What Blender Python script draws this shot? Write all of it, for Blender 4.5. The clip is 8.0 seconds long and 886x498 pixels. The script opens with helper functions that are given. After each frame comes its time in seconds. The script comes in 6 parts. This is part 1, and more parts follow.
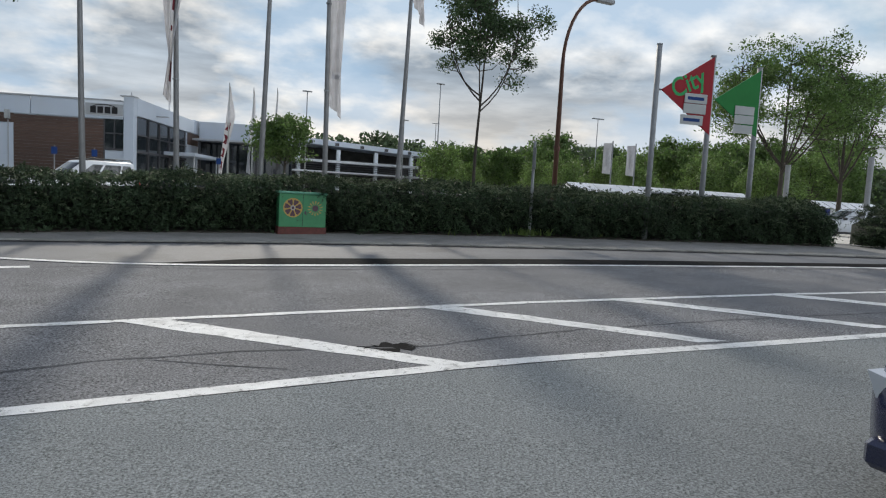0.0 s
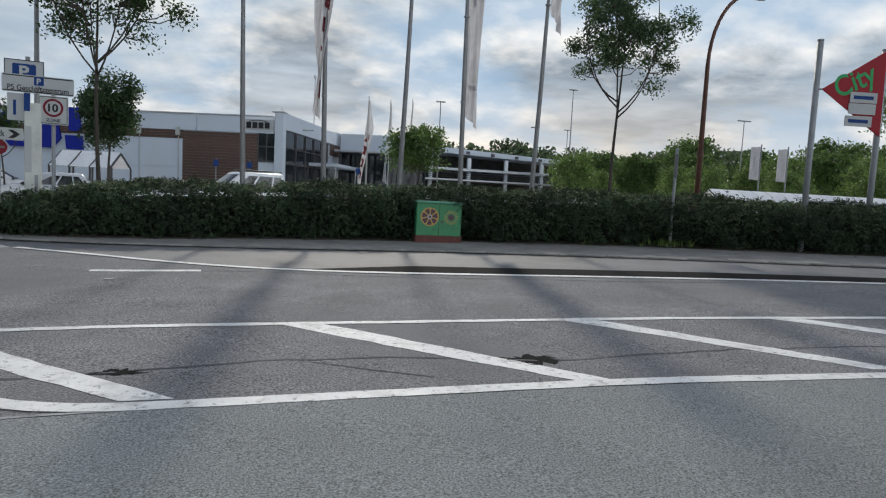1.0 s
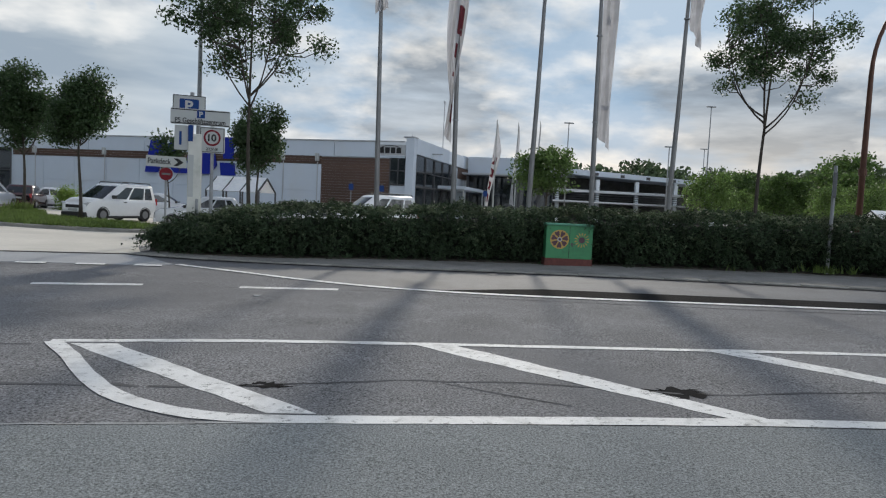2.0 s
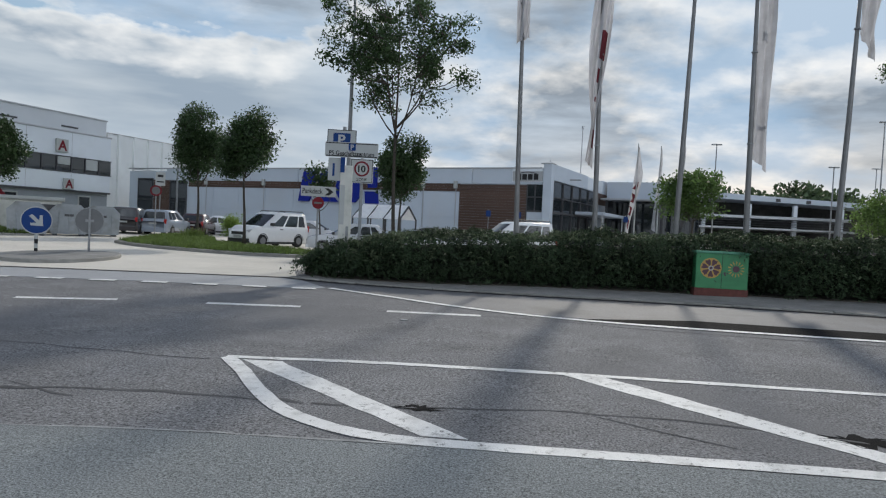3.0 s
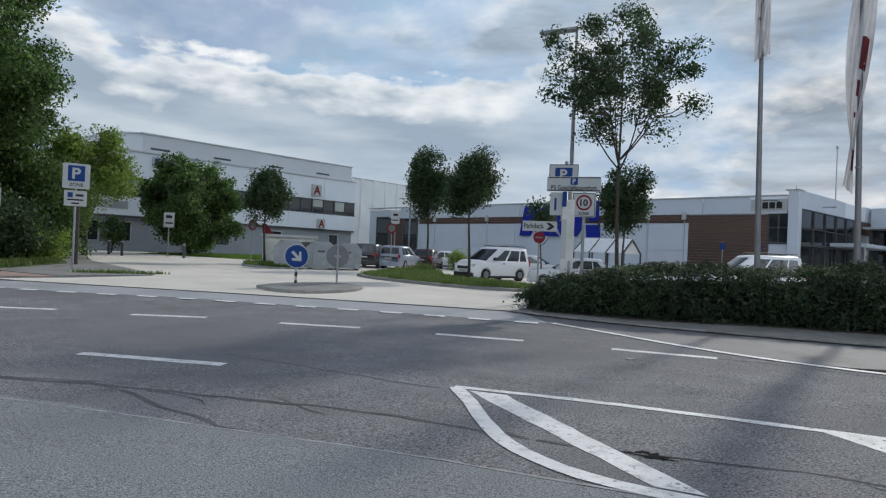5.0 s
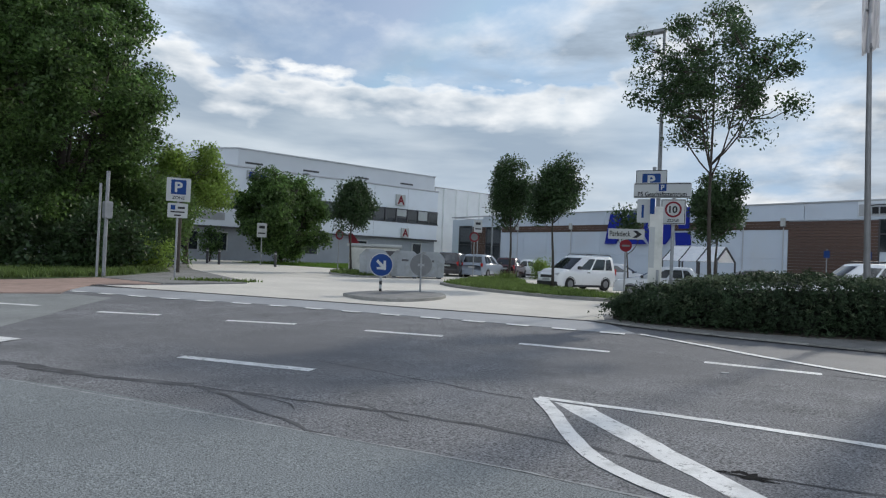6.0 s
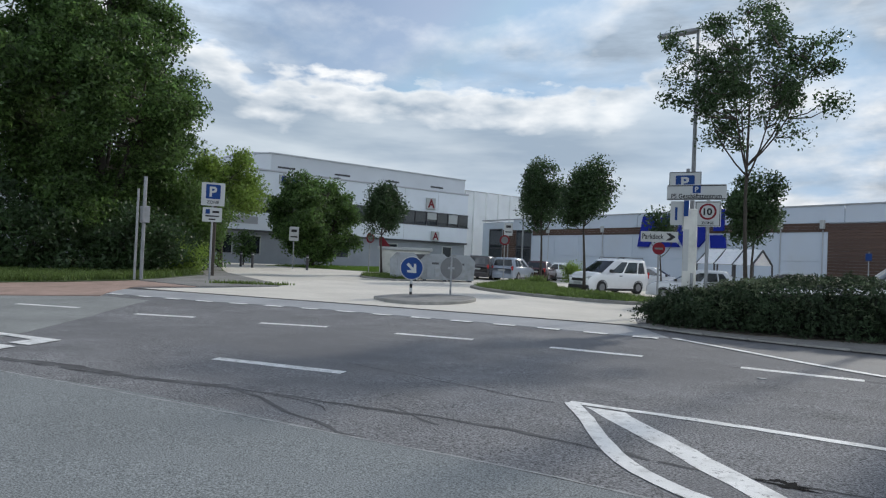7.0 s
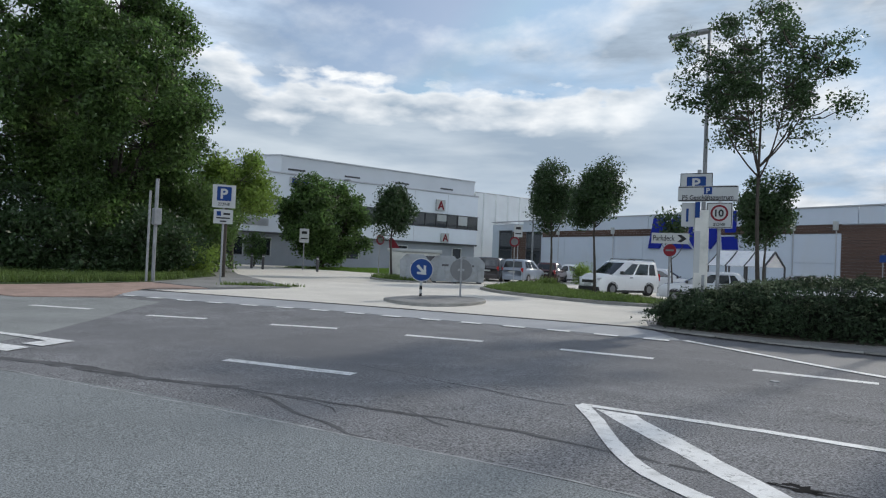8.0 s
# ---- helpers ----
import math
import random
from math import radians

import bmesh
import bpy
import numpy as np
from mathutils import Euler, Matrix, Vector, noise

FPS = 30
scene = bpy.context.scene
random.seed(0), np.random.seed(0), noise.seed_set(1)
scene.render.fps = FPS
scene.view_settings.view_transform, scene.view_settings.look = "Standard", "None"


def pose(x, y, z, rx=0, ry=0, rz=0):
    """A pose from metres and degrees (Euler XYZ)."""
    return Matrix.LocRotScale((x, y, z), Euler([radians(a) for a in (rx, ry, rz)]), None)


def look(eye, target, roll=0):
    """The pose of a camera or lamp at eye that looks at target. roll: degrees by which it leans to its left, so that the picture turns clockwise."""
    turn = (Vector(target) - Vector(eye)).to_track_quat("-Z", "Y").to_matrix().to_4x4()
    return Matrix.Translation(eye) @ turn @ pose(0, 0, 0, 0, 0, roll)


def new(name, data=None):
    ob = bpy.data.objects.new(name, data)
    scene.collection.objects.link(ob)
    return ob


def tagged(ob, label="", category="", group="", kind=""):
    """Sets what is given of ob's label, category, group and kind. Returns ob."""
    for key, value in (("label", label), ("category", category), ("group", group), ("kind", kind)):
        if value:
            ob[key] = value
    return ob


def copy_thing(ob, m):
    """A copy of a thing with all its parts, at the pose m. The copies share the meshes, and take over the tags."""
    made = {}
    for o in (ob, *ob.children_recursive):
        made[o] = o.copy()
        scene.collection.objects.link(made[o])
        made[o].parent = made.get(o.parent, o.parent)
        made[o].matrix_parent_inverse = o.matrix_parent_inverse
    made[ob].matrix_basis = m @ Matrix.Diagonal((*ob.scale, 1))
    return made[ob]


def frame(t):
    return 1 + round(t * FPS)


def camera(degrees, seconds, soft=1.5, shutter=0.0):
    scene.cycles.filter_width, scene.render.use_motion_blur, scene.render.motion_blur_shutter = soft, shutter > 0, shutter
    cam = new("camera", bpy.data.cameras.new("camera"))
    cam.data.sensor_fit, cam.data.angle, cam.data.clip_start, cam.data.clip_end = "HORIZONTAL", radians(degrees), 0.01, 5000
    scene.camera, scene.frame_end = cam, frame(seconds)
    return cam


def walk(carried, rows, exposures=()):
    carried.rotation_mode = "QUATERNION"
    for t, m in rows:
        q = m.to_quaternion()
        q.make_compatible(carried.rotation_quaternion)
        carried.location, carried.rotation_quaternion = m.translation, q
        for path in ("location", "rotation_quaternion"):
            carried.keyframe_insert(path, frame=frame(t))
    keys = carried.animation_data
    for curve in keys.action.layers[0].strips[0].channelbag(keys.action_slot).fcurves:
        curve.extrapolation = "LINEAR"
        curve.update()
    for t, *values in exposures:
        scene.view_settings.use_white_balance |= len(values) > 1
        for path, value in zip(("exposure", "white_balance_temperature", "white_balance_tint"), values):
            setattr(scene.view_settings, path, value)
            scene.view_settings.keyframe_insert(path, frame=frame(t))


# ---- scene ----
cam = camera(68.7, 8.0, 1.2)
PATH = [
    (0.0, (-0.988, 0.120, 1.702), (-0.2358, 1.7469, 1.5453), 3.1),
    (0.5, (-1.109, 0.129, 1.716), (-0.5814, 1.8423, 1.5597), 3.0),
    (1.0, (-1.162, 0.115, 1.752), (-0.7443, 1.8594, 1.5966), 2.9),
    (1.5, (-1.190, 0.146, 1.748), (-0.9126, 1.9188, 1.6110), 2.9),
    (2.0, (-1.253, 0.223, 1.743), (-1.1790, 2.0187, 1.6317), 2.8),
    (3.5, (-1.446, 0.158, 1.765), (-1.8954, 1.9008, 1.7307), 2.7),
    (4.0, (-1.457, 0.174, 1.767), (-2.0394, 1.8765, 1.7514), 2.6),
    (4.5, (-1.473, 0.195, 1.770), (-2.1996, 1.8423, 1.7685), 2.5),
    (5.0, (-1.462, 0.183, 1.768), (-2.3328, 1.7577, 1.7775), 2.5),
    (6.5, (-1.472, 0.199, 1.770), (-2.5830, 1.6146, 1.7973), 2.4),
    (7.0, (-1.472, 0.198, 1.770), (-2.6037, 1.5984, 1.7991), 2.4),
    (7.5, (-1.472, 0.198, 1.770), (-2.6163, 1.5876, 1.8009), 2.4),
    (8.0, (-1.474, 0.200, 1.770), (-2.6262, 1.5822, 1.8027), 2.4),
]
walk(cam, [(t, look(eye, target, roll)) for t, eye, target, roll in PATH],
     exposures=[(0.0, 0.70, 6800, 10), (2.0, 0.57, 6750, 10), (4.5, 0.57, 6500, 10), (6.5, 0.70, 6480, 10), (8.0, 0.70, 6480, 10)])

# ---------------------------------------------------------------- world and sun
SUN_EL, SUN_AZ = radians(31), radians(7)          # azimuth from +y towards +x
sun_dir = Vector((math.sin(SUN_AZ) * math.cos(SUN_EL), math.cos(SUN_AZ) * math.cos(SUN_EL), math.sin(SUN_EL)))
world = bpy.data.worlds.new("world")
scene.world = world
world.use_nodes = True
wt = world.node_tree
wt.nodes.clear()


def wn(kind):
    return wt.nodes.new(kind)


def wmath(op, a, b=None, clamp=False):
    n = wn("ShaderNodeMath")
    n.operation, n.use_clamp = op, clamp
    for i, v in enumerate((a, b)):
        if v is None:
            continue
        if isinstance(v, (int, float)):
            n.inputs[i].default_value = v
        else:
            wt.links.new(v, n.inputs[i])
    return n.outputs[0]


def wmix(f, a, b):
    n = wn("ShaderNodeMix")
    n.data_type = "RGBA"
    for i, v in ((0, f), (6, a), (7, b)):
        if isinstance(v, (int, float)):
            n.inputs[i].default_value = v
        elif isinstance(v, tuple):
            n.inputs[i].default_value = (*v, 1)
        else:
            wt.links.new(v, n.inputs[i])
    return n.outputs[2]


sky = wn("ShaderNodeTexSky")
sky.sky_type, sky.sun_disc, sky.sun_elevation, sky.sun_rotation = "NISHITA", False, SUN_EL, SUN_AZ
sky.air_density, sky.dust_density, sky.ozone_density = 1.0, 1.6, 1.5
tc = wn("ShaderNodeTexCoord")
sep = wn("ShaderNodeSeparateXYZ")
wt.links.new(tc.outputs["Generated"], sep.inputs[0])
zz = wmath("ADD", wmath("MAXIMUM", sep.outputs[2], 0.0), 0.34)
flat = wn("ShaderNodeCombineXYZ")
wt.links.new(wmath("DIVIDE", sep.outputs[0], zz), flat.inputs[0])
wt.links.new(wmath("DIVIDE", sep.outputs[1], zz), flat.inputs[1])


def wnoise(scale, detail, rough, shift, vec):
    m = wn("ShaderNodeMapping")
    m.inputs["Location"].default_value = shift
    m.inputs["Scale"].default_value = (1.0, 1.1, 1.0)
    wt.links.new(vec, m.inputs[0])
    n = wn("ShaderNodeTexNoise")
    n.inputs["Scale"].default_value, n.inputs["Detail"].default_value, n.inputs["Roughness"].default_value = scale, detail, rough
    n.inputs["Distortion"].default_value = 0.08
    wt.links.new(m.outputs[0], n.inputs["Vector"])
    return n.outputs["Fac"]


def density(vec):
    """Thickness of the cloud sheet."""
    big = wnoise(1.8, 11, 0.52, (3.1, 1.7, 0.0), vec)
    fine = wnoise(4.6, 9, 0.55, (0.4, 5.2, 2.0), vec)
    low = wmath("MULTIPLY", wmath("SUBTRACT", 0.30, sep.outputs[2]), 0.16)       # closer cover towards the horizon
    return wmath("ADD", wmath("ADD", wmath("MULTIPLY", big, 0.75), wmath("MULTIPLY", fine, 0.25)), low)


above = wn("ShaderNodeVectorMath")       # a little higher in the sky
above.operation = "SCALE"
wt.links.new(flat.outputs[0], above.inputs[0])
above.inputs["Scale"].default_value = 0.945
here, over = density(flat.outputs[0]), density(above.outputs[0])
turn_ = wmath("ARCTAN2", sep.outputs[0], sep.outputs[1])
west = wmath("MULTIPLY", wmath("SUBTRACT", -0.25, turn_), 2.5, True)
cover = wmath("MULTIPLY", wmath("SUBTRACT", wmath("SUBTRACT", here, wmath("MULTIPLY", west, 0.06)), 0.445), 8.5, True)
# tops that face the light are bright, bases and thick middles are grey
crest = wmath("MULTIPLY", wmath("SUBTRACT", here, over), 9.0)
thick = wmath("SUBTRACT", wmath("MULTIPLY", wmath("SUBTRACT", here, 0.435), 7.5), crest, True)
dot = wn("ShaderNodeVectorMath")
dot.operation = "DOT_PRODUCT"
wt.links.new(tc.outputs["Generated"], dot.inputs[0])
dot.inputs[1].default_value = sun_dir
near_sun = wmath("POWER", wmath("MAXIMUM", dot.outputs["Value"], 0.0), 14.0)
away = wmath("MULTIPLY", wmath("SUBTRACT", 0.55, dot.outputs["Value"]), 1.0, True)    # clouds across from the sun, out of view, raised bright and bluish as fill
# the last colour of each inner mix lights camera-facing walls and the road
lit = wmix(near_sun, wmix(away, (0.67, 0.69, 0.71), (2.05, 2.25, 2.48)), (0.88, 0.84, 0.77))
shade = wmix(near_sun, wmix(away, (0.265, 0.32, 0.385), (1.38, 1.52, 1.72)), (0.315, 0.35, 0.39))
streak = wn("ShaderNodeCombineXYZ")
wt.links.new(wmath("MULTIPLY", turn_, 0.8), streak.inputs[0])
wt.links.new(wmath("MULTIPLY", sep.outputs[2], 3.6), streak.inputs[1])
rags = wmath("MULTIPLY", wmath("SUBTRACT", wnoise(3.6, 5, 0.5, (2.0, 0.7, 1.0), streak.outputs[0]), 0.42), 4.0, True)
tatters = wmath("MULTIPLY", wmath("SUBTRACT", wnoise(5.2, 8, 0.56, (6.0, 1.7, 3.0), streak.outputs[0]), 0.38), 4.0, True)
uneven = wn("ShaderNodeVectorMath")
uneven.operation = "SCALE"
wt.links.new(shade, uneven.inputs[0])
wt.links.new(wmath("ADD", wmath("MULTIPLY", tatters, 0.62), wmath("ADD", wmath("MULTIPLY", west, 0.35), 0.72)), uneven.inputs["Scale"])
sunward = wmath("SUBTRACT", 1.0, wmath("MULTIPLY", wmath("ABSOLUTE", wmath("SUBTRACT", turn_, 0.50)), 1.25), True)
glow = wmath("MULTIPLY", wmath("MULTIPLY", wmath("SUBTRACT", 0.17, sep.outputs[2]), 7.0, True), sunward)
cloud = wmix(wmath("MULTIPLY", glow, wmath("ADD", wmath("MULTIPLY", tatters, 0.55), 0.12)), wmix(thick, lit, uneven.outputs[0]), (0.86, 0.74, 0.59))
scaled = wn("ShaderNodeVectorMath")
scaled.operation = "SCALE"
wt.links.new(sky.outputs[0], scaled.inputs[0])
scaled.inputs["Scale"].default_value = 0.08
veil = wn("ShaderNodeVectorMath")       # the haze keeps the sky round the sun from glaring
veil.operation = "MINIMUM"
wt.links.new(scaled.outputs[0], veil.inputs[0])
veil.inputs[1].default_value = (0.25, 0.375, 0.53)
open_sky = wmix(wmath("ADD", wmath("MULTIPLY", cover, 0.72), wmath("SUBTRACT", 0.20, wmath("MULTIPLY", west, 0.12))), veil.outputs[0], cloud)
# a long bank of cumulus in the west: billowing bright tops over a flat grey-blue base
strip = wn("ShaderNodeCombineXYZ")
wt.links.new(turn_, strip.inputs[0])
wt.links.new(wmath("MULTIPLY", sep.outputs[2], 2.2), strip.inputs[1])
billow = wmath("ADD", wmath("MULTIPLY", wnoise(7.0, 3, 0.5, (1.3, 0.0, 0.0), strip.outputs[0]), 0.075), wmath("MULTIPLY", wnoise(19.0, 5, 0.48, (4.0, 2.0, 0.0), strip.outputs[0]), 0.075))
rise = wmath("ADD", wmath("MULTIPLY", wmath("MAXIMUM", wmath("ADD", turn_, 0.42), 0.0), 0.5), wmath("MULTIPLY", wmath("MAXIMUM", wmath("SUBTRACT", -0.97, turn_), 0.0), 0.4))
below = wmath("SUBTRACT", wmath("ADD", wmath("ADD", billow, 0.185), rise), sep.outputs[2])
bank = wmath("MULTIPLY", wmath("MULTIPLY", below, 70.0, True), wmath("MULTIPLY", wmath("SUBTRACT", -0.12, turn_), 3.2, True))
depth_ = wmath("ADD", wmath("MULTIPLY", below, 19.0), wmath("MULTIPLY", wmath("SUBTRACT", wnoise(9.0, 5, 0.48, (0.0, 3.0, 0.0), strip.outputs[0]), 0.5), 2.4), True)
lower = wmath("MULTIPLY", wmath("SUBTRACT", 0.15, sep.outputs[2]), 8.0, True)
under = wmix(rags, (0.245, 0.305, 0.375), (0.45, 0.50, 0.545))
bank_tone = wmix(depth_, (0.72, 0.73, 0.73), wmix(wmath("MULTIPLY", lower, 0.75), under, (0.465, 0.525, 0.58)))
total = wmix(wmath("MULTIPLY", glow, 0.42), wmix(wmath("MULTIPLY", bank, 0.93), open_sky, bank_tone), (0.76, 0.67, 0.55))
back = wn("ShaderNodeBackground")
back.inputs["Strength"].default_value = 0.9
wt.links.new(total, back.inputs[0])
wt.links.new(back.outputs[0], wn("ShaderNodeOutputWorld").inputs[0])

sun = new("sun", bpy.data.lights.new("sun", "SUN"))
sun.data.energy, sun.data.angle, sun.data.color = 1.4, radians(2.8), (1.0, 0.95, 0.86)
sun.matrix_world = look(sun_dir * 100, (0, 0, 0))


# ---------------------------------------------------------------- materials
def material(name, color, rough=0.6, metal=0.0, vary=0.12, scale=6.0, bump=0.0, bump_scale=40.0, stain=None, stain_scale=0.6,
             island=0.0, each=0.0, spec=0.5, translucent=0.0, emit=0.0, fine=0.0, fine_scale=90.0, stain_at=(0.5, 0.75)):
    m = bpy.data.materials.new(name)
    m.use_nodes = True
    t = m.node_tree
    bsdf = t.nodes["Principled BSDF"]
    coord = t.nodes.new("ShaderNodeTexCoord")

    def tex(sc, detail=5, rough_=0.6):
        n = t.nodes.new("ShaderNodeTexNoise")
        n.inputs["Scale"].default_value, n.inputs["Detail"].default_value, n.inputs["Roughness"].default_value = sc, detail, rough_
        t.links.new(coord.outputs["Object"], n.inputs["Vector"])
        return n.outputs["Fac"]

    def ramp(src, lo, hi, a, b):
        n = t.nodes.new("ShaderNodeMapRange")
        n.inputs[1].default_value, n.inputs[2].default_value, n.inputs[3].default_value, n.inputs[4].default_value = lo, hi, a, b
        t.links.new(src, n.inputs[0])
        return n.outputs[0]

    def times(col, f):
        n = t.nodes.new("ShaderNodeVectorMath")
        n.operation = "SCALE"
        if isinstance(col, tuple):
            n.inputs[0].default_value = col
        else:
            t.links.new(col, n.inputs[0])
        t.links.new(f, n.inputs["Scale"])
        return n.outputs[0]

    col = times(tuple(color), ramp(tex(scale), 0.3, 0.7, 1 - vary, 1 + vary))
    if fine:
        col = times(col, ramp(tex(fine_scale, 3, 0.7), 0.3, 0.7, 1 - fine, 1 + fine))
    if stain:
        mx = t.nodes.new("ShaderNodeMix")
        mx.data_type = "RGBA"
        t.links.new(ramp(tex(stain_scale, 7, 0.62), stain_at[0], stain_at[1], 0, 1), mx.inputs[0])
        t.links.new(col, mx.inputs[6])
        mx.inputs[7].default_value = (*stain, 1)
        col = mx.outputs[2]
    if island:
        g = t.nodes.new("ShaderNodeNewGeometry")
        col = times(col, ramp(g.outputs["Random Per Island"], 0, 1, 1 - island, 1 + island))
    if each:
        g = t.nodes.new("ShaderNodeObjectInfo")
        col = times(col, ramp(g.outputs["Random"], 0, 1, 1 - each, 1 + each))
    t.links.new(col, bsdf.inputs["Base Color"])
    bsdf.inputs["Roughness"].default_value, bsdf.inputs["Metallic"].default_value = rough, metal
    bsdf.inputs["Specular IOR Level"].default_value = spec
    if bump:
        b = t.nodes.new("ShaderNodeBump")
        b.inputs["Strength"].default_value, b.inputs["Distance"].default_value = bump, 0.01
        t.links.new(tex(bump_scale, 4, 0.65), b.inputs["Height"])
        t.links.new(b.outputs[0], bsdf.inputs["Normal"])
    if emit:
        bsdf.inputs["Emission Color"].default_value = (*color, 1)
        bsdf.inputs["Emission Strength"].default_value = emit
    if translucent:
        tr = t.nodes.new("ShaderNodeBsdfTranslucent")
        t.links.new(times(col, ramp(tex(scale * 0.5), 0.3, 0.7, 1.25, 1.6)), tr.inputs[0])
        mix = t.nodes.new("ShaderNodeMixShader")
        mix.inputs[0].default_value = translucent
        t.links.new(bsdf.outputs[0], mix.inputs[1])
        t.links.new(tr.outputs[0], mix.inputs[2])
        t.links.new(mix.outputs[0], t.nodes["Material Output"].inputs[0])
    return m


ASPHALT = material("old_asphalt", (0.196, 0.196, 0.202), 0.88, vary=0.2, scale=0.9, bump=1.0, bump_scale=58, stain=(0.160, 0.160, 0.166),
                   stain_scale=0.22, fine=0.95, fine_scale=46, stain_at=(0.48, 0.66), spec=0.2)
SMOOTH_ASPHALT = material("relaid_asphalt", (0.228, 0.243, 0.246), 0.88, vary=0.1, scale=0.5, bump=1.0, bump_scale=68, fine=0.75, fine_scale=62, spec=0.2)
FRESH_ASPHALT = material("fresh_black_asphalt", (0.012, 0.012, 0.013), 0.95, vary=0.2, scale=3, bump=0.7, bump_scale=80, fine=0.3, spec=0.08)
TAR = material("tar_seam", (0.034, 0.034, 0.036), 0.9, vary=0.3, scale=5, bump=0.4, bump_scale=60, spec=0.1)
SEAM = material("weathered_seam", (0.112, 0.112, 0.116), 0.9, vary=0.35, scale=3, bump=0.5, bump_scale=60, spec=0.1)
CYCLE = material("cycle_lane_asphalt", (0.150, 0.154, 0.163), 0.75, vary=0.12, scale=0.8, bump=0.4, bump_scale=80, stain=(0.085, 0.085, 0.087), stain_scale=0.5, fine=0.2)
PAVING = material("pavement_concrete", (0.23, 0.225, 0.215), 0.8, vary=0.18, scale=1.3, bump=0.5, bump_scale=50, stain=(0.13, 0.125, 0.118), stain_scale=0.9, fine=0.25)
KERB = material("kerb_stone", (0.22, 0.215, 0.20), 0.8, vary=0.2, scale=4, bump=0.5, bump_scale=60, each=0.15, fine=0.2)
DRIVE = material("pale_yard_asphalt", (0.62, 0.585, 0.525), 0.9, vary=0.1, scale=0.35, bump=0.4, bump_scale=60, stain=(0.46, 0.435, 0.385), stain_scale=0.15, fine=0.18)
RED_PAVE = material("red_paving", (0.34, 0.24, 0.20), 0.9, vary=0.15, scale=2, bump=0.4, bump_scale=50, stain=(0.2, 0.15, 0.13), stain_scale=0.8, fine=0.2)
APRON = material("pale_apron_asphalt", (0.33, 0.338, 0.352), 0.75, vary=0.1, scale=0.6, bump=0.4, bump_scale=60, stain=(0.27, 0.277, 0.29), stain_scale=0.4, fine=0.25)
SOIL = material("dark_soil", (0.05, 0.042, 0.032), 0.95, vary=0.35, scale=4, bump=0.9, bump_scale=25, fine=0.3)
GRASS_BASE = material("turf", (0.055, 0.085, 0.025), 0.9, vary=0.3, scale=1.5, bump=0.9, bump_scale=40, stain=(0.10, 0.10, 0.04), stain_scale=0.8)
BLADE = material("grass_blades", (0.10, 0.15, 0.036), 0.7, vary=0.3, scale=1.5, island=0.35, translucent=0.35)


LAWN = material("bright_lawn", (0.11, 0.19, 0.03), 0.85, vary=0.2, scale=1.0, bump=0.8, bump_scale=40, island=0.2, translucent=0.35)


def paint_material():
    m = material("road_paint", (0.74, 0.74, 0.73), 0.7, vary=0.08, scale=3, bump=0.5, bump_scale=70, stain=(0.45, 0.45, 0.44), stain_scale=3.5, fine=0.12)
    t = m.node_tree
    bsdf = t.nodes["Principled BSDF"]
    old = bsdf.inputs["Base Color"].links[0].from_socket
    n = t.nodes.new("ShaderNodeTexNoise")
    n.inputs["Scale"].default_value, n.inputs["Detail"].default_value, n.inputs["Roughness"].default_value = 11.0, 9.0, 0.78
    t.links.new([x for x in t.nodes if x.type == "TEX_COORD"][0].outputs["Object"], n.inputs["Vector"])
    r = t.nodes.new("ShaderNodeMapRange")
    r.inputs[1].default_value, r.inputs[2].default_value = 0.55, 0.66
    t.links.new(n.outputs["Fac"], r.inputs[0])
    mx = t.nodes.new("ShaderNodeMix")
    mx.data_type = "RGBA"
    t.links.new(r.outputs[0], mx.inputs[0])
    t.links.new(old, mx.inputs[6])
    mx.inputs[7].default_value = (0.09, 0.09, 0.09, 1)
    t.links.new(mx.outputs[2], bsdf.inputs["Base Color"])
    return m


PAINT = paint_material()
DUST = material("pale_dust", (0.33, 0.335, 0.335), 0.9, vary=0.3, scale=4, bump=0.4, bump_scale=60, fine=0.3)
OLD_GREY = material("bleached_asphalt", (0.25, 0.258, 0.253), 0.88, vary=0.14, scale=0.7, bump=0.8, bump_scale=60, fine=0.5, fine_scale=50, spec=0.2)
GALV = material("galvanised_steel", (0.25, 0.26, 0.27), 0.6, 0.25, vary=0.15, scale=5, bump=0.1, fine=0.1)
POLE = material("weathered_flagpole", (0.19, 0.19, 0.19), 0.5, 0.35, vary=0.15, scale=3)
RUST = material("brown_lamp_post", (0.10, 0.045, 0.03), 0.6, 0.3, vary=0.25, scale=4, bump=0.2)
BARK = material("bark", (0.050, 0.042, 0.034), 0.9, vary=0.3, scale=8, bump=0.9, bump_scale=30)
LEAF = material("tree_leaves", (0.037, 0.067, 0.026), 0.45, vary=0.25, scale=0.8, island=0.4, translucent=0.40, spec=0.35)
LEAF_DARK = material("dense_dark_leaves", (0.074, 0.130, 0.038), 0.48, vary=0.4, scale=0.35, island=0.65, translucent=0.52, spec=0.4)
LEAF_LIGHT = material("light_green_leaves", (0.17, 0.25, 0.055), 0.5, vary=0.25, scale=0.6, island=0.35, translucent=0.52, spec=0.35)
LEAF_MID = material("mid_green_leaves", (0.075, 0.128, 0.036), 0.5, vary=0.3, scale=0.5, island=0.4, translucent=0.46, spec=0.35)
HEDGE_LEAF = material("hedge_leaves", (0.034, 0.056, 0.028), 0.6, vary=0.35, scale=0.9, island=0.5, translucent=0.15, spec=0.2)
HEDGE_TIP = material("young_hedge_shoots", (0.10, 0.13, 0.075), 0.7, vary=0.3, scale=0.9, island=0.4, translucent=0.2, spec=0.2)
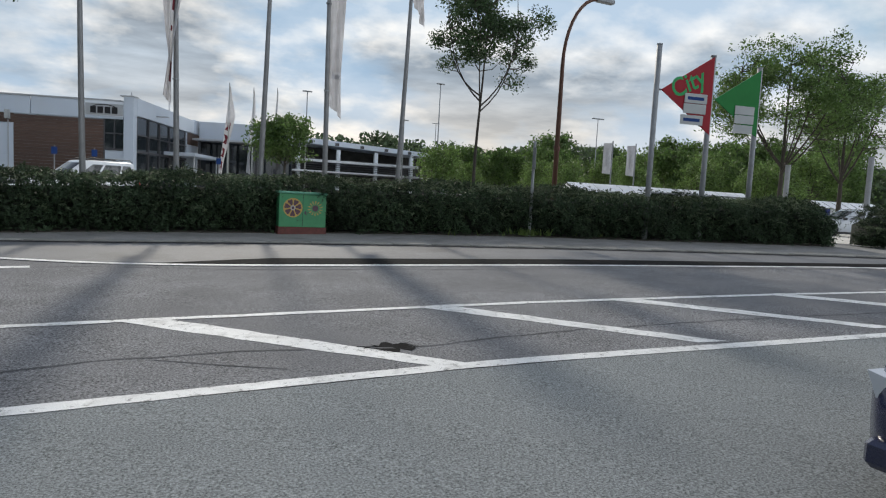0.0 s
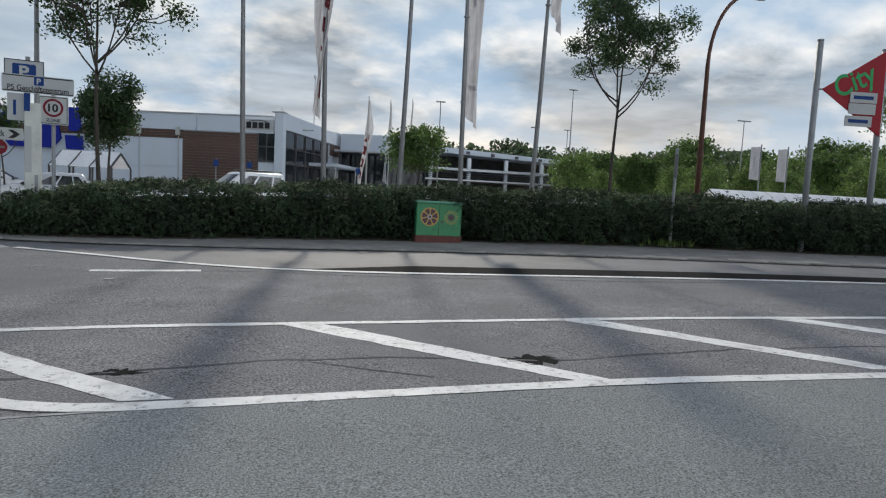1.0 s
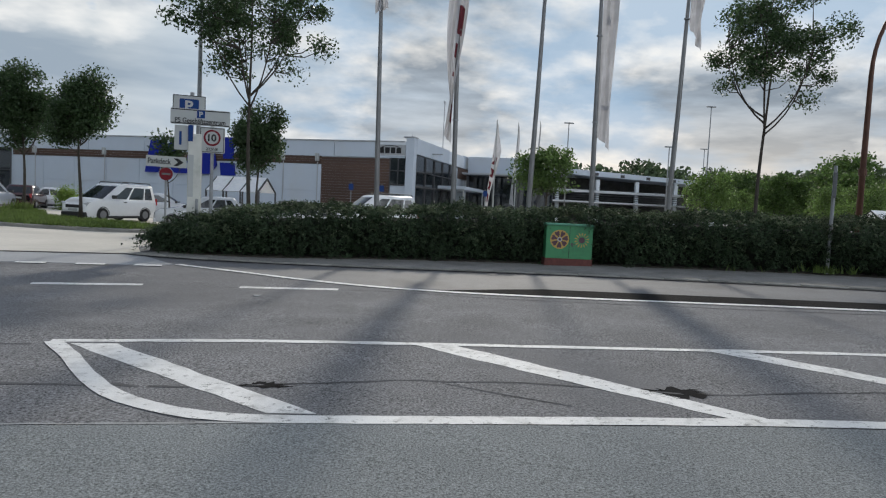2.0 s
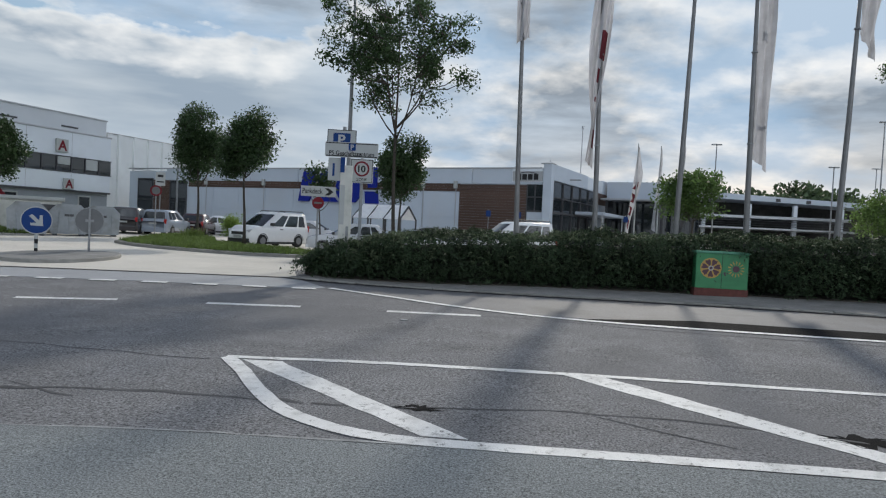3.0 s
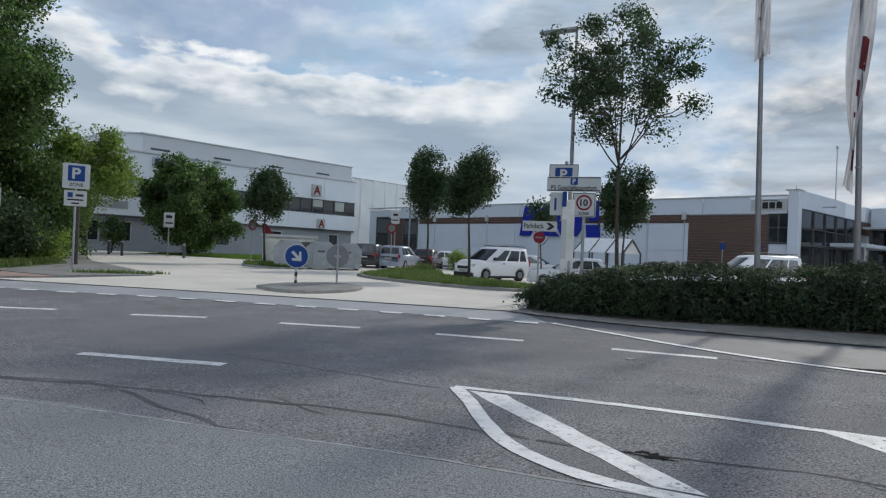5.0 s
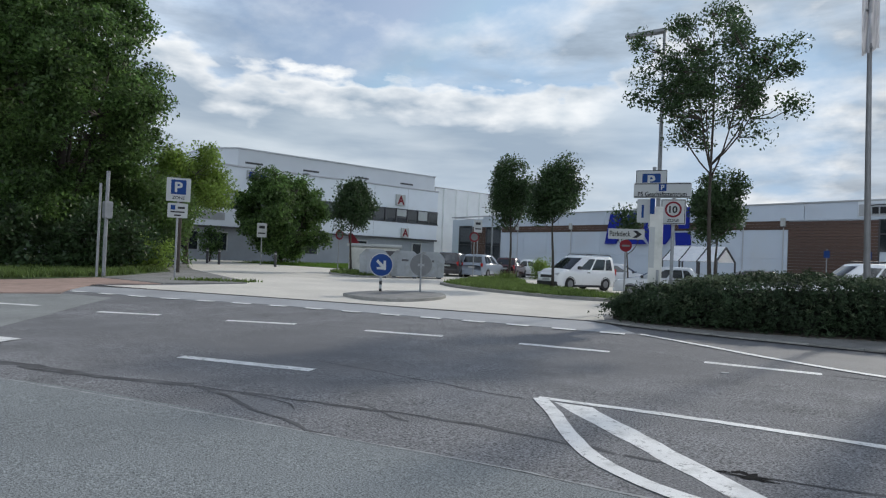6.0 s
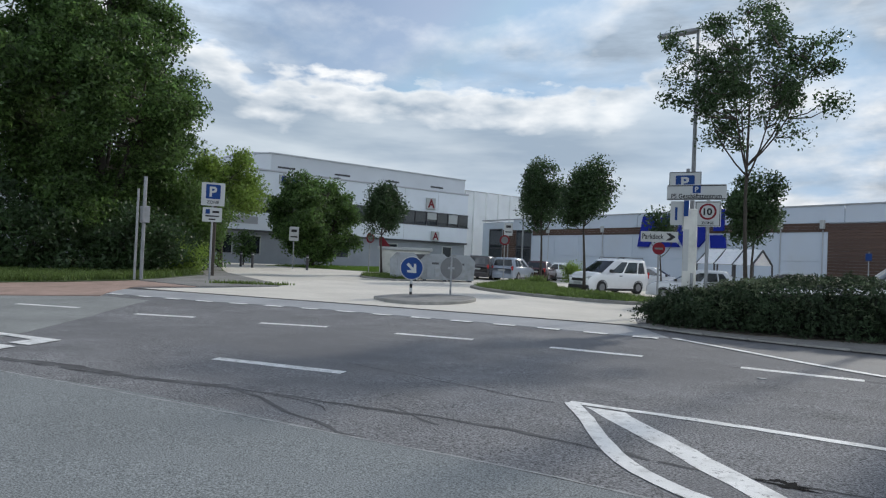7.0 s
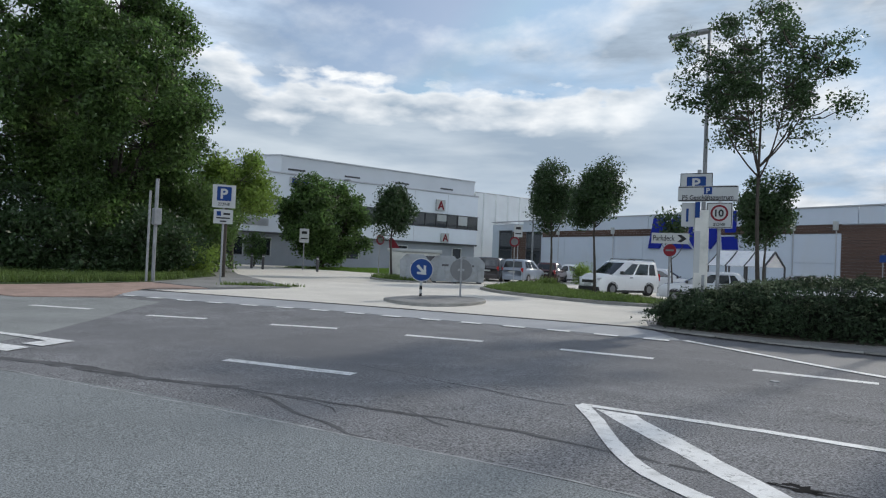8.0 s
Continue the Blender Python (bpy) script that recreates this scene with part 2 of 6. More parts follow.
# near-black: the shade between the hedge leaves is put into this colour
HEDGE_SHADE = material("hedge_inner_shade", (0.010, 0.014, 0.007), 0.95, vary=0.4, scale=5, bump=1.0, bump_scale=20)
CAR_PARK_LEAF = material("car_park_leaves", (0.10, 0.16, 0.045), 0.5, vary=0.35, scale=0.5, island=0.5, translucent=0.48, spec=0.35)
FAR_LEAF = material("far_woods", (0.07, 0.105, 0.05), 0.7, vary=0.35, scale=0.25, island=0.4, translucent=0.25)
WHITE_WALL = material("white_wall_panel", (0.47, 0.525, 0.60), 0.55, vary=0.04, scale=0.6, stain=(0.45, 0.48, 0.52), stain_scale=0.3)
PALE_WALL = material("pale_render", (0.66, 0.70, 0.745), 0.7, vary=0.05, scale=0.5, stain=(0.58, 0.615, 0.65), stain_scale=0.25)
BLOCK_WHITE = material("white_ribbed_sheeting", (0.72, 0.74, 0.74), 0.6, vary=0.05, scale=0.4, stain=(0.60, 0.61, 0.60), stain_scale=0.3)
GREY_CLAD = material("grey_metal_cladding", (0.54, 0.565, 0.59), 0.5, 0.1, vary=0.04, scale=0.3)
DARK_CLAD = material("dark_grey_plinth", (0.25, 0.275, 0.30), 0.6, vary=0.08, scale=0.8)
BROWN = material("brown_timber_cladding", (0.082, 0.048, 0.036), 0.65, vary=0.18, scale=2.5, each=0.16)
TRIM = material("roof_trim", (0.42, 0.43, 0.45), 0.4, 0.5, vary=0.05)
DARK_TRIM = material("dark_trim", (0.05, 0.05, 0.055), 0.5, vary=0.1)
GLASS = material("dark_window_glass", (0.02, 0.025, 0.03), 0.06, vary=0.05, spec=0.9)
# dark backing colour that carries the shade of rooms and deck interior
UNLIT_DEPTH = material("unlit_depth", (0.05, 0.048, 0.046), 0.8, vary=0.4, scale=1.2)
BLUE = material("blue_sign_enamel", (0.007, 0.038, 0.155), 0.6, spec=0.2, vary=0.06)
LOGO_BLUE = material("blue_letter_acrylic", (0.008, 0.02, 0.24), 0.6, spec=0.2, vary=0.05)
SIGN_WHITE = material("sign_white", (0.38, 0.395, 0.39), 0.6, spec=0.2, vary=0.05, scale=3)
SIGN_RED = material("sign_red", (0.15, 0.010, 0.018), 0.6, spec=0.2, vary=0.08)
SIGN_BLACK = material("sign_black", (0.02, 0.02, 0.022), 0.6, spec=0.2, vary=0.1)
SIGN_BACK = material("sign_back_grey", (0.12, 0.125, 0.13), 0.5, 0.3, vary=0.1)
BOX_GREEN = material("painted_green_cabinet", (0.035, 0.21, 0.085), 0.5, vary=0.14, scale=4, bump=0.15, stain=(0.03, 0.15, 0.07), stain_scale=2.5)
BOX_TOP = material("cabinet_lid", (0.10, 0.30, 0.20), 0.5, vary=0.15, scale=5)
BRICK_RED = material("cabinet_plinth_red", (0.11, 0.035, 0.028), 0.8, vary=0.25, scale=7, bump=0.3)
YELLOW = material("ochre_paint", (0.42, 0.27, 0.06), 0.5, vary=0.15, scale=8)
PURPLE = material("dark_plum_paint", (0.075, 0.03, 0.045), 0.5, vary=0.2, scale=8)
PENNANT_RED = material("red_pennant_panel", (0.27, 0.016, 0.024), 0.6, spec=0.2, vary=0.08, scale=2)
PENNANT_GREEN = material("green_pennant_panel", (0.012, 0.16, 0.035), 0.6, spec=0.2, vary=0.08, scale=2)
LETTER_GREEN = material("green_letters", (0.03, 0.30, 0.10), 0.6, spec=0.2, vary=0.1)
CLOTH = material("white_flag_cloth", (0.46, 0.46, 0.48), 0.8, vary=0.08, scale=3, translucent=0.33)
CLOTH_RED = material("red_flag_cloth", (0.15, 0.02, 0.03), 0.8, vary=0.1, scale=3, translucent=0.35)
CLOTH_DARK = material("dark_print_on_cloth", (0.14, 0.04, 0.05), 0.8, vary=0.1, scale=3, translucent=0.3)
CLOTH_GREY = material("grey_print_on_cloth", (0.50, 0.50, 0.52), 0.8, vary=0.1, scale=3, translucent=0.35)
CONTAINER = material("grey_container_metal", (0.25, 0.27, 0.285), 0.55, 0.2, vary=0.18, scale=2, stain=(0.17, 0.17, 0.16), stain_scale=1.2)
DIRTY_WHITE = material("weathered_white_sheet", (0.52, 0.52, 0.48), 0.7, vary=0.15, scale=1.5, stain=(0.22, 0.24, 0.20), stain_scale=1.0)
RUBBER = material("tyre_rubber", (0.018, 0.018, 0.018), 0.85, vary=0.2)
RIM = material("alloy_rim", (0.26, 0.26, 0.27), 0.4, 0.6, vary=0.05)
CAR_GLASS = material("car_glass", (0.018, 0.022, 0.025), 0.05, vary=0.02, spec=0.9)
LAMP_GLASS = material("headlamp_glass", (0.55, 0.57, 0.6), 0.12, 0.2, vary=0.05)
TAIL_RED = material("tail_lamp_red", (0.35, 0.015, 0.015), 0.2, vary=0.05)
BLACK_PLASTIC = material("black_plastic", (0.022, 0.022, 0.023), 0.6, vary=0.1)
CLEAR_ROOF = material("translucent_roof_sheet", (0.86, 0.87, 0.89), 0.4, vary=0.05, translucent=0.25)


def car_paint(name, color):
    m = material(name, color, 0.25, 0.0, vary=0.03, spec=0.6)
    m.node_tree.nodes["Principled BSDF"].inputs["Coat Weight"].default_value = 0.6
    return m


CAR_WHITE = car_paint("white_car_paint", (0.80, 0.81, 0.82))
CAR_DARK = car_paint("dark_brown_grey_paint", (0.045, 0.040, 0.042))
CAR_SILVER = car_paint("silver_blue_paint", (0.28, 0.32, 0.38))
CAR_NAVY = car_paint("navy_paint", (0.008, 0.012, 0.045))
CAR_WINE = car_paint("dark_red_paint", (0.06, 0.02, 0.022))
CAR_LIGHT = car_paint("pale_silver_paint", (0.55, 0.57, 0.60))
CAR_GREYBLUE = car_paint("grey_blue_paint", (0.16, 0.19, 0.23))


# ---------------------------------------------------------------- building tools
def gz(x, y):
    """Height of the ground."""
    xc = max(-45.0, min(45.0, x))
    q = (xc + 3) / 1.5
    sp = 1.5 * (q if q > 40 else math.log1p(math.exp(q)))
    fall = 1.5 * math.log1p(math.exp((xc - 20) / 1.5))
    return -0.01 * xc + 0.03 * sp - 0.035 * fall + 0.015 * (max(-8.0, min(y, 20.0)) - 7)


class M:
    """Collects the faces of one mesh."""

    def __init__(self):
        self.v, self.f = [], []

    def add(self, verts, faces):
        n = len(self.v)
        self.v += [tuple(p) for p in verts]
        self.f += [tuple(i + n for i in q) for q in faces]
        return self

    def box(self, x0, x1, y0, y1, z0, z1, c=0.0):
        """A box whose upright and top edges are cut off by c."""
        if c <= 0:
            return self.add([(x, y, z) for z in (z0, z1) for x, y in ((x0, y0), (x1, y0), (x1, y1), (x0, y1))],
                            [(3, 2, 1, 0), (4, 5, 6, 7), (0, 1, 5, 4), (1, 2, 6, 5), (2, 3, 7, 6), (3, 0, 4, 7)])

        def ring(i, z):
            return [(x0 + c + i, y0 + i, z), (x1 - c - i, y0 + i, z), (x1 - i, y0 + c + i, z), (x1 - i, y1 - c - i, z),
                    (x1 - c - i, y1 - i, z), (x0 + c + i, y1 - i, z), (x0 + i, y1 - c - i, z), (x0 + i, y0 + c + i, z)]
        vs = ring(c * 0.7, z0) + ring(0, z0 + c) + ring(0, z1 - c) + ring(c * 0.7, z1)
        fs = [tuple(range(7, -1, -1)), tuple(range(24, 32))]
        for k in range(3):
            fs += [(8 * k + i, 8 * k + (i + 1) % 8, 8 * k + 8 + (i + 1) % 8, 8 * k + 8 + i) for i in range(8)]
        return self.add(vs, fs)

    def tube(self, pts, radii, n=10, caps=True):
        pts = [Vector(p) for p in pts]
        if isinstance(radii, (int, float)):
            radii = [radii] * len(pts)
        rings, side = [], None
        for i, p in enumerate(pts):
            d = (pts[min(i + 1, len(pts) - 1)] - pts[max(i - 1, 0)])
            d = d.normalized() if d.length > 1e-9 else Vector((0, 0, 1))
            if side is None:
                side = d.orthogonal().normalized()
            side = (side - d * side.dot(d))
            side = side.normalized() if side.length > 1e-6 else d.orthogonal().normalized()
            up = d.cross(side)
            rings.append([p + (side * math.cos(a) + up * math.sin(a)) * radii[i] for a in [2 * math.pi * k / n for k in range(n)]])
        fs = [(i * n + k, i * n + (k + 1) % n, (i + 1) * n + (k + 1) % n, (i + 1) * n + k) for i in range(len(pts) - 1) for k in range(n)]
        if caps:
            fs += [tuple(range(n - 1, -1, -1)), tuple(range((len(pts) - 1) * n, len(pts) * n))]
        return self.add([p for r in rings for p in r], fs)

    def prism(self, poly, axis, a, b):
        """A polygon in two axes, pulled along the third from a to b."""
        def at(p, q):
            return {"x": (q, p[0], p[1]), "y": (p[0], q, p[1]), "z": (p[0], p[1], q)}[axis]
        n = len(poly)
        return self.add([at(p, a) for p in poly] + [at(p, b) for p in poly],
                        [tuple(range(n)), tuple(range(2 * n - 1, n - 1, -1))] + [(i, n + i, n + (i + 1) % n, (i + 1) % n) for i in range(n)])

    def moved(self, m):
        self.v = [tuple(m @ Vector(p)) for p in self.v]
        return self

    def mesh(self, name, mat, smooth=False):
        me = bpy.data.meshes.new(name)
        me.from_pydata(self.v, [], self.f)
        if not smooth:
            bm = bmesh.new()
            bm.from_mesh(me)
            bmesh.ops.recalc_face_normals(bm, faces=bm.faces)
            bm.to_mesh(me)
            bm.free()
        else:
            me.polygons.foreach_set("use_smooth", [True] * len(me.polygons))
        me.materials.append(mat)
        me.update()
        return me


def part(name, m, mat, parent, label="", smooth=False):
    ob = new(name, m.mesh(name, mat, smooth))
    ob.parent = parent
    if label:
        tagged(ob, label)
    return ob


def thing(name, x, y, turn=0.0, label="", category="", group="", kind="", z=None):
    e = new(name)
    e.empty_display_size = 0.2
    e.matrix_world = pose(x, y, gz(x, y) if z is None else z, 0, 0, turn)
    return tagged(e, label, category, group, kind)


def solid(name, m, mat, label="", category="", group="", kind="", smooth=False):
    return tagged(new(name, m.mesh(name, mat, smooth)), label, category, group, kind)


def lettering(name, words, height, width, mat, parent, m, label=""):
    """Raised letters, in the x-z plane of m, their foot at its origin, centred; width 0 leaves the natural one."""
    cu = bpy.data.curves.new(name, "FONT")
    cu.body, cu.align_x, cu.extrude, cu.size = words, "CENTER", 0.004, 1.0
    cu.offset = 0.03 if len(words) < 3 else 0.012
    tmp = bpy.data.objects.new(name, cu)
    scene.collection.objects.link(tmp)
    bpy.context.view_layer.update()
    me = bpy.data.meshes.new_from_object(tmp.evaluated_get(bpy.context.evaluated_depsgraph_get()))
    bpy.data.objects.remove(tmp)
    co = np.empty(len(me.vertices) * 3, np.float32)
    me.vertices.foreach_get("co", co)
    co = co.reshape(-1, 3)
    lo, hi = co.min(0), co.max(0)
    k = height / (hi[1] - lo[1])
    kx = width / (hi[0] - lo[0]) if width else k
    out = np.stack([(co[:, 0] - (lo[0] + hi[0]) / 2) * kx, -co[:, 2], (co[:, 1] - lo[1]) * k], 1)
    me.vertices.foreach_set("co", out.ravel())
    me.materials.clear()
    me.materials.append(mat)
    me.update()
    ob = new(name, me)
    ob.parent = parent
    ob.matrix_local = m
    return tagged(ob, label)


def sheet(name, poly, dz, depth, mat, label, category, step=1.5, kind="structure"):
    """A slab that follows the ground, dz above it, with an edge depth deep."""
    bm = bmesh.new()
    bm.faces.new([bm.verts.new((x, y, 0)) for x, y in poly])
    xs, ys = [p[0] for p in poly], [p[1] for p in poly]
    for k in range(int(min(xs) // step) + 1, int(max(xs) // step) + 1):
        if abs(k * step) < 48:
            bmesh.ops.bisect_plane(bm, geom=bm.verts[:] + bm.edges[:] + bm.faces[:], plane_co=(k * step, 0, 0), plane_no=(1, 0, 0))
    if min(ys) < 20 < max(ys):
        bmesh.ops.bisect_plane(bm, geom=bm.verts[:] + bm.edges[:] + bm.faces[:], plane_co=(0, 20, 0), plane_no=(0, 1, 0))
    for f in bm.faces:
        f.normal_update()
    down = [f for f in bm.faces if f.normal.z < 0]
    bmesh.ops.reverse_faces(bm, faces=down)
    for v in bm.verts:
        v.co.z = gz(v.co.x, v.co.y) + dz
    rim = [e for e in bm.edges if e.is_boundary]
    made = bmesh.ops.extrude_edge_only(bm, edges=rim)["geom"]
    for v in made:
        if isinstance(v, bmesh.types.BMVert):
            v.co.z -= depth
    me = bpy.data.meshes.new(name)
    bm.to_mesh(me)
    bm.free()
    me.materials.append(mat)
    return tagged(new(name, me), label, category, "", kind)


def along(line, step):
    """Points at even steps along a line of corners, with the way at each."""
    pts = [Vector((*p, 0)) if len(p) == 2 else Vector(p) for p in line]
    lens = [(b - a).length for a, b in zip(pts, pts[1:])]
    total_, out = sum(lens), []
    n = max(1, round(total_ / step))
    for k in range(n + 1):
        d, i = total_ * k / n, 0
        while i < len(lens) - 1 and d > lens[i]:
            d -= lens[i]
            i += 1
        out.append((pts[i].lerp(pts[i + 1], d / lens[i]), (pts[i + 1] - pts[i]).normalized()))
    return out


def rounded(line, times_=2):
    """Cuts the corners of a line."""
    for _ in range(times_):
        out = [line[0]]
        for a, b in zip(line, line[1:]):
            out += [(a[0] * 0.75 + b[0] * 0.25, a[1] * 0.75 + b[1] * 0.25), (a[0] * 0.25 + b[0] * 0.75, a[1] * 0.25 + b[1] * 0.75)]
        line = out + [line[-1]]
    return line


def stripe(name, line, width, mat, label, category, dz=0.014, rough=0.0, group=""):
    """A painted or poured line on the ground."""
    rng = random.Random(len(line) * 7 + int(line[0][0] * 100))
    m, pts = M(), along(line, 0.25)
    for i, (p, d) in enumerate(pts):
        j = pts[max(0, i - 1)][1] + d
        side = Vector((-j.y, j.x, 0)).normalized()
        for s in (-1, 1):
            q = p + side * s * (width / 2 + rng.uniform(-rough, rough)) + (Vector((rng.uniform(-rough, rough), 0, 0)))
            m.v.append((q.x, q.y, gz(q.x, q.y) + dz))
        if i:
            k = 2 * i
            m.f.append((k - 2, k, k + 1, k - 1))
    return solid(name, m, mat, label, category, group, "structure", True)


# ---------------------------------------------------------------- ground and road
def ground_sheet():
    xs = [-1500, -700, -350, -180, -110, -80, -60] + [-50 + k * 1.0 for k in range(101)] + [60, 80, 110, 180, 350, 700, 1500]
    ys = [-1500, -600, -200, -80, -40, -20] + [-10 + k * 2.0 for k in range(15)] + [20, 26, 34, 45, 60, 80, 110, 180, 350, 700, 1500]
    m = M()
    m.v = [(x, y, gz(x, y)) for y in ys for x in xs]
    n = len(xs)
    m.f = [(j * n + i, j * n + i + 1, (j + 1) * n + i + 1, (j + 1) * n + i) for j in range(len(ys) - 1) for i in range(n - 1)]
    return solid("ground", m, ASPHALT, "worn dark grey asphalt road with patched seams", "road", "", "structure", True)


ground_sheet()
KERB_LINE = [(-8.3, 16.6), (-7.2, 16.35), (-5.0, 16.2), (-3.1, 16.2), (2.2, 15.95), (9.2, 14.35), (18.0, 11.6), (40.0, 4.0)]
EDGE_LINE = [(-6.6, 15.0), (-4.84, 14.2), (-4.0, 13.7), (-2.2, 12.87), (-1.0, 12.5), (0.5, 12.2), (3.0, 11.9), (7.1, 11.42), (11.2, 10.65), (15.5, 9.9), (40.0, 4.0 - 1.2)]
sheet("relaid_lane", [(-60, -6), (45, -6), (45, 1.6), (16, 4.45), (7.5, 5.0), (3.0, 5.25), (1.6, 5.28), (-1.8, 5.18), (-4.0, 4.95), (-5.0, 4.79), (-6.2, 4.53), (-7.7, 4.28), (-9.45, 3.85), (-11.3, 3.23), (-20, 0.2), (-60, -5)],
      0.004, 0.02, SMOOTH_ASPHALT, "smoother mid-grey relaid asphalt lane", "road surface")
sheet("bleached_lane", [(-14.2, 3.9), (-15.0, 4.83), (-16.62, 6.46), (-18.36, 8.04), (-19.8, 9.5), (-21.4, 9.0), (-22.7, 6.6), (-29, 5.1), (-60, -3.1), (-60, -4.9), (-20, 0.3), (-13.2, 2.7)],
      0.003, 0.02, OLD_GREY, "paler bleached asphalt at the start of the lanes", "road surface")
stripe("lane_joint", [(-20, 0.25), (-11.5, 3.2), (-9.4, 3.76), (-7.3, 4.29), (-6.2, 4.52), (-4.95, 4.81), (-4.0, 4.97), (-2.9, 5.09), (-1.8, 5.2)], 0.035, DUST, "pale dusty joint along the relaid lane", "road repair", dz=0.007, rough=0.012)
sheet("cycle_lane", [(-6.4, 15.1), (-4.0, 13.85), (-2.2, 13.0), (0.6, 12.45), (1.3, 13.2), (7.7, 12.35), (16.3, 10.5), (40, 3.6)] + [(x, y - 0.06) for x, y in KERB_LINE[::-1][:-2]],
      0.005, 0.03, CYCLE, "pale grey cycle lane beside the kerb", "cycle lane")
sheet("asphalt_patch", [(-0.9, 12.62), (0.5, 12.3), (3.5, 11.93), (7.3, 11.5), (15.7, 9.98), (40, 3.0), (40, 3.55), (16.3, 10.45), (7.7, 12.3), (1.33, 13.15), (0.6, 13.0)],
      0.009, 0.03, FRESH_ASPHALT, "fresh black asphalt patch along the cycle lane", "road patch")
sheet("pavement", [(x, y + 0.1) for x, y in KERB_LINE] + [(40, 9), (19.5, 15.2), (14, 16.6), (9, 18.2), (4, 19), (-4, 19), (-7.4, 18)],
      0.05, 0.07, PAVING, "weathered grey pavement in front of the hedge", "pavement")
sheet("planting_bed", [(-8.4, 17.9), (-7.3, 17.0), (-5.4, 17.0), (-2, 18.1), (4, 18.0), (9, 17.2), (14, 15.6), (19.4, 14.1), (20.5, 17), (15, 19.5), (9, 21.8), (-2, 22.2), (-7, 21.4)],
      0.07, 0.09, SOIL, "dark soil bed under the hedge", "planting bed")
sheet("yard", [(-60, 34), (-40, 24.5), (-33, 20.5), (-24.2, 17.4), (-23.2, 16.6), (-23.4, 13.5), (-24, 11.4), (-22.8, 11.55), (-16.6, 13.95), (-11.5, 15.68), (-8.15, 16.75), (-9.0, 18.6), (-7.2, 21.6), (9, 22.0), (15, 19.8), (20.8, 16.6), (60, 4), (160, 60), (160, 130), (-60, 130)],
      0.012, 0.03, DRIVE, "pale grey asphalt of the car park entrance", "car park")
sheet("apron", [(-24.5, 10.2), (-22.4, 9.6), (-19.1, 10.6), (-16.1, 12.1), (-13.2, 12.95), (-10.8, 13.75), (-7.6, 14.55), (-6.7, 15.0), (-8.1, 16.6), (-11.5, 15.55), (-16.6, 13.82), (-22.8, 11.42)],
      0.009, 0.02, APRON, "pale concrete apron across the entrance", "apron")
sheet("red_footpath", [(-60, -3), (-29, 5.2), (-22.8, 6.7), (-21.6, 8.9), (-22.6, 9.5), (-24.6, 11.3), (-24.0, 13.4), (-27.8, 13.0), (-27.5, 10.4), (-27.6, 7.7), (-30, 6.2), (-60, -1)],
      0.03, 0.06, RED_PAVE, "reddish paved footpath beside the road", "footpath")
sheet("pavement_corner", [(-27.8, 13.1), (-24.0, 13.5), (-23.3, 16.5), (-24.3, 17.3), (-33, 20.4), (-40, 24.4), (-41, 23), (-31, 18), (-28.6, 14.6)],
      0.05, 0.08, PAVING, "grey pavement round the corner of the entrance", "pavement")
sheet("grass_verge", [(-60, -0.9), (-30, 6.3), (-27.7, 7.75), (-27.6, 10.4), (-27.9, 13.1), (-28.7, 14.6), (-31.2, 18), (-41, 23.1), (-60, 32)], 0.05, 0.08, GRASS_BASE, "rough grass verge under the trees", "verge")
sheet("lawn", [(-47, 33), (-37, 36), (-41, 60), (-47, 60)], 0.05, 0.06, LAWN, "bright mown lawn beside the yard", "lawn")


def kerb(name, line, label, up=0.12):
    k = tagged(new(name), label, "kerb", "", "structure")
    stone = M().box(-0.495, 0.495, -0.06, 0.06, -0.25, up, 0.012).mesh("kerb_stone", KERB)
    for p, d in along(line, 1.0)[:-1]:
        q = p + d * 0.5
        o = new("kerb_stone", stone)
        o.parent = k
        o.matrix_local = pose(q.x, q.y, gz(q.x, q.y), 0, 0, math.degrees(math.atan2(d.y, d.x)))


kerb("kerb", rounded(KERB_LINE), "low grey kerb stones along the pavement", 0.055)
stripe("gutter", [(x, y - 0.14) for x, y in rounded(KERB_LINE)], 0.14, TAR, "dark gutter along the kerb", "gutter", dz=0.02, rough=0.01)
stripe("gutter", rounded([(-26.0, 10.6), (-22.8, 11.5), (-16.6, 13.9), (-11.5, 15.62), (-8.25, 16.65)]), 0.16, TAR, "dark drain line across the entrance", "gutter", dz=0.02, rough=0.01)


def island(name, poly, up, mat, label, category):
    """A raised island with a stone edge and an earth or paved top."""
    isl = tagged(new(name), label, category, "", "structure")
    ring = along(rounded(poly + [poly[0]]), 0.5)[:-1]
    m, n = M(), len(ring)
    mid = sum((p for p, d in ring), Vector()) / n
    for k, (s, h) in enumerate(((1.0, -0.05), (1.0, up * 0.85), (0.985, up), (0.94, up), (0.8, up + 0.01), (0.4, up + 0.03))):
        m.v += [(mid.x + (p.x - mid.x) * s, mid.y + (p.y - mid.y) * s, gz(p.x, p.y) + h) for p, d in ring]
    e, t = M(), M()
    e.v = m.v[:4 * n]
    e.f = [(k * n + i, k * n + (i + 1) % n, (k + 1) * n + (i + 1) % n, (k + 1) * n + i) for k in range(3) for i in range(n)]
    t.v = m.v[3 * n:]
    t.f = [(k * n + i, k * n + (i + 1) % n, (k + 1) * n + (i + 1) % n, (k + 1) * n + i) for k in range(2) for i in range(n)] + [tuple(range(2 * n, 3 * n))]
    part("edging", e, KERB, isl)
    part("top", t, mat, isl)
    return isl


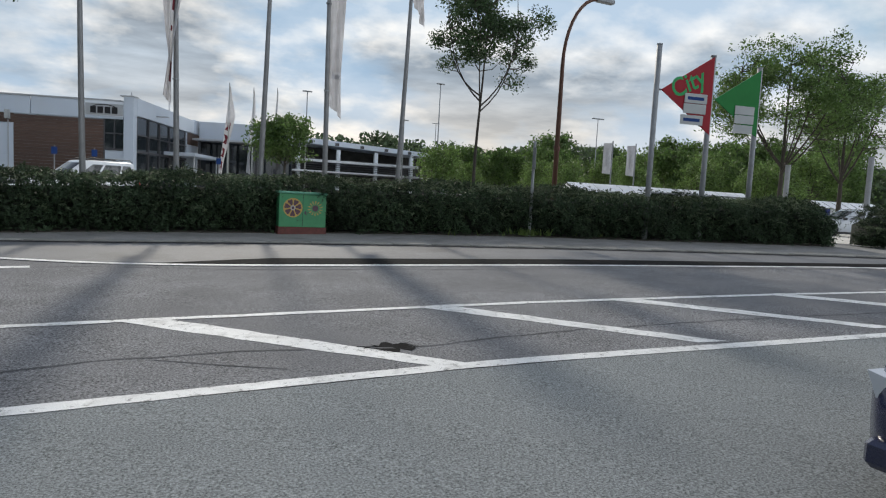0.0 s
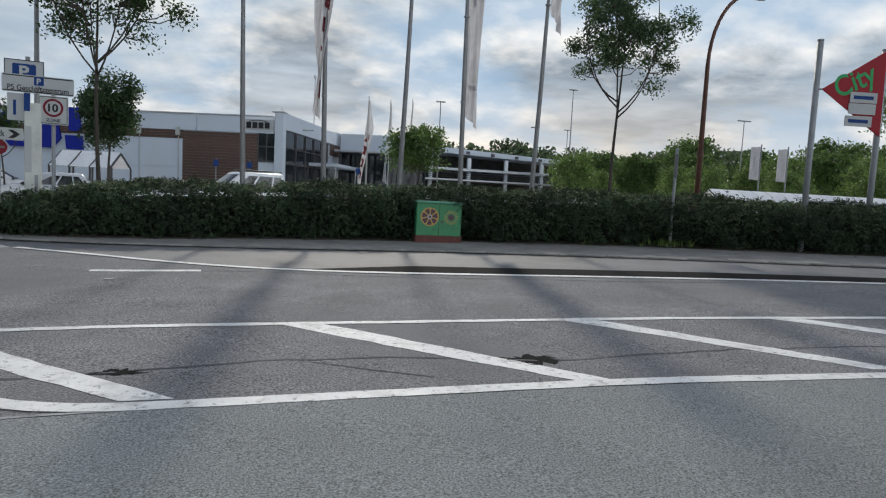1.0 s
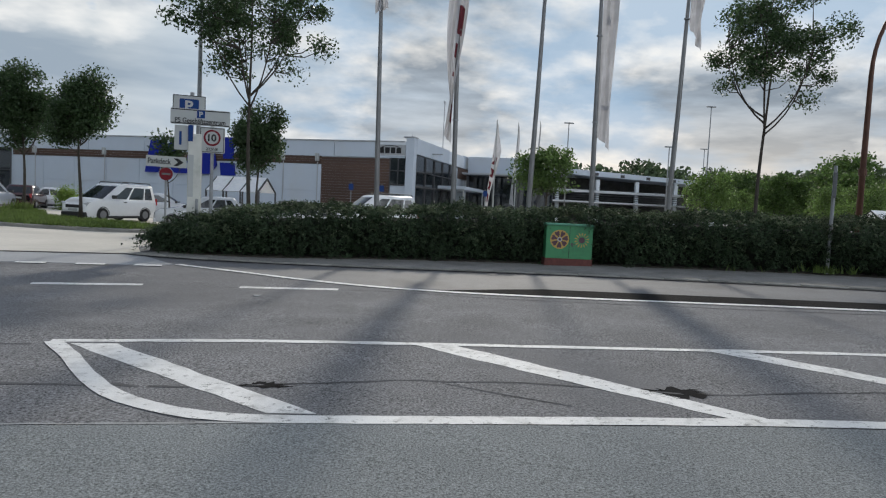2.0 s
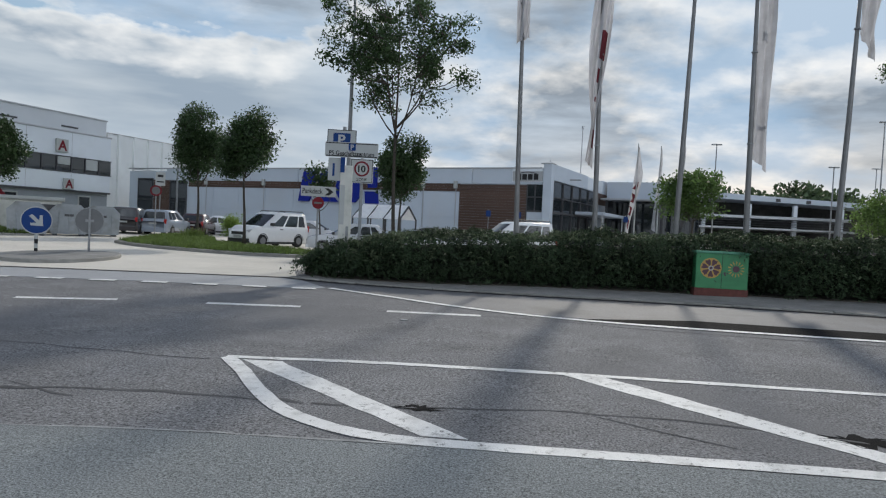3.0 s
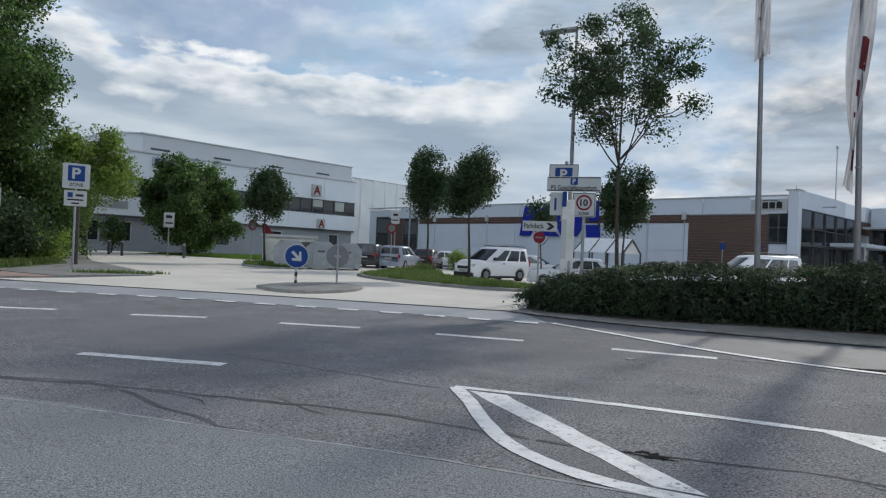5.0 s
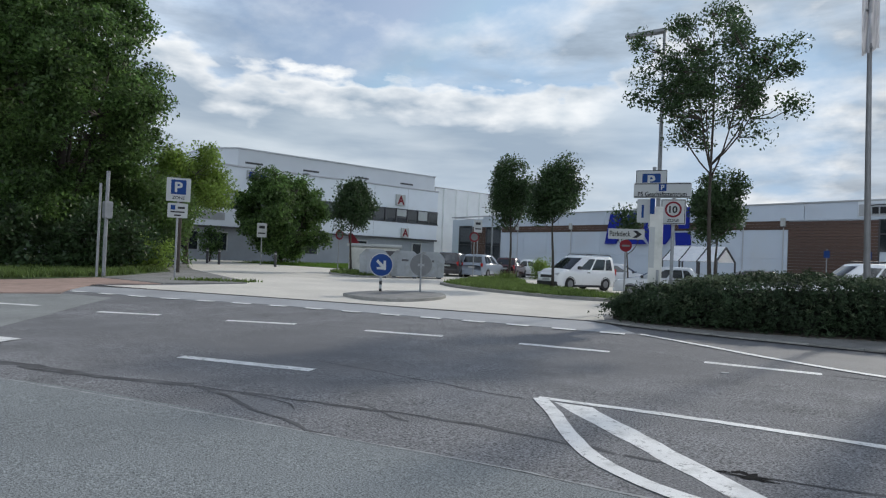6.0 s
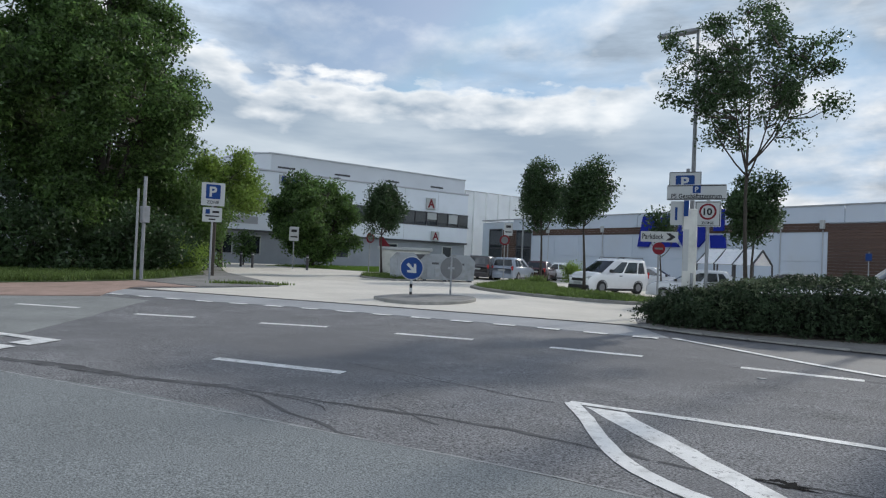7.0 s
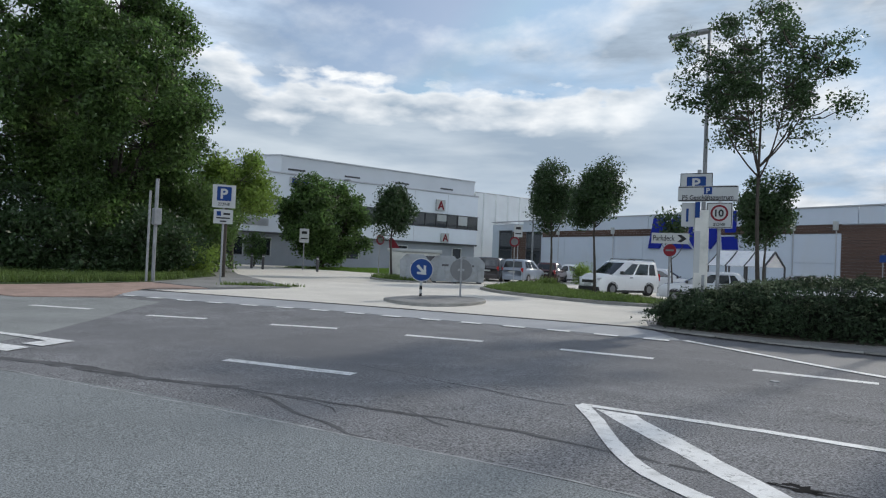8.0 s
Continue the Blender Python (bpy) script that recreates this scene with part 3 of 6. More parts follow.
island("traffic_island", [(-17.2, 16.0), (-15.8, 15.4), (-14.7, 15.9), (-14.4, 17.7), (-15.3, 19.6), (-16.9, 19.4), (-17.7, 17.6)], 0.12, PAVING, "small kerbed traffic island with a dusty paved top", "traffic island")
island("planted_island", [(-20.8, 26.4), (-19.3, 25.1), (-16.9, 24.1), (-13.5, 23.6), (-10.9, 24.4), (-10.3, 26.4), (-14.6, 29.0), (-18.3, 30.8), (-21.2, 36.2), (-24.8, 38.6), (-24.6, 35.5)], 0.14, GRASS_BASE, "grassy planted island in the car park", "planted island")
island("bin_island", [(-31.3, 29.0), (-29.5, 27.0), (-26.4, 26.4), (-25.9, 27.4), (-27.2, 29.4), (-30, 31.4)], 0.12, GRASS_BASE, "grassy island beside the recycling containers", "planted island")


def grass(name, spots, label, size=0.22, mat=None):
    """Tufts of blades; spots holds (x, y, height above the ground)."""
    rng, m = random.Random(len(spots)), M()
    for x, y, up in spots:
        for _ in range(5):
            a, h, w = rng.uniform(0, 6.28), size * rng.uniform(0.5, 1.3), 0.025
            bx, by = x + rng.gauss(0, 0.07), y + rng.gauss(0, 0.07)
            z, ex, ey = gz(bx, by) + up, math.cos(a) * h * 0.5, math.sin(a) * h * 0.5
            m.add([(bx - math.sin(a) * w, by + math.cos(a) * w, z), (bx + math.sin(a) * w, by - math.cos(a) * w, z), (bx + ex, by + ey, z + h)], [(0, 1, 2)])
    return solid(name, m, mat or BLADE, label, "grass", "", "stuff", True)


def inside(p, poly):
    hit = False
    for (x0, y0), (x1, y1) in zip(poly, poly[1:] + poly[:1]):
        if (y0 > p[1]) != (y1 > p[1]) and p[0] < (x1 - x0) * (p[1] - y0) / (y1 - y0) + x0:
            hit = not hit
    return hit


def spots(poly, count, up, seed):
    rng, out = random.Random(seed), []
    xs, ys = [p[0] for p in poly], [p[1] for p in poly]
    while len(out) < count:
        p = (rng.uniform(min(xs), max(xs)), rng.uniform(min(ys), max(ys)))
        if inside(p, poly):
            out.append((*p, up))
    return out


sheet("near_pavement", [(-60, -9), (45, -9), (45, 0.5), (-60, 0.5)], 0.08, 0.1, PAVING, "grey pavement on the near side of the road", "pavement")
kerb("kerb", [(-14.0, 0.56), (14.0, 0.56)], "grey kerb stones on the near side", 0.085)
grass("grass", spots([(-20.5, 26.4), (-19.2, 25.3), (-16.9, 24.3), (-13.5, 23.8), (-11.2, 24.6), (-10.6, 26.3), (-14.6, 28.8), (-18.3, 30.6), (-21.3, 35.9), (-24.3, 38.0), (-24.2, 35.5)], 4200, 0.12, 1), "uneven grass on the planted island", 0.17)
grass("grass", [(-22.1 + random.gauss(0, 0.3), 35.2 + random.gauss(0, 0.3), 0.14) for _ in range(60)], "tall pale grass round a tree foot", 0.5)
grass("grass", spots([(-31.0, 29.0), (-29.5, 27.3), (-26.6, 26.6), (-26.1, 27.4), (-27.2, 29.2), (-30, 31.2)], 700, 0.12, 2), "tufts of grass beside the containers", 0.2)
grass("grass", spots([(-38, 5.2), (-30, 6.7), (-28.0, 8.0), (-27.9, 10.4), (-28.2, 13), (-28.9, 14.6), (-31.4, 17.8), (-38, 20)], 7500, 0.05, 3), "tall rough grass at the edge of the trees", 0.26)
grass("grass", spots([(-46.5, 33.5), (-37.5, 36.3), (-40, 50), (-46, 50)], 2500, 0.05, 4), "bright lawn grass beside the yard", 0.16, LAWN)
grass("weeds", [(-25.4 + 2.1 * f + random.gauss(0, 0.1), 14.9 + 2.2 * f + random.gauss(0, 0.1), 0.05) for f in np.linspace(0, 1, 80)], "dry weeds along the corner kerb", 0.14)
grass("weeds", [(9.7 + random.gauss(0, 0.25), 17.0 + random.gauss(0, 0.12), 0.11) for _ in range(26)] + [(x, 17.1 - 0.04 * x + random.gauss(0, 0.1), 0.11) for x in np.linspace(7, 12, 7)], "weeds along the foot of the hedge", 0.2)

# ---------------------------------------------------------------- road markings
FAR_LINE = [(-5.25, 7.5), (-3.5, 7.85), (-1.5, 8.0), (2.7, 8.0), (4.7, 7.95), (11.4, 7.45), (30, 4.6)]
NEAR_LINE = [(-5.22, 7.48), (-4.83, 7.03), (-4.53, 6.62), (-4.07, 6.03), (-3.68, 5.64), (-3.28, 5.41), (-2.95, 5.28), (-2.5, 5.21), (-1.8, 5.25), (0.0, 5.34), (1.6, 5.38), (2.7, 5.37), (7.5, 5.07), (16, 4.5), (30, 2.9)]
stripe("road_marking", rounded(FAR_LINE), 0.14, PAINT, "solid white line bordering the hatched area", "road marking", rough=0.012, dz=0.007)
stripe("road_marking", rounded(NEAR_LINE, 1), 0.18, PAINT, "solid white line curving round the hatched area", "road marking", rough=0.006, dz=0.009)
stripe("road_marking", rounded(EDGE_LINE), 0.18, PAINT, "solid white edge line beside the cycle lane", "road marking", rough=0.008, dz=0.014)


def hatch(a, b, c, d):
    """A slanted bar between two lines: its far left, far right, near right and near left corners."""
    rng, m, n = random.Random(int(a[0] * 50)), M(), 14
    for k in range(n + 1):
        f = k / n
        for p, q in ((a, d), (b, c)):
            x, y = p[0] + (q[0] - p[0]) * f + rng.uniform(-0.025, 0.025), p[1] + (q[1] - p[1]) * f
            m.v.append((x, y, gz(x, y) + 0.005))
        if k:
            m.f.append((2 * k - 2, 2 * k, 2 * k + 1, 2 * k - 1))
    solid("road_marking", m, PAINT, "slanted white bar of the hatched area", "road marking", "hatched bars", "structure", True)


hatch((-5.0, 7.42), (-4.55, 7.5), (-1.98, 5.38), (-2.38, 5.36))
hatch((-1.25, 7.95), (-0.72, 7.96), (1.82, 5.45), (1.42, 5.48))
for k in range(5):
    x = 2.38 + 3.05 * k
    y0, y1 = 7.94 - 0.055 * k - 0.02 * k * k, 5.43 - 0.07 * k
    hatch((x, y0), (x + 0.52, y0 - 0.03), (x + 2.74, y1 - 0.03), (x + 2.36, y1 + 0.02))

for a, b in (((-20.2, 6.27), (-18.62, 7.12)), ((-16.73, 7.62), (-15.45, 8.4)), ((-13.8, 9.02), (-12.46, 9.83)), ((-10.85, 10.32), (-9.3, 10.98)),
             ((-7.74, 11.4), (-6.07, 11.86)), ((-4.43, 12.1), (-2.67, 12.32)), ((-10.49, 5.86), (-8.4, 6.62)), ((-23.6, 4.6), (-22.0, 5.45))):
    stripe("road_marking", [a, b], 0.21, PAINT, "white lane dash on dark asphalt", "road marking", rough=0.006, group="lane dashes", dz=0.006)
ENTRY = [(-24.4, 8.75), (-21.84, 9.59), (-19.12, 10.48), (-16.1, 11.9), (-13.17, 12.82), (-10.81, 13.59), (-9.4, 14.0), (-7.58, 14.45), (-6.0, 14.85)]
marks = along(rounded(ENTRY), 0.28)
for k in range(0, len(marks) - 3, 4):
    stripe("road_marking", [tuple(marks[k][0])[:2], tuple(marks[k + 2][0])[:2]], 0.24, PAINT, "short white dash across the entrance", "road marking", group="entrance dashes", dz=0.018)
m_ = M()
for quad in ([(-17.2, 3.62), (-15.2, 4.28), (-14.95, 4.19), (-17.0, 3.5)], [(-15.2, 4.28), (-13.53, 4.82), (-13.85, 4.47), (-14.95, 4.19)], [(-13.85, 4.47), (-13.53, 4.82), (-13.26, 4.22), (-13.75, 4.06)], [(-15.3, 3.3), (-13.25, 4.05), (-13.06, 3.66), (-14.6, 3.0)]):
    m_.add([(x, y, gz(x, y) + 0.014) for x, y in quad], [(0, 1, 2, 3)])
solid("road_marking", m_, PAINT, "worn white turn arrow on the road", "road marking", "", "structure")


def seam(line, width, label, seed):
    """A crooked poured tar seam."""
    rng = random.Random(seed)
    pts = [(p.x + rng.gauss(0, 0.025), p.y + rng.gauss(0, 0.025)) for p, d in along(line, 0.3)]
    stripe("tar_seam", pts, width, SEAM, label, "road repair", dz=0.004, rough=width * 0.35)


seam([(-3.6, 5.95), (-2.43, 6.2), (-1.39, 6.38), (-0.29, 6.43), (0.78, 6.28), (1.32, 6.12), (3.4, 6.35), (6.0, 6.3), (12, 5.9)], 0.035, "thin dark crack through the hatched area", 1)
seam([(-1.0, 6.35), (-0.3, 6.0), (0.2, 5.75)], 0.02, "short dark side crack", 2)
seam([(-13.4, 3.05), (-12.17, 3.58), (-11.66, 3.81), (-10.94, 4.1), (-10.14, 4.27), (-9.29, 4.62), (-8.64, 4.89)], 0.16, "wide dark tar seam beside the relaid lane", 3)
seam([(-8.64, 4.89), (-7.96, 4.87), (-7.14, 4.69), (-6.41, 4.61), (-6.0, 4.6)], 0.05, "dark branching tar seam", 4)
seam([(-8.64, 4.89), (-8.01, 5.13), (-7.26, 5.29), (-6.53, 5.52), (-5.94, 5.7), (-5.21, 5.9), (-3.6, 5.97)], 0.06, "dark tar seam across the lane", 5)
seam([(-11.2, 3.85), (-10.6, 4.05), (-10.2, 4.2)], 0.07, "short dark tar branch", 8)
seam([(-7.9, 5.05), (-7.2, 5.15), (-6.9, 5.0)], 0.03, "short crooked crack", 9)
seam([(-6.6, 5.75), (-6.2, 5.62), (-5.7, 5.5)], 0.03, "short crooked crack", 10)
seam([(-9.0, 7.2), (-5.4, 7.3)], 0.03, "fine crack along the lane", 6)
seam([(-4.6, 12.0), (-2.0, 12.35), (0.5, 11.75), (3.5, 11.35), (9, 10.75), (15, 9.6)], 0.035, "fine crack beside the edge line", 7)


def pothole(x, y, r, seed):
    rng, m, n = random.Random(seed), M(), 34
    ring = [(x + math.cos(a) * r * rng.uniform(0.35, 1.3) * 1.7, y + math.sin(a) * r * rng.uniform(0.25, 1.1)) for a in [2 * math.pi * k / n for k in range(n)]]
    m.v = [(px_, py_, gz(px_, py_) + 0.006) for px_, py_ in ring] + [(x + (px_ - x) * 0.6, y + (py_ - y) * 0.6, gz(px_, py_) + 0.004) for px_, py_ in ring]
    m.f = [(i, (i + 1) % n, n + (i + 1) % n, n + i) for i in range(n)] + [tuple(range(n, 2 * n))]
    solid("pothole", m, FRESH_ASPHALT, "small dark broken patch in the asphalt", "road damage", "", "structure")


pothole(1.28, 6.2, 0.2, 3)
pothole(-2.55, 6.12, 0.13, 4)
mh = thing("drain_cover", -3.9, 11.2, 0, "small pale metal cover in the lane", "drain cover", kind="structure")
part("plate", M().tube([(0, 0, 0.002), (0, 0, 0.016)], 0.07, 14), GALV, mh)


# ---------------------------------------------------------------- hedge and trees
def leaf_mesh(name, centres, normals, sizes, mat, seed, slim=0.5):
    """Many small folded leaves, one island each."""
    rng = np.random.default_rng(seed)
    n = len(centres)
    c = np.asarray(centres, float)
    d = rng.normal(size=(n, 3))
    if normals is not None:
        d = d * 0.7 + np.asarray(normals)
    d /= np.linalg.norm(d, axis=1)[:, None] + 1e-9
    a = np.cross(d, rng.normal(size=(n, 3)))
    a /= np.linalg.norm(a, axis=1)[:, None] + 1e-9
    b = np.cross(d, a)
    s = np.asarray(sizes, float).reshape(-1, 1) * rng.uniform(0.7, 1.3, (n, 1))
    v = np.stack([c - a * s, c + b * s * slim + d * s * 0.15, c + a * s, c - b * s * slim + d * s * 0.15], 1).reshape(-1, 3)
    me = bpy.data.meshes.new(name)
    me.vertices.add(4 * n)
    me.vertices.foreach_set("co", v.ravel())
    me.loops.add(4 * n)
    me.loops.foreach_set("vertex_index", np.arange(4 * n))
    me.polygons.add(n)
    me.polygons.foreach_set("loop_start", np.arange(0, 4 * n, 4))
    me.polygons.foreach_set("loop_total", np.full(n, 4))
    me.update(calc_edges=True)
    me.materials.append(mat)
    return me


def hedge(name, line, height, depth, count, label, seed):
    """A clipped but shaggy hedge behind a line on the ground; height gives its top above the ground along the line."""
    rng = np.random.default_rng(seed)
    e = tagged(new(name), label, "hedge")
    pts = along(line, 0.4)
    n = len(pts)
    hs = [height(p.x, p.y) for p, d in pts]
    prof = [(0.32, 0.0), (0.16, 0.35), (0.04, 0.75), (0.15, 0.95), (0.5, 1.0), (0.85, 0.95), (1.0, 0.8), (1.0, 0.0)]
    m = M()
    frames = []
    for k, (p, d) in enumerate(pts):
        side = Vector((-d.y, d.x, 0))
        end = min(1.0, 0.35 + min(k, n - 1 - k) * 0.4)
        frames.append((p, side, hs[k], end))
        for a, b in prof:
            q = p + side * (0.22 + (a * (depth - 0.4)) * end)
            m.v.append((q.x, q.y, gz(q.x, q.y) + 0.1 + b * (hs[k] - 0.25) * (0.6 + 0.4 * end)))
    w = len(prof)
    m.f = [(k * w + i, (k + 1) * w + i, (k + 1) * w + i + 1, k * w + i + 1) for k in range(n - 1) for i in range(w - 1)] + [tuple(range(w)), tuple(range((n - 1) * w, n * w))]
    # solid filler whose dark colour gives the hedge its inner shade
    part("core", m, HEDGE_SHADE, e)
    LEAVES = 11
    sprays = count // LEAVES
    u = rng.uniform(0, n - 1.001, sprays)
    k = u.astype(int)
    f = u - k
    P = np.array([tuple(p) for p, s, h, q in frames])
    S = np.array([tuple(s) for p, s, h, q in frames])
    H = np.array(hs)
    Q = np.array([q for p, s, h, q in frames])
    base = P[k] * (1 - f)[:, None] + P[k + 1] * f[:, None]
    sd, hh, en = S[k], H[k] * (1 - f) + H[k + 1] * f, Q[k] * (1 - f) + Q[k + 1] * f
    # drooping sprays of leaves, each springing from the uneven face or top
    v = rng.uniform(0, 1, sprays)
    front = v < 0.6
    t = np.where(front, (v / 0.6) ** 0.85, (v - 0.6) / 0.4)
    lumps = 0.13 * np.sin(base[:, 0] * 2.1 + t * 3) + 0.10 * np.sin(base[:, 0] * 4.7 + t * 6 + 1) + 0.07 * np.sin(base[:, 0] * 9.1 - t * 9)
    crown = 0.09 * np.sin(base[:, 0] * 1.7 + 2) + 0.06 * np.sin(base[:, 0] * 4.1 + t * 4) + 0.05 * np.sin(base[:, 0] * 9.7 + t * 3)
    off = np.where(front, 0.42 - 0.40 * t ** 0.7 + lumps + rng.normal(0, 0.05, sprays), 0.05 + t * (depth - 0.2) * en)
    up = np.where(front, 0.02 + t * (hh - 0.06), hh + crown + rng.normal(0, 0.04, sprays) - 0.3 * np.abs(t - 0.45) ** 2) * (0.6 + 0.4 * en)
    tip = rng.uniform(0, 1, sprays) < 0.07                  # the rounded ends
    last = rng.uniform(0, 1, sprays) < 0.5
    base = np.where(tip[:, None], np.where(last[:, None], P[-1], P[0]), base)
    sd = np.where(tip[:, None], np.where(last[:, None], S[-1], S[0]), sd)
    off = np.where(tip, rng.uniform(0.15, 1.0, sprays) * (0.25 + depth * 0.35), off)
    up = np.where(tip, rng.uniform(0.02, 0.9, sprays) * np.where(last, H[-1], H[0]) * 0.74, up)
    root = base + sd * off[:, None]
    root[:, 2] = np.array([gz(x, y) for x, y in root[:, :2]]) + 0.1 + up
    way = np.where(front[:, None], -sd * 0.9, rng.normal(size=(sprays, 3)) * 0.5) + rng.normal(size=(sprays, 3)) * 0.45
    way[:, 2] = np.where(front, 0.25, 0.55) + rng.normal(0, 0.2, sprays)
    out_ = np.stack([sd[:, 1], -sd[:, 0], np.full(sprays, 0.3)], 1) * np.where(last, 1.0, -1.0)[:, None]
    out_[:, 2] = 0.3
    way = np.where(tip[:, None], out_ + rng.normal(size=(sprays, 3)) * 0.3, way)
    way /= np.linalg.norm(way, axis=1)[:, None]
    ln = rng.uniform(0.16, 0.42, sprays) * np.where(rng.uniform(0, 1, sprays) < 0.08, 1.5, 1.0)
    g = np.linspace(0, 1, LEAVES)[None, :, None]
    c = root[:, None, :] + way[:, None, :] * ln[:, None, None] * g + np.array([0, 0, -0.62]) * ln[:, None, None] * g ** 2 + rng.normal(0, 0.018, (sprays, LEAVES, 3))
    nor = np.where(front[:, None], -sd * 0.6 + np.array([0, 0, 0.6]), np.array([[0, 0, 0.9]]))
    nor = np.repeat(nor, LEAVES, 0)
    ob = new("foliage", leaf_mesh("foliage", c.reshape(-1, 3), nor, np.full(sprays * LEAVES, 0.042), HEDGE_LEAF, seed, 0.36))
    ob.parent = e
    # arching shoots at the top and along the front
    shoots = count // 48
    cs, ns = [], []
    for _ in range(shoots):
        i = rng.integers(0, n - 1)
        p, s, h, q = frames[i]
        o, zz_ = rng.uniform(0, depth * 0.8) * q, h * rng.uniform(0.85, 1.0) * (0.6 + 0.4 * q)
        if rng.uniform() < 0.35:
            o, zz_ = 0.1, h * rng.uniform(0.3, 0.9)
        a, ln = rng.uniform(0, 6.28), rng.uniform(0.25, 0.6)
        for j in range(14):
            g = j / 13
            x = p.x + rng.uniform(-0.02, 0.02) + s.x * o + math.cos(a) * ln * g * 0.7
            y = p.y + s.y * o + math.sin(a) * ln * g * 0.7 - (0.15 * g if o < 0.3 else 0)
            cs.append((x, y, gz(x, y) + 0.1 + zz_ + ln * (g - 0.75 * g * g) * 0.9))
            ns.append((0, 0, 0.8))
    ob = new("new_growth", leaf_mesh("new_growth", cs, ns, np.full(len(cs), 0.038), HEDGE_TIP, seed + 1, 0.4))
    ob.parent = e
    return e


def tree(name, x, y, trunk_h, crown_z, rx, rz, clumps, per, leaf, mat, label, seed, trunk_r=0.10, ry=None, lean=(0, 0), spread=0.42, shell=0.45, up=0.0, forks=0, low=None, base=None, vee=0.0, boughs=0, tall=1.0):
    """A tapered trunk, limbs to every clump, and a crown of clumps of leaves."""
    rng = np.random.default_rng(seed)
    e = thing(name, x, y, 0, label, "tree", z=(gz(x, y) if base is None else base) + up)
    ry = rx if ry is None else ry
    top = crown_z + rz * 0.75
    axis = [Vector((lean[0] * f * f + 0.05 * math.sin(f * 7 + seed), lean[1] * f * f + 0.05 * math.cos(f * 5 + seed), top * f)) for f in [k / 10 for k in range(11)]]
    m = M().tube(axis, [trunk_r * (1.25 if k == 0 else 1.0) * (1 - 0.09 * k) for k in range(11)], 9)
    part("trunk", m, BARK, e, smooth=True)
    lim, cs, sizes = M(), [], []
    leaders = [axis]
    for k in range(forks):
        a = 2 * math.pi * k / forks + rng.uniform(-0.4, 0.4)
        z0 = trunk_h * rng.uniform(0.95, 1.15)
        end = Vector((math.cos(a) * rx * 0.55, math.sin(a) * ry * 0.55, crown_z + rz * rng.uniform(0.15, 0.5)))
        start = Vector((lean[0] * (z0 / top) ** 2, lean[1] * (z0 / top) ** 2, z0))
        ln = [start.lerp(end, f) + Vector((0, 0, -0.35 * math.sin(f * 3.14) * (1 - f))) + Vector((math.cos(a), math.sin(a), 0)) * 0.3 * math.sin(f * 3.14) for f in [j / 7 for j in range(8)]]
        lim.tube(ln, [trunk_r * 0.42 * (1 - 0.11 * j) for j in range(8)], 6)
        leaders.append(ln)
    heads = []                              # boughs, each carrying a head of leaf clumps
    for k in range(boughs):
        g = math.acos(1 - (1.75 if low is None else 1.98) * (k + 0.5) / boughs)
        a = 2.4 * k + rng.uniform(-0.5, 0.5)
        heads.append(np.array((math.sin(g) * math.cos(a), math.sin(g) * math.sin(a), math.cos(g))) * (rng.uniform(0.5, 0.86) if low is None else rng.uniform(0.6, 0.92)))
    for index in range(clumps):
        d = rng.normal(size=3)
        d /= np.linalg.norm(d)
        r = (shell + (1 - shell) * rng.uniform() ** 0.6) * (0.88 + 0.22 * math.sin(d[0] * 4 + seed) * math.cos(d[2] * 3 + seed * 2) + rng.uniform(-0.24, 0.20))
        c = Vector((d[0] * rx * r + lean[0] * 0.8, d[1] * ry * r + lean[1] * 0.8, crown_z + d[2] * rz * r))
        if heads and rng.uniform() < 0.88:
            b = heads[index % boughs] + d * rng.uniform(0.3, 1.0) ** 0.5 * 0.95 / boughs ** 0.42 * np.array((1, 1, tall))
            c = Vector((b[0] * rx + lean[0] * 0.8, b[1] * ry + lean[1] * 0.8, crown_z + b[2] * rz))
        if vee and d[2] < 0.15:
            if d[2] < -0.6:
                continue
            k = 1 - vee * min(1.0, 0.15 - d[2])
            c.x, c.y = c.x * k, c.y * k
        if low is not None:
            c.z = max(c.z, low + 0.4 * abs(c.z - low) * (c.z < low))
        # the nearest place below on a leader
        best = None
        for ln in leaders:
            for q in ln:
                if q.z > trunk_h * 0.85:
                    w = (q - c).length + max(0, q.z - c.z + 0.3) * 2
                    if best is None or w < best[0]:
                        best = (w, q)
        q = best[1] if best else axis[6]
        sag = Vector((0, 0, -0.12 * (c - q).length))
        lim.tube([q, q.lerp(c, 0.5) + sag, c], [0.028 * (trunk_r / 0.1) ** 0.5, 0.018, 0.006], 4, False)
        nl = int(per * rng.uniform(0.6, 1.4))
        sp = spread * rng.uniform(0.7, 1.3)
        g = rng.normal(size=(nl, 3))
        g *= (rng.uniform(0, 1, (nl, 1)) ** 0.6) / np.linalg.norm(g, axis=1)[:, None] * 1.9
        g *= (sp, sp, sp * 0.8)
        g[:, 2] -= 0.15 * np.linalg.norm(g[:, :2], axis=1)
        cs.append(np.array(c) + g)
    part("branchwork", lim, BARK, e, smooth=True)
    cs = np.concatenate(cs)
    ob = new("crown", leaf_mesh("crown", cs, np.tile((0, 0, 0.35), (len(cs), 1)), np.full(len(cs), leaf), mat, seed, 0.5))
    ob.parent = e
    return e


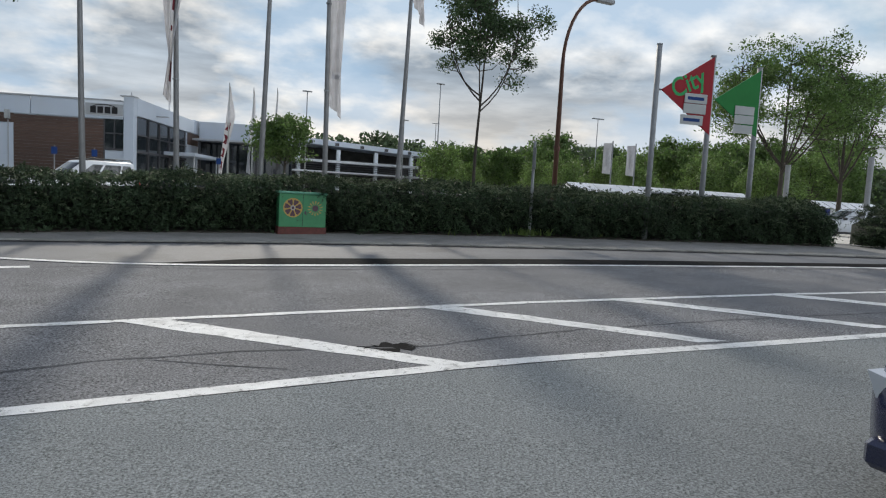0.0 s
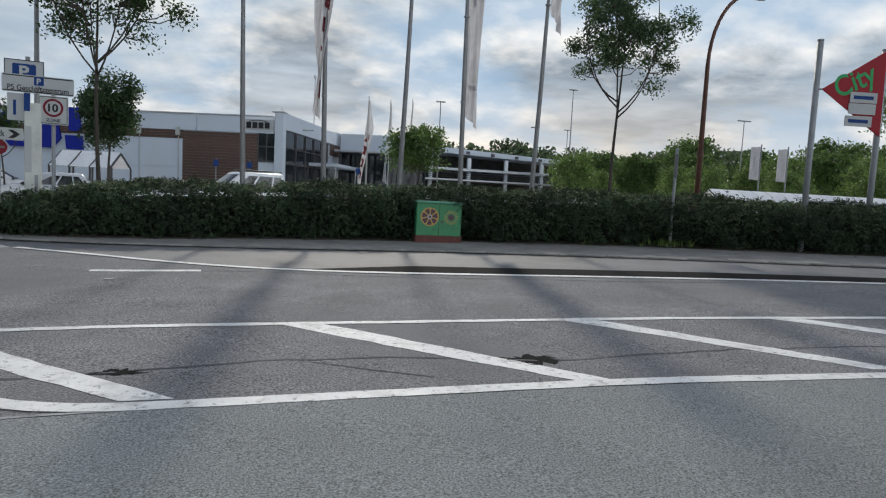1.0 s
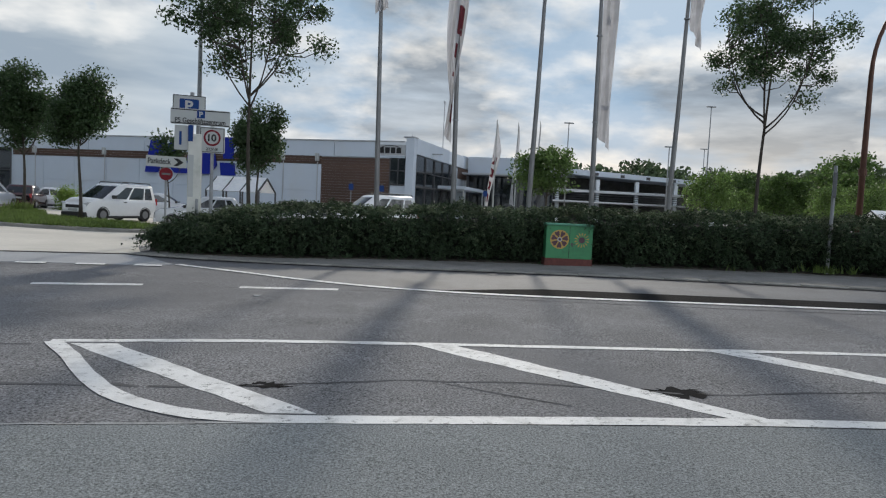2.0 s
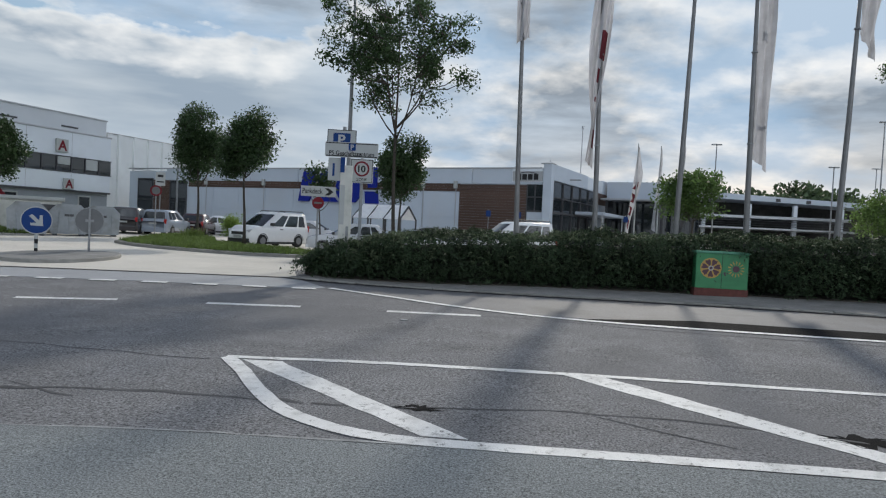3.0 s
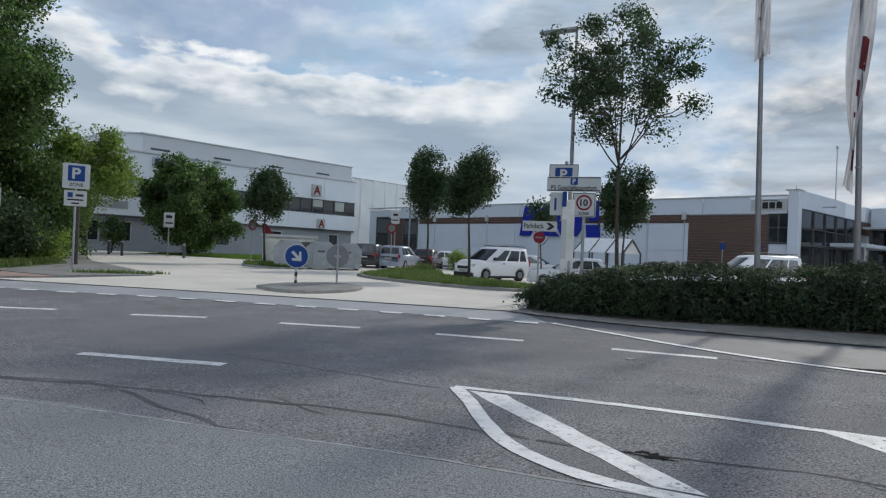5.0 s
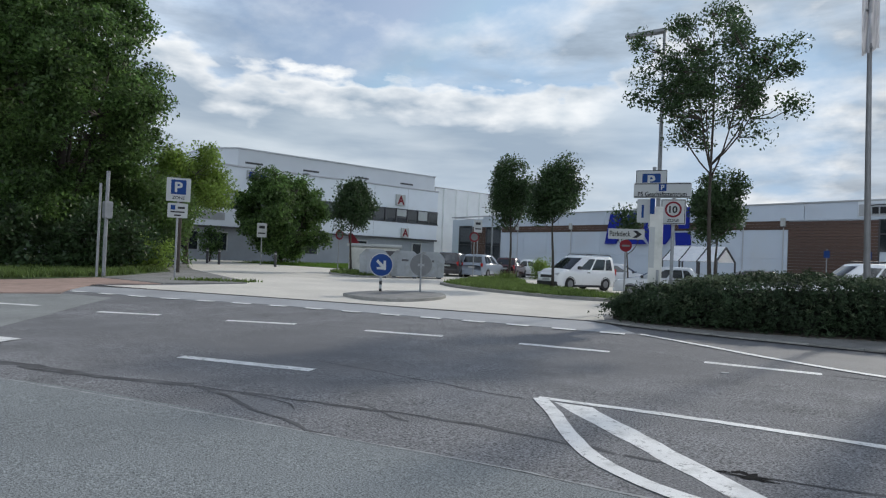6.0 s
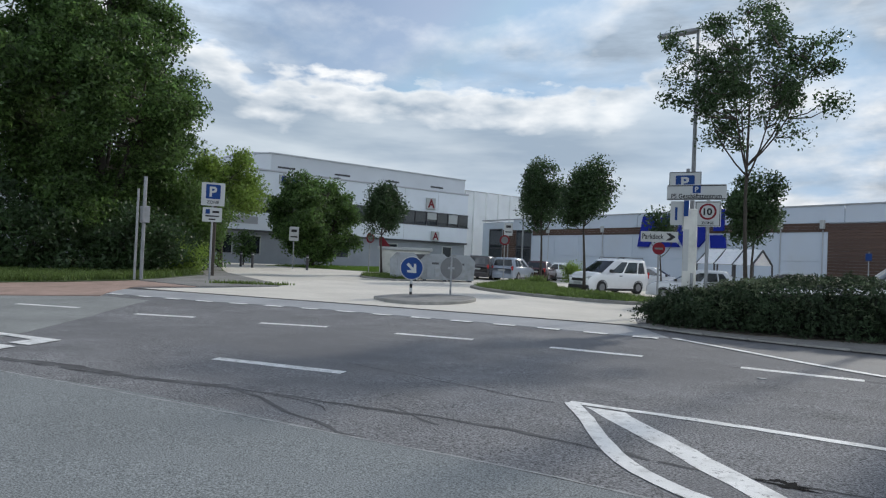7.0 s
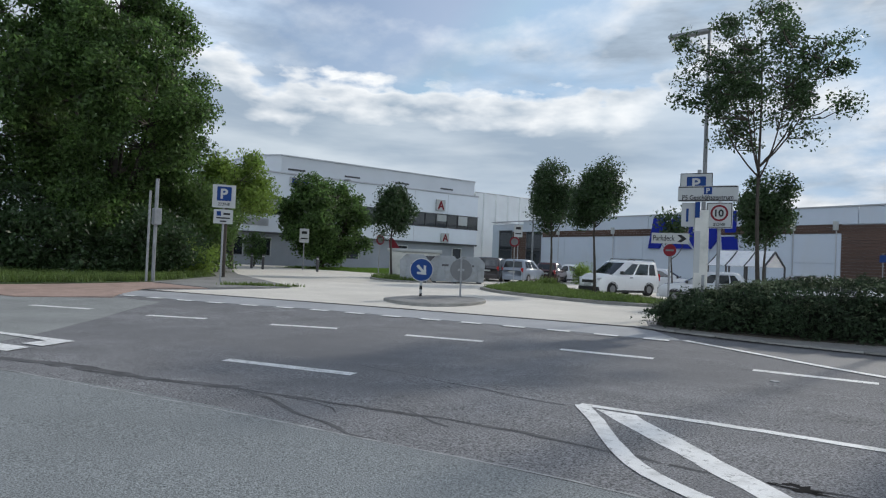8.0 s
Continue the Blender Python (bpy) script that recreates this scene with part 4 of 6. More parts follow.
hedge("hedge", [(-8.3, 17.75), (-7.6, 17.05), (-6.4, 16.95), (-5.4, 17.05), (-1.8, 18.0), (1.9, 18.1), (3.9, 17.9), (9.0, 17.25), (14.0, 15.6), (19.2, 13.95)],
      lambda x, y: float(np.interp(x, (-8.4, -7.6, -6.9, -5.9, -4.0, -0.4, 4.0, 9.4, 12.7, 19.2), (0.85, 1.10, 1.27, 1.52, 1.60, 1.77, 1.88, 1.95, 1.92, 1.98))) - gz(x, y) - 0.16, 1.9, 135000, "long shaggy dark green hedge behind the pavement", 11)
hedge("hedge", [(21.2, 13.6), (23.0, 13.2), (27.0, 12.2)], lambda x, y: 0.75 + 0.5 * min(1.0, (x - 21.2) / 1.2), 2.2, 26000, "short rounded hedge beyond the path", 12)

tree("street_tree", -6.42, 20.3, 4.3, 6.9, 2.75, 3.0, 120, 180, 0.056, LEAF, "slender street tree with an open crown behind the hedge", 21, 0.070, forks=6, spread=0.25, shell=0.35, lean=(-0.22, 0), vee=0.45, boughs=16, tall=1.1)
tree("street_tree", 9.75, 21.0, 4.2, 6.8, 2.5, 2.4, 125, 180, 0.054, LEAF, "young street tree with a rounded crown behind the hedge", 22, 0.074, forks=6, spread=0.26, shell=0.3, lean=(0.25, 0), vee=0.4, boughs=15, tall=1.1)


# ---------------------------------------------------------------- buildings
def store():
    """A long low shop: local x runs along the front to the right, y to the back, the front corner at the origin."""
    b = thing("store_building", -1.68, 45.5, -17.9, "low white and brown flat-roofed shop building", "building", z=0.0)

    def P(name, m, mat, label="", parent=b):
        return part(name, m, mat, parent, label)
    top, L, D = 6.2, 43.8, 19.0
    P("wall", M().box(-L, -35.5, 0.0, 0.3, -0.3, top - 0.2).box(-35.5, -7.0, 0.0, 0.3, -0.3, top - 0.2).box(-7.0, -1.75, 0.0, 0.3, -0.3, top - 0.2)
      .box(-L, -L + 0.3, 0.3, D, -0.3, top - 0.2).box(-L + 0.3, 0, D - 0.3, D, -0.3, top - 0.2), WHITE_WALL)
    P("roof", M().box(-L + 0.05, -0.05, 0.1, D - 0.05, top - 0.55, top - 0.2), DARK_CLAD)
    # upper white band, one panel after the other
    x = -0.62
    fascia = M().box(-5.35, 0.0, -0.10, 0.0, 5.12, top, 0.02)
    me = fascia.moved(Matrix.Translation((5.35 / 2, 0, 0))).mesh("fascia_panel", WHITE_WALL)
    while x - 5.4 > -L:
        o = new("fascia_panel", me)
        o.parent = b
        o.matrix_local = Matrix.Translation((x - 5.4 / 2, 0, 0))
        x -= 5.4
    P("roof_trim", M().box(-L - 0.05, -0.7, -0.16, 0.2, top, top + 0.10, 0.02), TRIM)
    P("roof_trim", M().box(-L - 0.05, -L + 0.3, 0.2, D, top, top + 0.10, 0.02), TRIM)
    # brown planks
    plank = M().box(-0.5, 0.5, -0.06, 0.0, 0.0, 0.185, 0.006).mesh("plank", BROWN)

    def planks(x0, x1, z0, z1):
        z = z0
        while z < z1 - 0.05:
            o = new("plank", plank)
            o.parent = b
            o.matrix_local = Matrix.Translation(((x0 + x1) / 2, 0, z)) @ Matrix.Diagonal((x1 - x0, 1, 1, 1))
            z += 0.195
    planks(-7.0, -1.8, 0.2, 5.1)
    planks(-12.5, -7.0, 4.55, 5.1)
    planks(-23.5, -12.5, 4.55, 5.1)
    planks(-35.4, -23.5, 4.55, 5.1)
    planks(-40.2, -38.0, 0.3, 5.1)
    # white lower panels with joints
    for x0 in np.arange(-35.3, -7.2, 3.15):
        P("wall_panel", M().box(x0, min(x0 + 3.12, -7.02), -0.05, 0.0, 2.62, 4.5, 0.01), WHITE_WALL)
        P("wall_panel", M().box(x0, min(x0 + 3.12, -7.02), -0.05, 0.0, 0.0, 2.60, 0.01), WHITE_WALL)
    for x0 in (-7.3, -10.05, -17.6, -26.0, -33.0):
        P("wall_lamp", M().box(x0 - 0.12, x0 + 0.12, -0.32, -0.05, 4.75, 5.3, 0.02), SIGN_WHITE)
        P("downpipe", M().tube([(x0, -0.09, 0.2), (x0, -0.09, 4.7)], 0.035, 8), TRIM)
    # far windows and corner
    for x0, x1 in ((-42.5, -40.3), (-37.9, -35.6)):
        w = P("window", M().box(x0, x1, -0.03, -0.01, 1.2, 5.3), GLASS)
        P("frame", M().box(x0, x0 + 0.08, -0.08, -0.03, 1.2, 5.3).box(x1 - 0.08, x1, -0.08, -0.03, 1.2, 5.3).box(x0, x1, -0.079, -0.031, 3.2, 3.3).box(x0, x1, -0.079, -0.031, 5.22, 5.31), DARK_TRIM, parent=w)
    P("door", M().box(-36.9, -35.7, -0.12, -0.09, 0.2, 2.5, 0.01), GLASS)
    # shop corner with its white pillar, sign panel and windows
    P("corner_panel", M().box(-2.9, -0.02, -0.14, -0.01, 5.28, top, 0.015), PALE_WALL)
    sg = P("sign_panel", M().box(-2.82, -0.62, -0.2, -0.15, 5.33, 6.02, 0.015), TRIM, "grey fascia sign panel with dark letter shapes")
    for k in range(4):
        P("letter_block", M().box(-2.52 + k * 0.42, -2.18 + k * 0.42, -0.225, -0.2, 5.43, 5.83, 0.01), SIGN_BLACK, parent=sg)
    P("arc", M().tube([(-1.72 + 0.75 * math.cos(a), -0.215, 5.72 + 0.24 * math.sin(a)) for a in np.linspace(0.5, 2.6, 9)], 0.025, 5), SIGN_BLACK, parent=sg)
    P("pillar", M().box(-0.55, 0.05, -0.25, 0.35, -0.3, 6.52, 0.02), WHITE_WALL)
    P("pillar_cap", M().box(-0.75, 0.1, -0.3, 0.55, 6.52, 6.6, 0.02), TRIM)
    w = P("window", M().box(-1.75, -0.56, 0.0, 0.03, 3.3, 5.28), GLASS)
    P("frame", M().box(-1.8, -1.72, -0.06, 0.0, 1.9, 5.28).box(-1.2, -1.12, -0.05, 0.0, 3.3, 5.28).box(-1.72, -0.56, -0.051, 0.001, 4.2, 4.28).box(-1.72, -0.56, -0.05, 0.0, 3.2, 3.32), DARK_TRIM, parent=w)
    P("wall_panel", M().box(-1.75, -0.56, 0.0, 0.1, -0.3, 3.2, 0.01), WHITE_WALL)
    P("sign_lettering", M().box(-1.65, -1.42, -0.02, 0.0, 2.25, 2.55).box(-1.35, -1.15, -0.02, 0.0, 2.25, 2.55).box(-1.08, -0.88, -0.02, 0.0, 2.25, 2.55).box(-0.8, -0.6, -0.02, 0.0, 2.25, 2.55), DARK_CLAD)
    # the side towards the entrance court
    P("side_wall", M().box(-0.3, 0.0, 12.0, D, -0.3, 5.4), WHITE_WALL)
    P("side_fascia", M().box(-0.2, 0.06, 0.36, 9.0, 5.45, 6.55, 0.02), WHITE_WALL)
    P("side_fascia", M().box(-0.2, 0.05, 9.03, 14.0, 5.45, 6.5, 0.02), PALE_WALL)
    P("side_fascia", M().box(-0.2, 0.06, 14.03, D, 5.45, 6.6, 0.02), WHITE_WALL)
    P("side_cladding", M().box(-0.05, 0.06, 12.05, D, 4.45, 5.4, 0.01), BROWN)
    for k in range(5):
        y0 = 0.5 + k * 2.3
        w = P("shop_window", M().box(-0.12, -0.09, y0, y0 + 2.25, 0.2, 5.4), GLASS)
        P("frame", M().box(-0.14, 0.0, y0, y0 + 0.1, 0.0, 5.4).box(-0.13, -0.01, y0, y0 + 2.25, 3.15, 3.3).box(-0.13, -0.011, y0, y0 + 2.25, 4.25, 4.32), DARK_TRIM, parent=w)
    P("canopy", M().box(0.0, 2.2, 6.0, 14.0, 3.3, 3.55, 0.03), WHITE_WALL)
    P("canopy_post", M().tube([(2.0, 6.4, -0.2), (2.0, 6.4, 3.3)], 0.06, 8), TRIM)
    P("canopy_post", M().tube([(2.0, 13.5, -0.2), (2.0, 13.5, 3.3)], 0.06, 8), TRIM)
    P("wall_lamp", M().box(0.06, 0.9, 4.0, 4.15, 5.75, 5.85, 0.02), TRIM)
    P("aerial", M().tube([(-1.2, 3.0, 6.0), (-1.2, 3.0, 7.2)], 0.03, 6), TRIM)
    P("aerial", M().tube([(1.0 - 3.0, 14.0, 6.0), (-2.0, 14.0, 11.2)], 0.05, 6).tube([(-2.0, 14.0, 11.2), (-2.0, 14.0, 11.45)], 0.12, 6), TRIM)
    for k in range(3):
        P("roof_vent", M().box(-40.5 + k * 1.4, -39.4 + k * 1.4, 3.0, 4.2, top - 0.2, top + 0.5, 0.05), TRIM)
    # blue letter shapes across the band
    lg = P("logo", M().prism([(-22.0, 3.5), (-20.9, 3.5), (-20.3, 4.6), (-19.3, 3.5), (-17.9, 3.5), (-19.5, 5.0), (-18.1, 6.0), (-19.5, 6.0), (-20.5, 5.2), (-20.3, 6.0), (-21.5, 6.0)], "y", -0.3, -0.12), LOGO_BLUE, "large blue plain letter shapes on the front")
    P("logo_piece", M().prism([(-17.6, 3.5), (-16.2, 3.5), (-15.6, 4.2), (-15.9, 5.4), (-16.8, 6.0), (-18.0, 5.6), (-18.2, 4.4)], "y", -0.29, -0.13), LOGO_BLUE, parent=lg)
    P("logo_piece", M().prism([(-15.0, 4.7), (-14.2, 4.7), (-14.2, 6.3), (-15.2, 6.3)], "y", -0.29, -0.13), LOGO_BLUE, parent=lg)
    P("logo_piece", M().prism([(-15.2, 3.45), (-14.0, 3.45), (-14.1, 4.4), (-15.3, 4.4)], "y", -0.29, -0.13), LOGO_BLUE, parent=lg)
    # rear wing behind the court
    P("wing_fascia", M().box(0.3, 8.0, 14.6, 14.9, 5.0, 6.55, 0.02), WHITE_WALL, "white band over the dark entrance court")
    P("wing_soffit", M().box(0.3, 8.0, 12.4, 14.6, 4.85, 5.0, 0.02), TRIM)
    P("wing_glass", M().box(0.3, 8.0, 15.2, 15.3, 0.0, 5.0), GLASS)
    for k in range(4):
        P("wing_post", M().box(0.6 + k * 2.3, 0.8 + k * 2.3, 13.0, 13.2, -0.2, 4.85), DARK_TRIM)
    P("wing_roof", M().box(0.3, 8.0, 14.9, 30.0, 6.3, 6.5), DARK_CLAD)


def clinic():
    """A taller pale building: local x runs along its front away from the viewer, y to the back."""
    b = thing("commercial_building", -53.0, 38.0, 77.3, "two-storey pale grey commercial building with ribbon windows", "building", z=0.0)

    def P(name, m, mat, label="", parent=b):
        return part(name, m, mat, parent, label)
    x0, x1, D = -22.0, 24.3, 30.0
    P("wall", M().box(x0, x1, 0.0, D, 3.75, 5.55).box(x0, x1, 0.002, D, 7.1, 9.45), PALE_WALL)
    # dark block behind the ribbon windows, room shade put into its colour
    P("window_back", M().box(x0, x1, 0.25, D, 5.55, 7.1), UNLIT_DEPTH)
    P("plinth_wall", M().box(x0, x1, 0.35, D, -0.3, 3.75), DARK_CLAD)
    P("band_trim", M().box(x0, x1 + 0.05, -0.08, 0.1, 3.62, 3.80, 0.02), DARK_TRIM)
    P("cornice", M().box(x0, x1 + 0.06, -0.10, 0.15, 9.45, 9.62, 0.02), TRIM)
    P("upper_storey", M().prism([(-0.2, 0.6), (x1 - 0.1, 0.6), (x1 - 0.1, D), (-2.2, D), (-2.2, 3.0)], "z", 9.62, 11.25), GREY_CLAD)
    P("parapet", M().prism([(-0.3, 0.5), (x1, 0.5), (x1, D + 0.1), (-2.3, D + 0.1), (-2.3, 3.0)], "z", 11.25, 11.38), TRIM)
    for k in range(4):
        P("vent_slot", M().box(0.5 + k * 6.2, 2.3 + k * 6.2, 0.55, 0.62, 9.95, 10.12), DARK_TRIM)
    for k, xx in enumerate(np.arange(x0, x1 - 0.1, 1.55)):
        w = P("window", M().box(xx + 0.05, xx + 1.5, 0.10, 0.14, 5.6, 7.05), GLASS)
        P("frame", M().box(xx - 0.03, xx + 0.05, 0.0, 0.2, 5.55, 7.1).box(xx + 0.05, xx + 1.5, 0.02, 0.18, 7.0, 7.1).box(xx + 0.05, xx + 1.5, -0.04, 0.2, 5.5, 5.6), DARK_TRIM, parent=w)
        if k % 5 in (1, 3):
            P("blind", M().box(xx + 0.1, xx + 1.45, 0.06, 0.09, 5.65 + 0.3 * (k % 3), 7.0), SIGN_WHITE, parent=w)
    for xx in np.arange(x0, x1, 4.65):
        P("joint", M().box(xx - 0.02, xx + 0.02, -0.004, 0.003, 7.12, 9.44), TRIM)
        P("joint", M().box(xx - 0.02, xx + 0.02, -0.004, 0.003, 3.82, 5.48), TRIM)
    for xx, w_ in ((-6.2, 2.4), (-2.9, 1.8), (2.5, 2.4), (6.5, 2.0), (13.0, 1.6), (21.0, 1.2)):
        w = P("window", M().box(xx, xx + w_, 0.30, 0.34, 1.6, 3.2), GLASS)
        P("frame", M().box(xx - 0.1, xx, 0.26, 0.36, 1.5, 3.3).box(xx + w_, xx + w_ + 0.1, 0.26, 0.36, 1.5, 3.3).box(xx - 0.1, xx + w_ + 0.1, 0.25, 0.36, 3.2, 3.32), SIGN_WHITE, parent=w)
    P("faded_lettering", M().box(-6.0, -1.5, -0.03, 0.0, 4.35, 5.05), TRIM)
    # red letter signs of the pharmacy
    for xx, z0, s in ((18.0, 7.4, 1.25), (18.9, 3.86, 1.05)):
        sg = P("pharmacy_sign", M().box(xx, xx + s, -0.30, -0.08, z0, z0 + s, 0.02), SIGN_WHITE, "white box sign with a red letter")
        lettering("letter", "A", s * 0.8, s * 0.78, SIGN_RED, sg, pose(xx + s / 2, -0.305, z0 + s * 0.1))
    sg = P("blue_sign", M().box(0.4, 2.5, -0.2, -0.06, 8.35, 9.25, 0.02), SIGN_WHITE, "white sign with blue plain shapes")
    P("sign_shape", M().box(0.6, 1.0, -0.22, -0.2, 8.5, 9.1).box(1.1, 1.5, -0.22, -0.2, 8.5, 9.1).box(1.6, 2.3, -0.22, -0.2, 8.7, 9.0), LOGO_BLUE, parent=sg)
    # the taller white block behind
    P("white_block", M().box(24.45, 40.0, 0.6, D, -0.3, 10.1), BLOCK_WHITE, "tall plain white block")
    for k in range(7):
        P("block_rib", M().box(25.6 + 2.0 * k, 25.95 + 2.0 * k, 0.30, 0.62, -0.3, 10.08, 0.02), BLOCK_WHITE)
    P("block_trim", M().box(24.4, 40.1, 0.5, 0.8, 10.1, 10.2, 0.02), TRIM)


def parking_deck():
    b = thing("parking_deck", 30.0, 110.0, 4.0, "white open parking deck with dark gaps", "parking deck", z=0.3)

    def P(name, m, mat, label=""):
        return part(name, m, mat, b, label)
    P("upper_slab", M().prism([(-22, 8.9), (24, 7.4), (24, 8.1), (-22, 9.9)], "y", 0, 20), WHITE_WALL)
    P("middle_slab", M().box(-24, 14, -1.0, 20, 5.35, 5.8, 0.05), TRIM)
    P("lower_slab", M().box(-26, 14, -3.0, 20, 3.6, 3.9, 0.05), TRIM)
    # dark wall painted as the shade in the gaps between the slabs
    P("back", M().box(-24, 24, 8.0, 8.3, -0.3, 8.2), UNLIT_DEPTH)
    for k in range(7):
        P("column", M().box(-22 + 7 * k, -21.4 + 7 * k, 0.5, 1.1, -0.3, 7.7), PALE_WALL)
    for k in range(9):
        P("porthole", M().box(-20 + 4.6 * k, -19.3 + 4.6 * k, -0.05, 0.02, 8.9 - 0.15 * k, 9.4 - 0.15 * k), DARK_TRIM)
    for k in range(3):
        P("rail", M().tube([(-26, -3.1, 4.2 + 0.35 * k), (14, -3.1, 4.2 + 0.35 * k)], 0.04, 5), DARK_TRIM)


store()
clinic()
parking_deck()


def shelter(name, x, y, turn, length, width, low, high, arched, label):
    """A trolley shelter: posts, rafters and clear roof sheets."""
    s = thing(name, x, y, turn, label, "trolley shelter")
    n = max(3, round(length / 1.25))
    for k in range(n + 1):
        xx = -length / 2 + length * k / n
        part("frame", M().tube([(xx, -width / 2, 0), (xx, -width / 2, low), (xx, 0, high), (xx, width / 2, low), (xx, width / 2, 0)], 0.055, 6), DARK_TRIM, s)
    for k in range(n):
        a, c = -length / 2 + length * k / n + 0.05, -length / 2 + length * (k + 1) / n - 0.05
        for sd in (-1, 1):
            pr = [(sd * (width / 2 + 0.1), low - 0.02), (sd * width * 0.25, (low + high) / 2 + (0.12 if arched else 0)), (0, high + 0.04)]
            m = M()
            for (y0, z0), (y1, z1) in zip(pr, pr[1:]):
                m.add([(a, y0, z0), (c, y0, z0), (c, y1, z1), (a, y1, z1), (a, y0, z0 + 0.02), (c, y0, z0 + 0.02), (c, y1, z1 + 0.02), (a, y1, z1 + 0.02)],
                      [(3, 2, 1, 0), (4, 5, 6, 7), (0, 1, 5, 4), (2, 3, 7, 6), (1, 2, 6, 5), (3, 0, 4, 7)])
            part("roof_sheet", m, CLEAR_ROOF, s)
    part("rail", M().tube([(-length / 2, -width / 2, low), (length / 2, -width / 2, low)], 0.035, 6).tube([(-length / 2, width / 2, 0.9), (length / 2, width / 2, 0.9)], 0.03, 6), DARK_TRIM, s)
    return s


shelter("trolley_shelter", -11.1, 36.8, -12, 3.0, 2.2, 1.85, 2.6, False, "small gabled trolley shelter with clear roof sheets")
shelter("trolley_shelter", 40.0, 44.0, 0, 20.0, 2.6, 1.9, 2.65, True, "long arched trolley shelter with pale roof sheets")
tr = shelter("trolley_shelter", 58.5, 40.0, 0, 9.0, 2.6, 1.8, 2.4, False, "trolley shelter with striped purple side panels")
for k in range(12):
    part("side_panel", M().box(-4.4 + 0.75 * k, -3.75 + 0.75 * k, -1.36, -1.33, 0.25, 1.75), (LOGO_BLUE, SIGN_WHITE, CLOTH_RED)[k % 3], tr)


# ---------------------------------------------------------------- poles, flags, lamps and signs
def facing(x, y):
    """The turn that shows a thing's front to the pavement opposite."""
    return math.degrees(math.atan2(-(x + 1.4), y - 0.2))


def flagpole(x, y, height, lean, flag, label, seed):
    f = thing("flagpole", x, y, 0, label, "flagpole", "flagpoles behind the hedge")
    top = Vector((lean, 0, height))
    pole = part("pole", M().tube([(0, 0, -0.1), (0, 0, 1.0), tuple(top * 0.5), tuple(top)], [0.085, 0.082, 0.068, 0.045], 12), POLE, f, smooth=True)
    part("finial", M().tube([tuple(top), tuple(top + Vector((0, 0, 0.06))), tuple(top + Vector((0, 0, 0.12)))], [0.06, 0.07, 0.02], 10), POLE, f)
    part("cleat", M().box(-0.03, 0.03, -0.13, -0.07, 1.2, 1.42, 0.008), GALV, f)
    if not flag:
        return f
    z0, width, kind, lift = flag
    rng = random.Random(seed)
    nz, nx = 44, 14
    ztop = height - 0.25

    def cloth(i, j):
        a, b = i / nz, j / nx
        z = ztop - (ztop - z0) * a
        p = top * (z / height)
        fold = 0.11 * math.sin(b * 11 + a * 7 + seed) + 0.05 * math.sin(b * 23 + a * 3)
        if kind is CLOTH_RED:               # wrapped past the pole, swinging out on the other side lower down
            left = -0.04 - 0.30 * math.sin(min(1.0, a * 1.25) * 2.6) - 0.16 * max(0.0, a - 0.82) * 5
            right = 0.34 - 0.36 * min(1.0, a * 1.4) + 0.10 * math.sin(a * 5)
            return (p.x + left + (right - left) * b, p.y - 0.1 + fold * 0.9, z - 0.12 * b * (1 + a))
        if kind is None and lift == 0 and width < 0.5:    # rolled round its pole
            return (p.x - 0.17 + width * 0.9 * b, p.y - 0.1 + fold * 0.8, z + 0.16 * (b - 0.3) * a)
        w = width * (0.75 + 0.25 * math.sin(a * 4 + seed)) * (1 - 0.2 * a) * (1 + lift * a)
        return (p.x + 0.07 + w * b - (0.08 + 0.16 * math.sin(a * 4.2 + seed)) * b, p.y + fold * (0.3 + b), z - (0.28 if lift == 0 else 0.08) * b * (1 + a) - (0.2 * b * b if i == nz else 0))
    grid = [[Vector(cloth(i, j)) for j in range(nx + 1)] for i in range(nz + 1)]

    def piece(i0, i1, j0, j1, out):
        m = M()
        w = j1 - j0 + 1
        m.v = [tuple(grid[i][j] + Vector((0, out, 0))) for i in range(i0, i1 + 1) for j in range(j0, j1 + 1)]
        m.f = [(i * w + j, i * w + j + 1, (i + 1) * w + j + 1, (i + 1) * w + j) for i in range(i1 - i0) for j in range(j1 - j0)]
        return m
    flag_ob = part("flag", piece(0, nz, 0, nx, 0), CLOTH, f, smooth=True)
    if kind is not None:
        for i0, i1, j0, j1 in ((5, 8, 8, 12), (15, 21, 8, 12), (23, 26, 8, 11), (29, 30, 8, 10), (36, 40, 8, 12)) if kind is CLOTH_RED else ((16, 18, 4, 9), (36, 37, 3, 10)):
            part("print_mark", piece(i0, i1, j0, j1, -0.012), kind, flag_ob, smooth=True)
    for k in range(3):
        z = ztop - (ztop - z0) * (0.02 + 0.45 * k)
        part("clip", M().tube([(top.x * z / height, 0, z - 0.02), (top.x * z / height, 0, z + 0.02)], 0.09, 8), GALV, f)
    return f


flagpole(-2.5, 19.8, 9.6, -0.15, (7.15, 0.42, None, 0.0), "tall grey flagpole with a rolled white flag", 1)
flagpole(-0.2, 19.8, 9.8, -0.15, (3.65, 0.46, CLOTH_RED, 0.0), "tall grey flagpole with a hanging red and white flag", 2)
flagpole(2.06, 19.8, 9.6, 0.2, None, "tall bare grey flagpole", 3)
flagpole(4.0, 19.8, 9.7, -0.1, (3.75, 0.72, CLOTH_GREY, 0.1), "tall grey flagpole with a long white flag", 4)
flagpole(6.35, 19.8, 9.6, 0.25, (7.2, 0.75, None, 0.0), "tall leaning grey flagpole with a bunched white flag", 5)


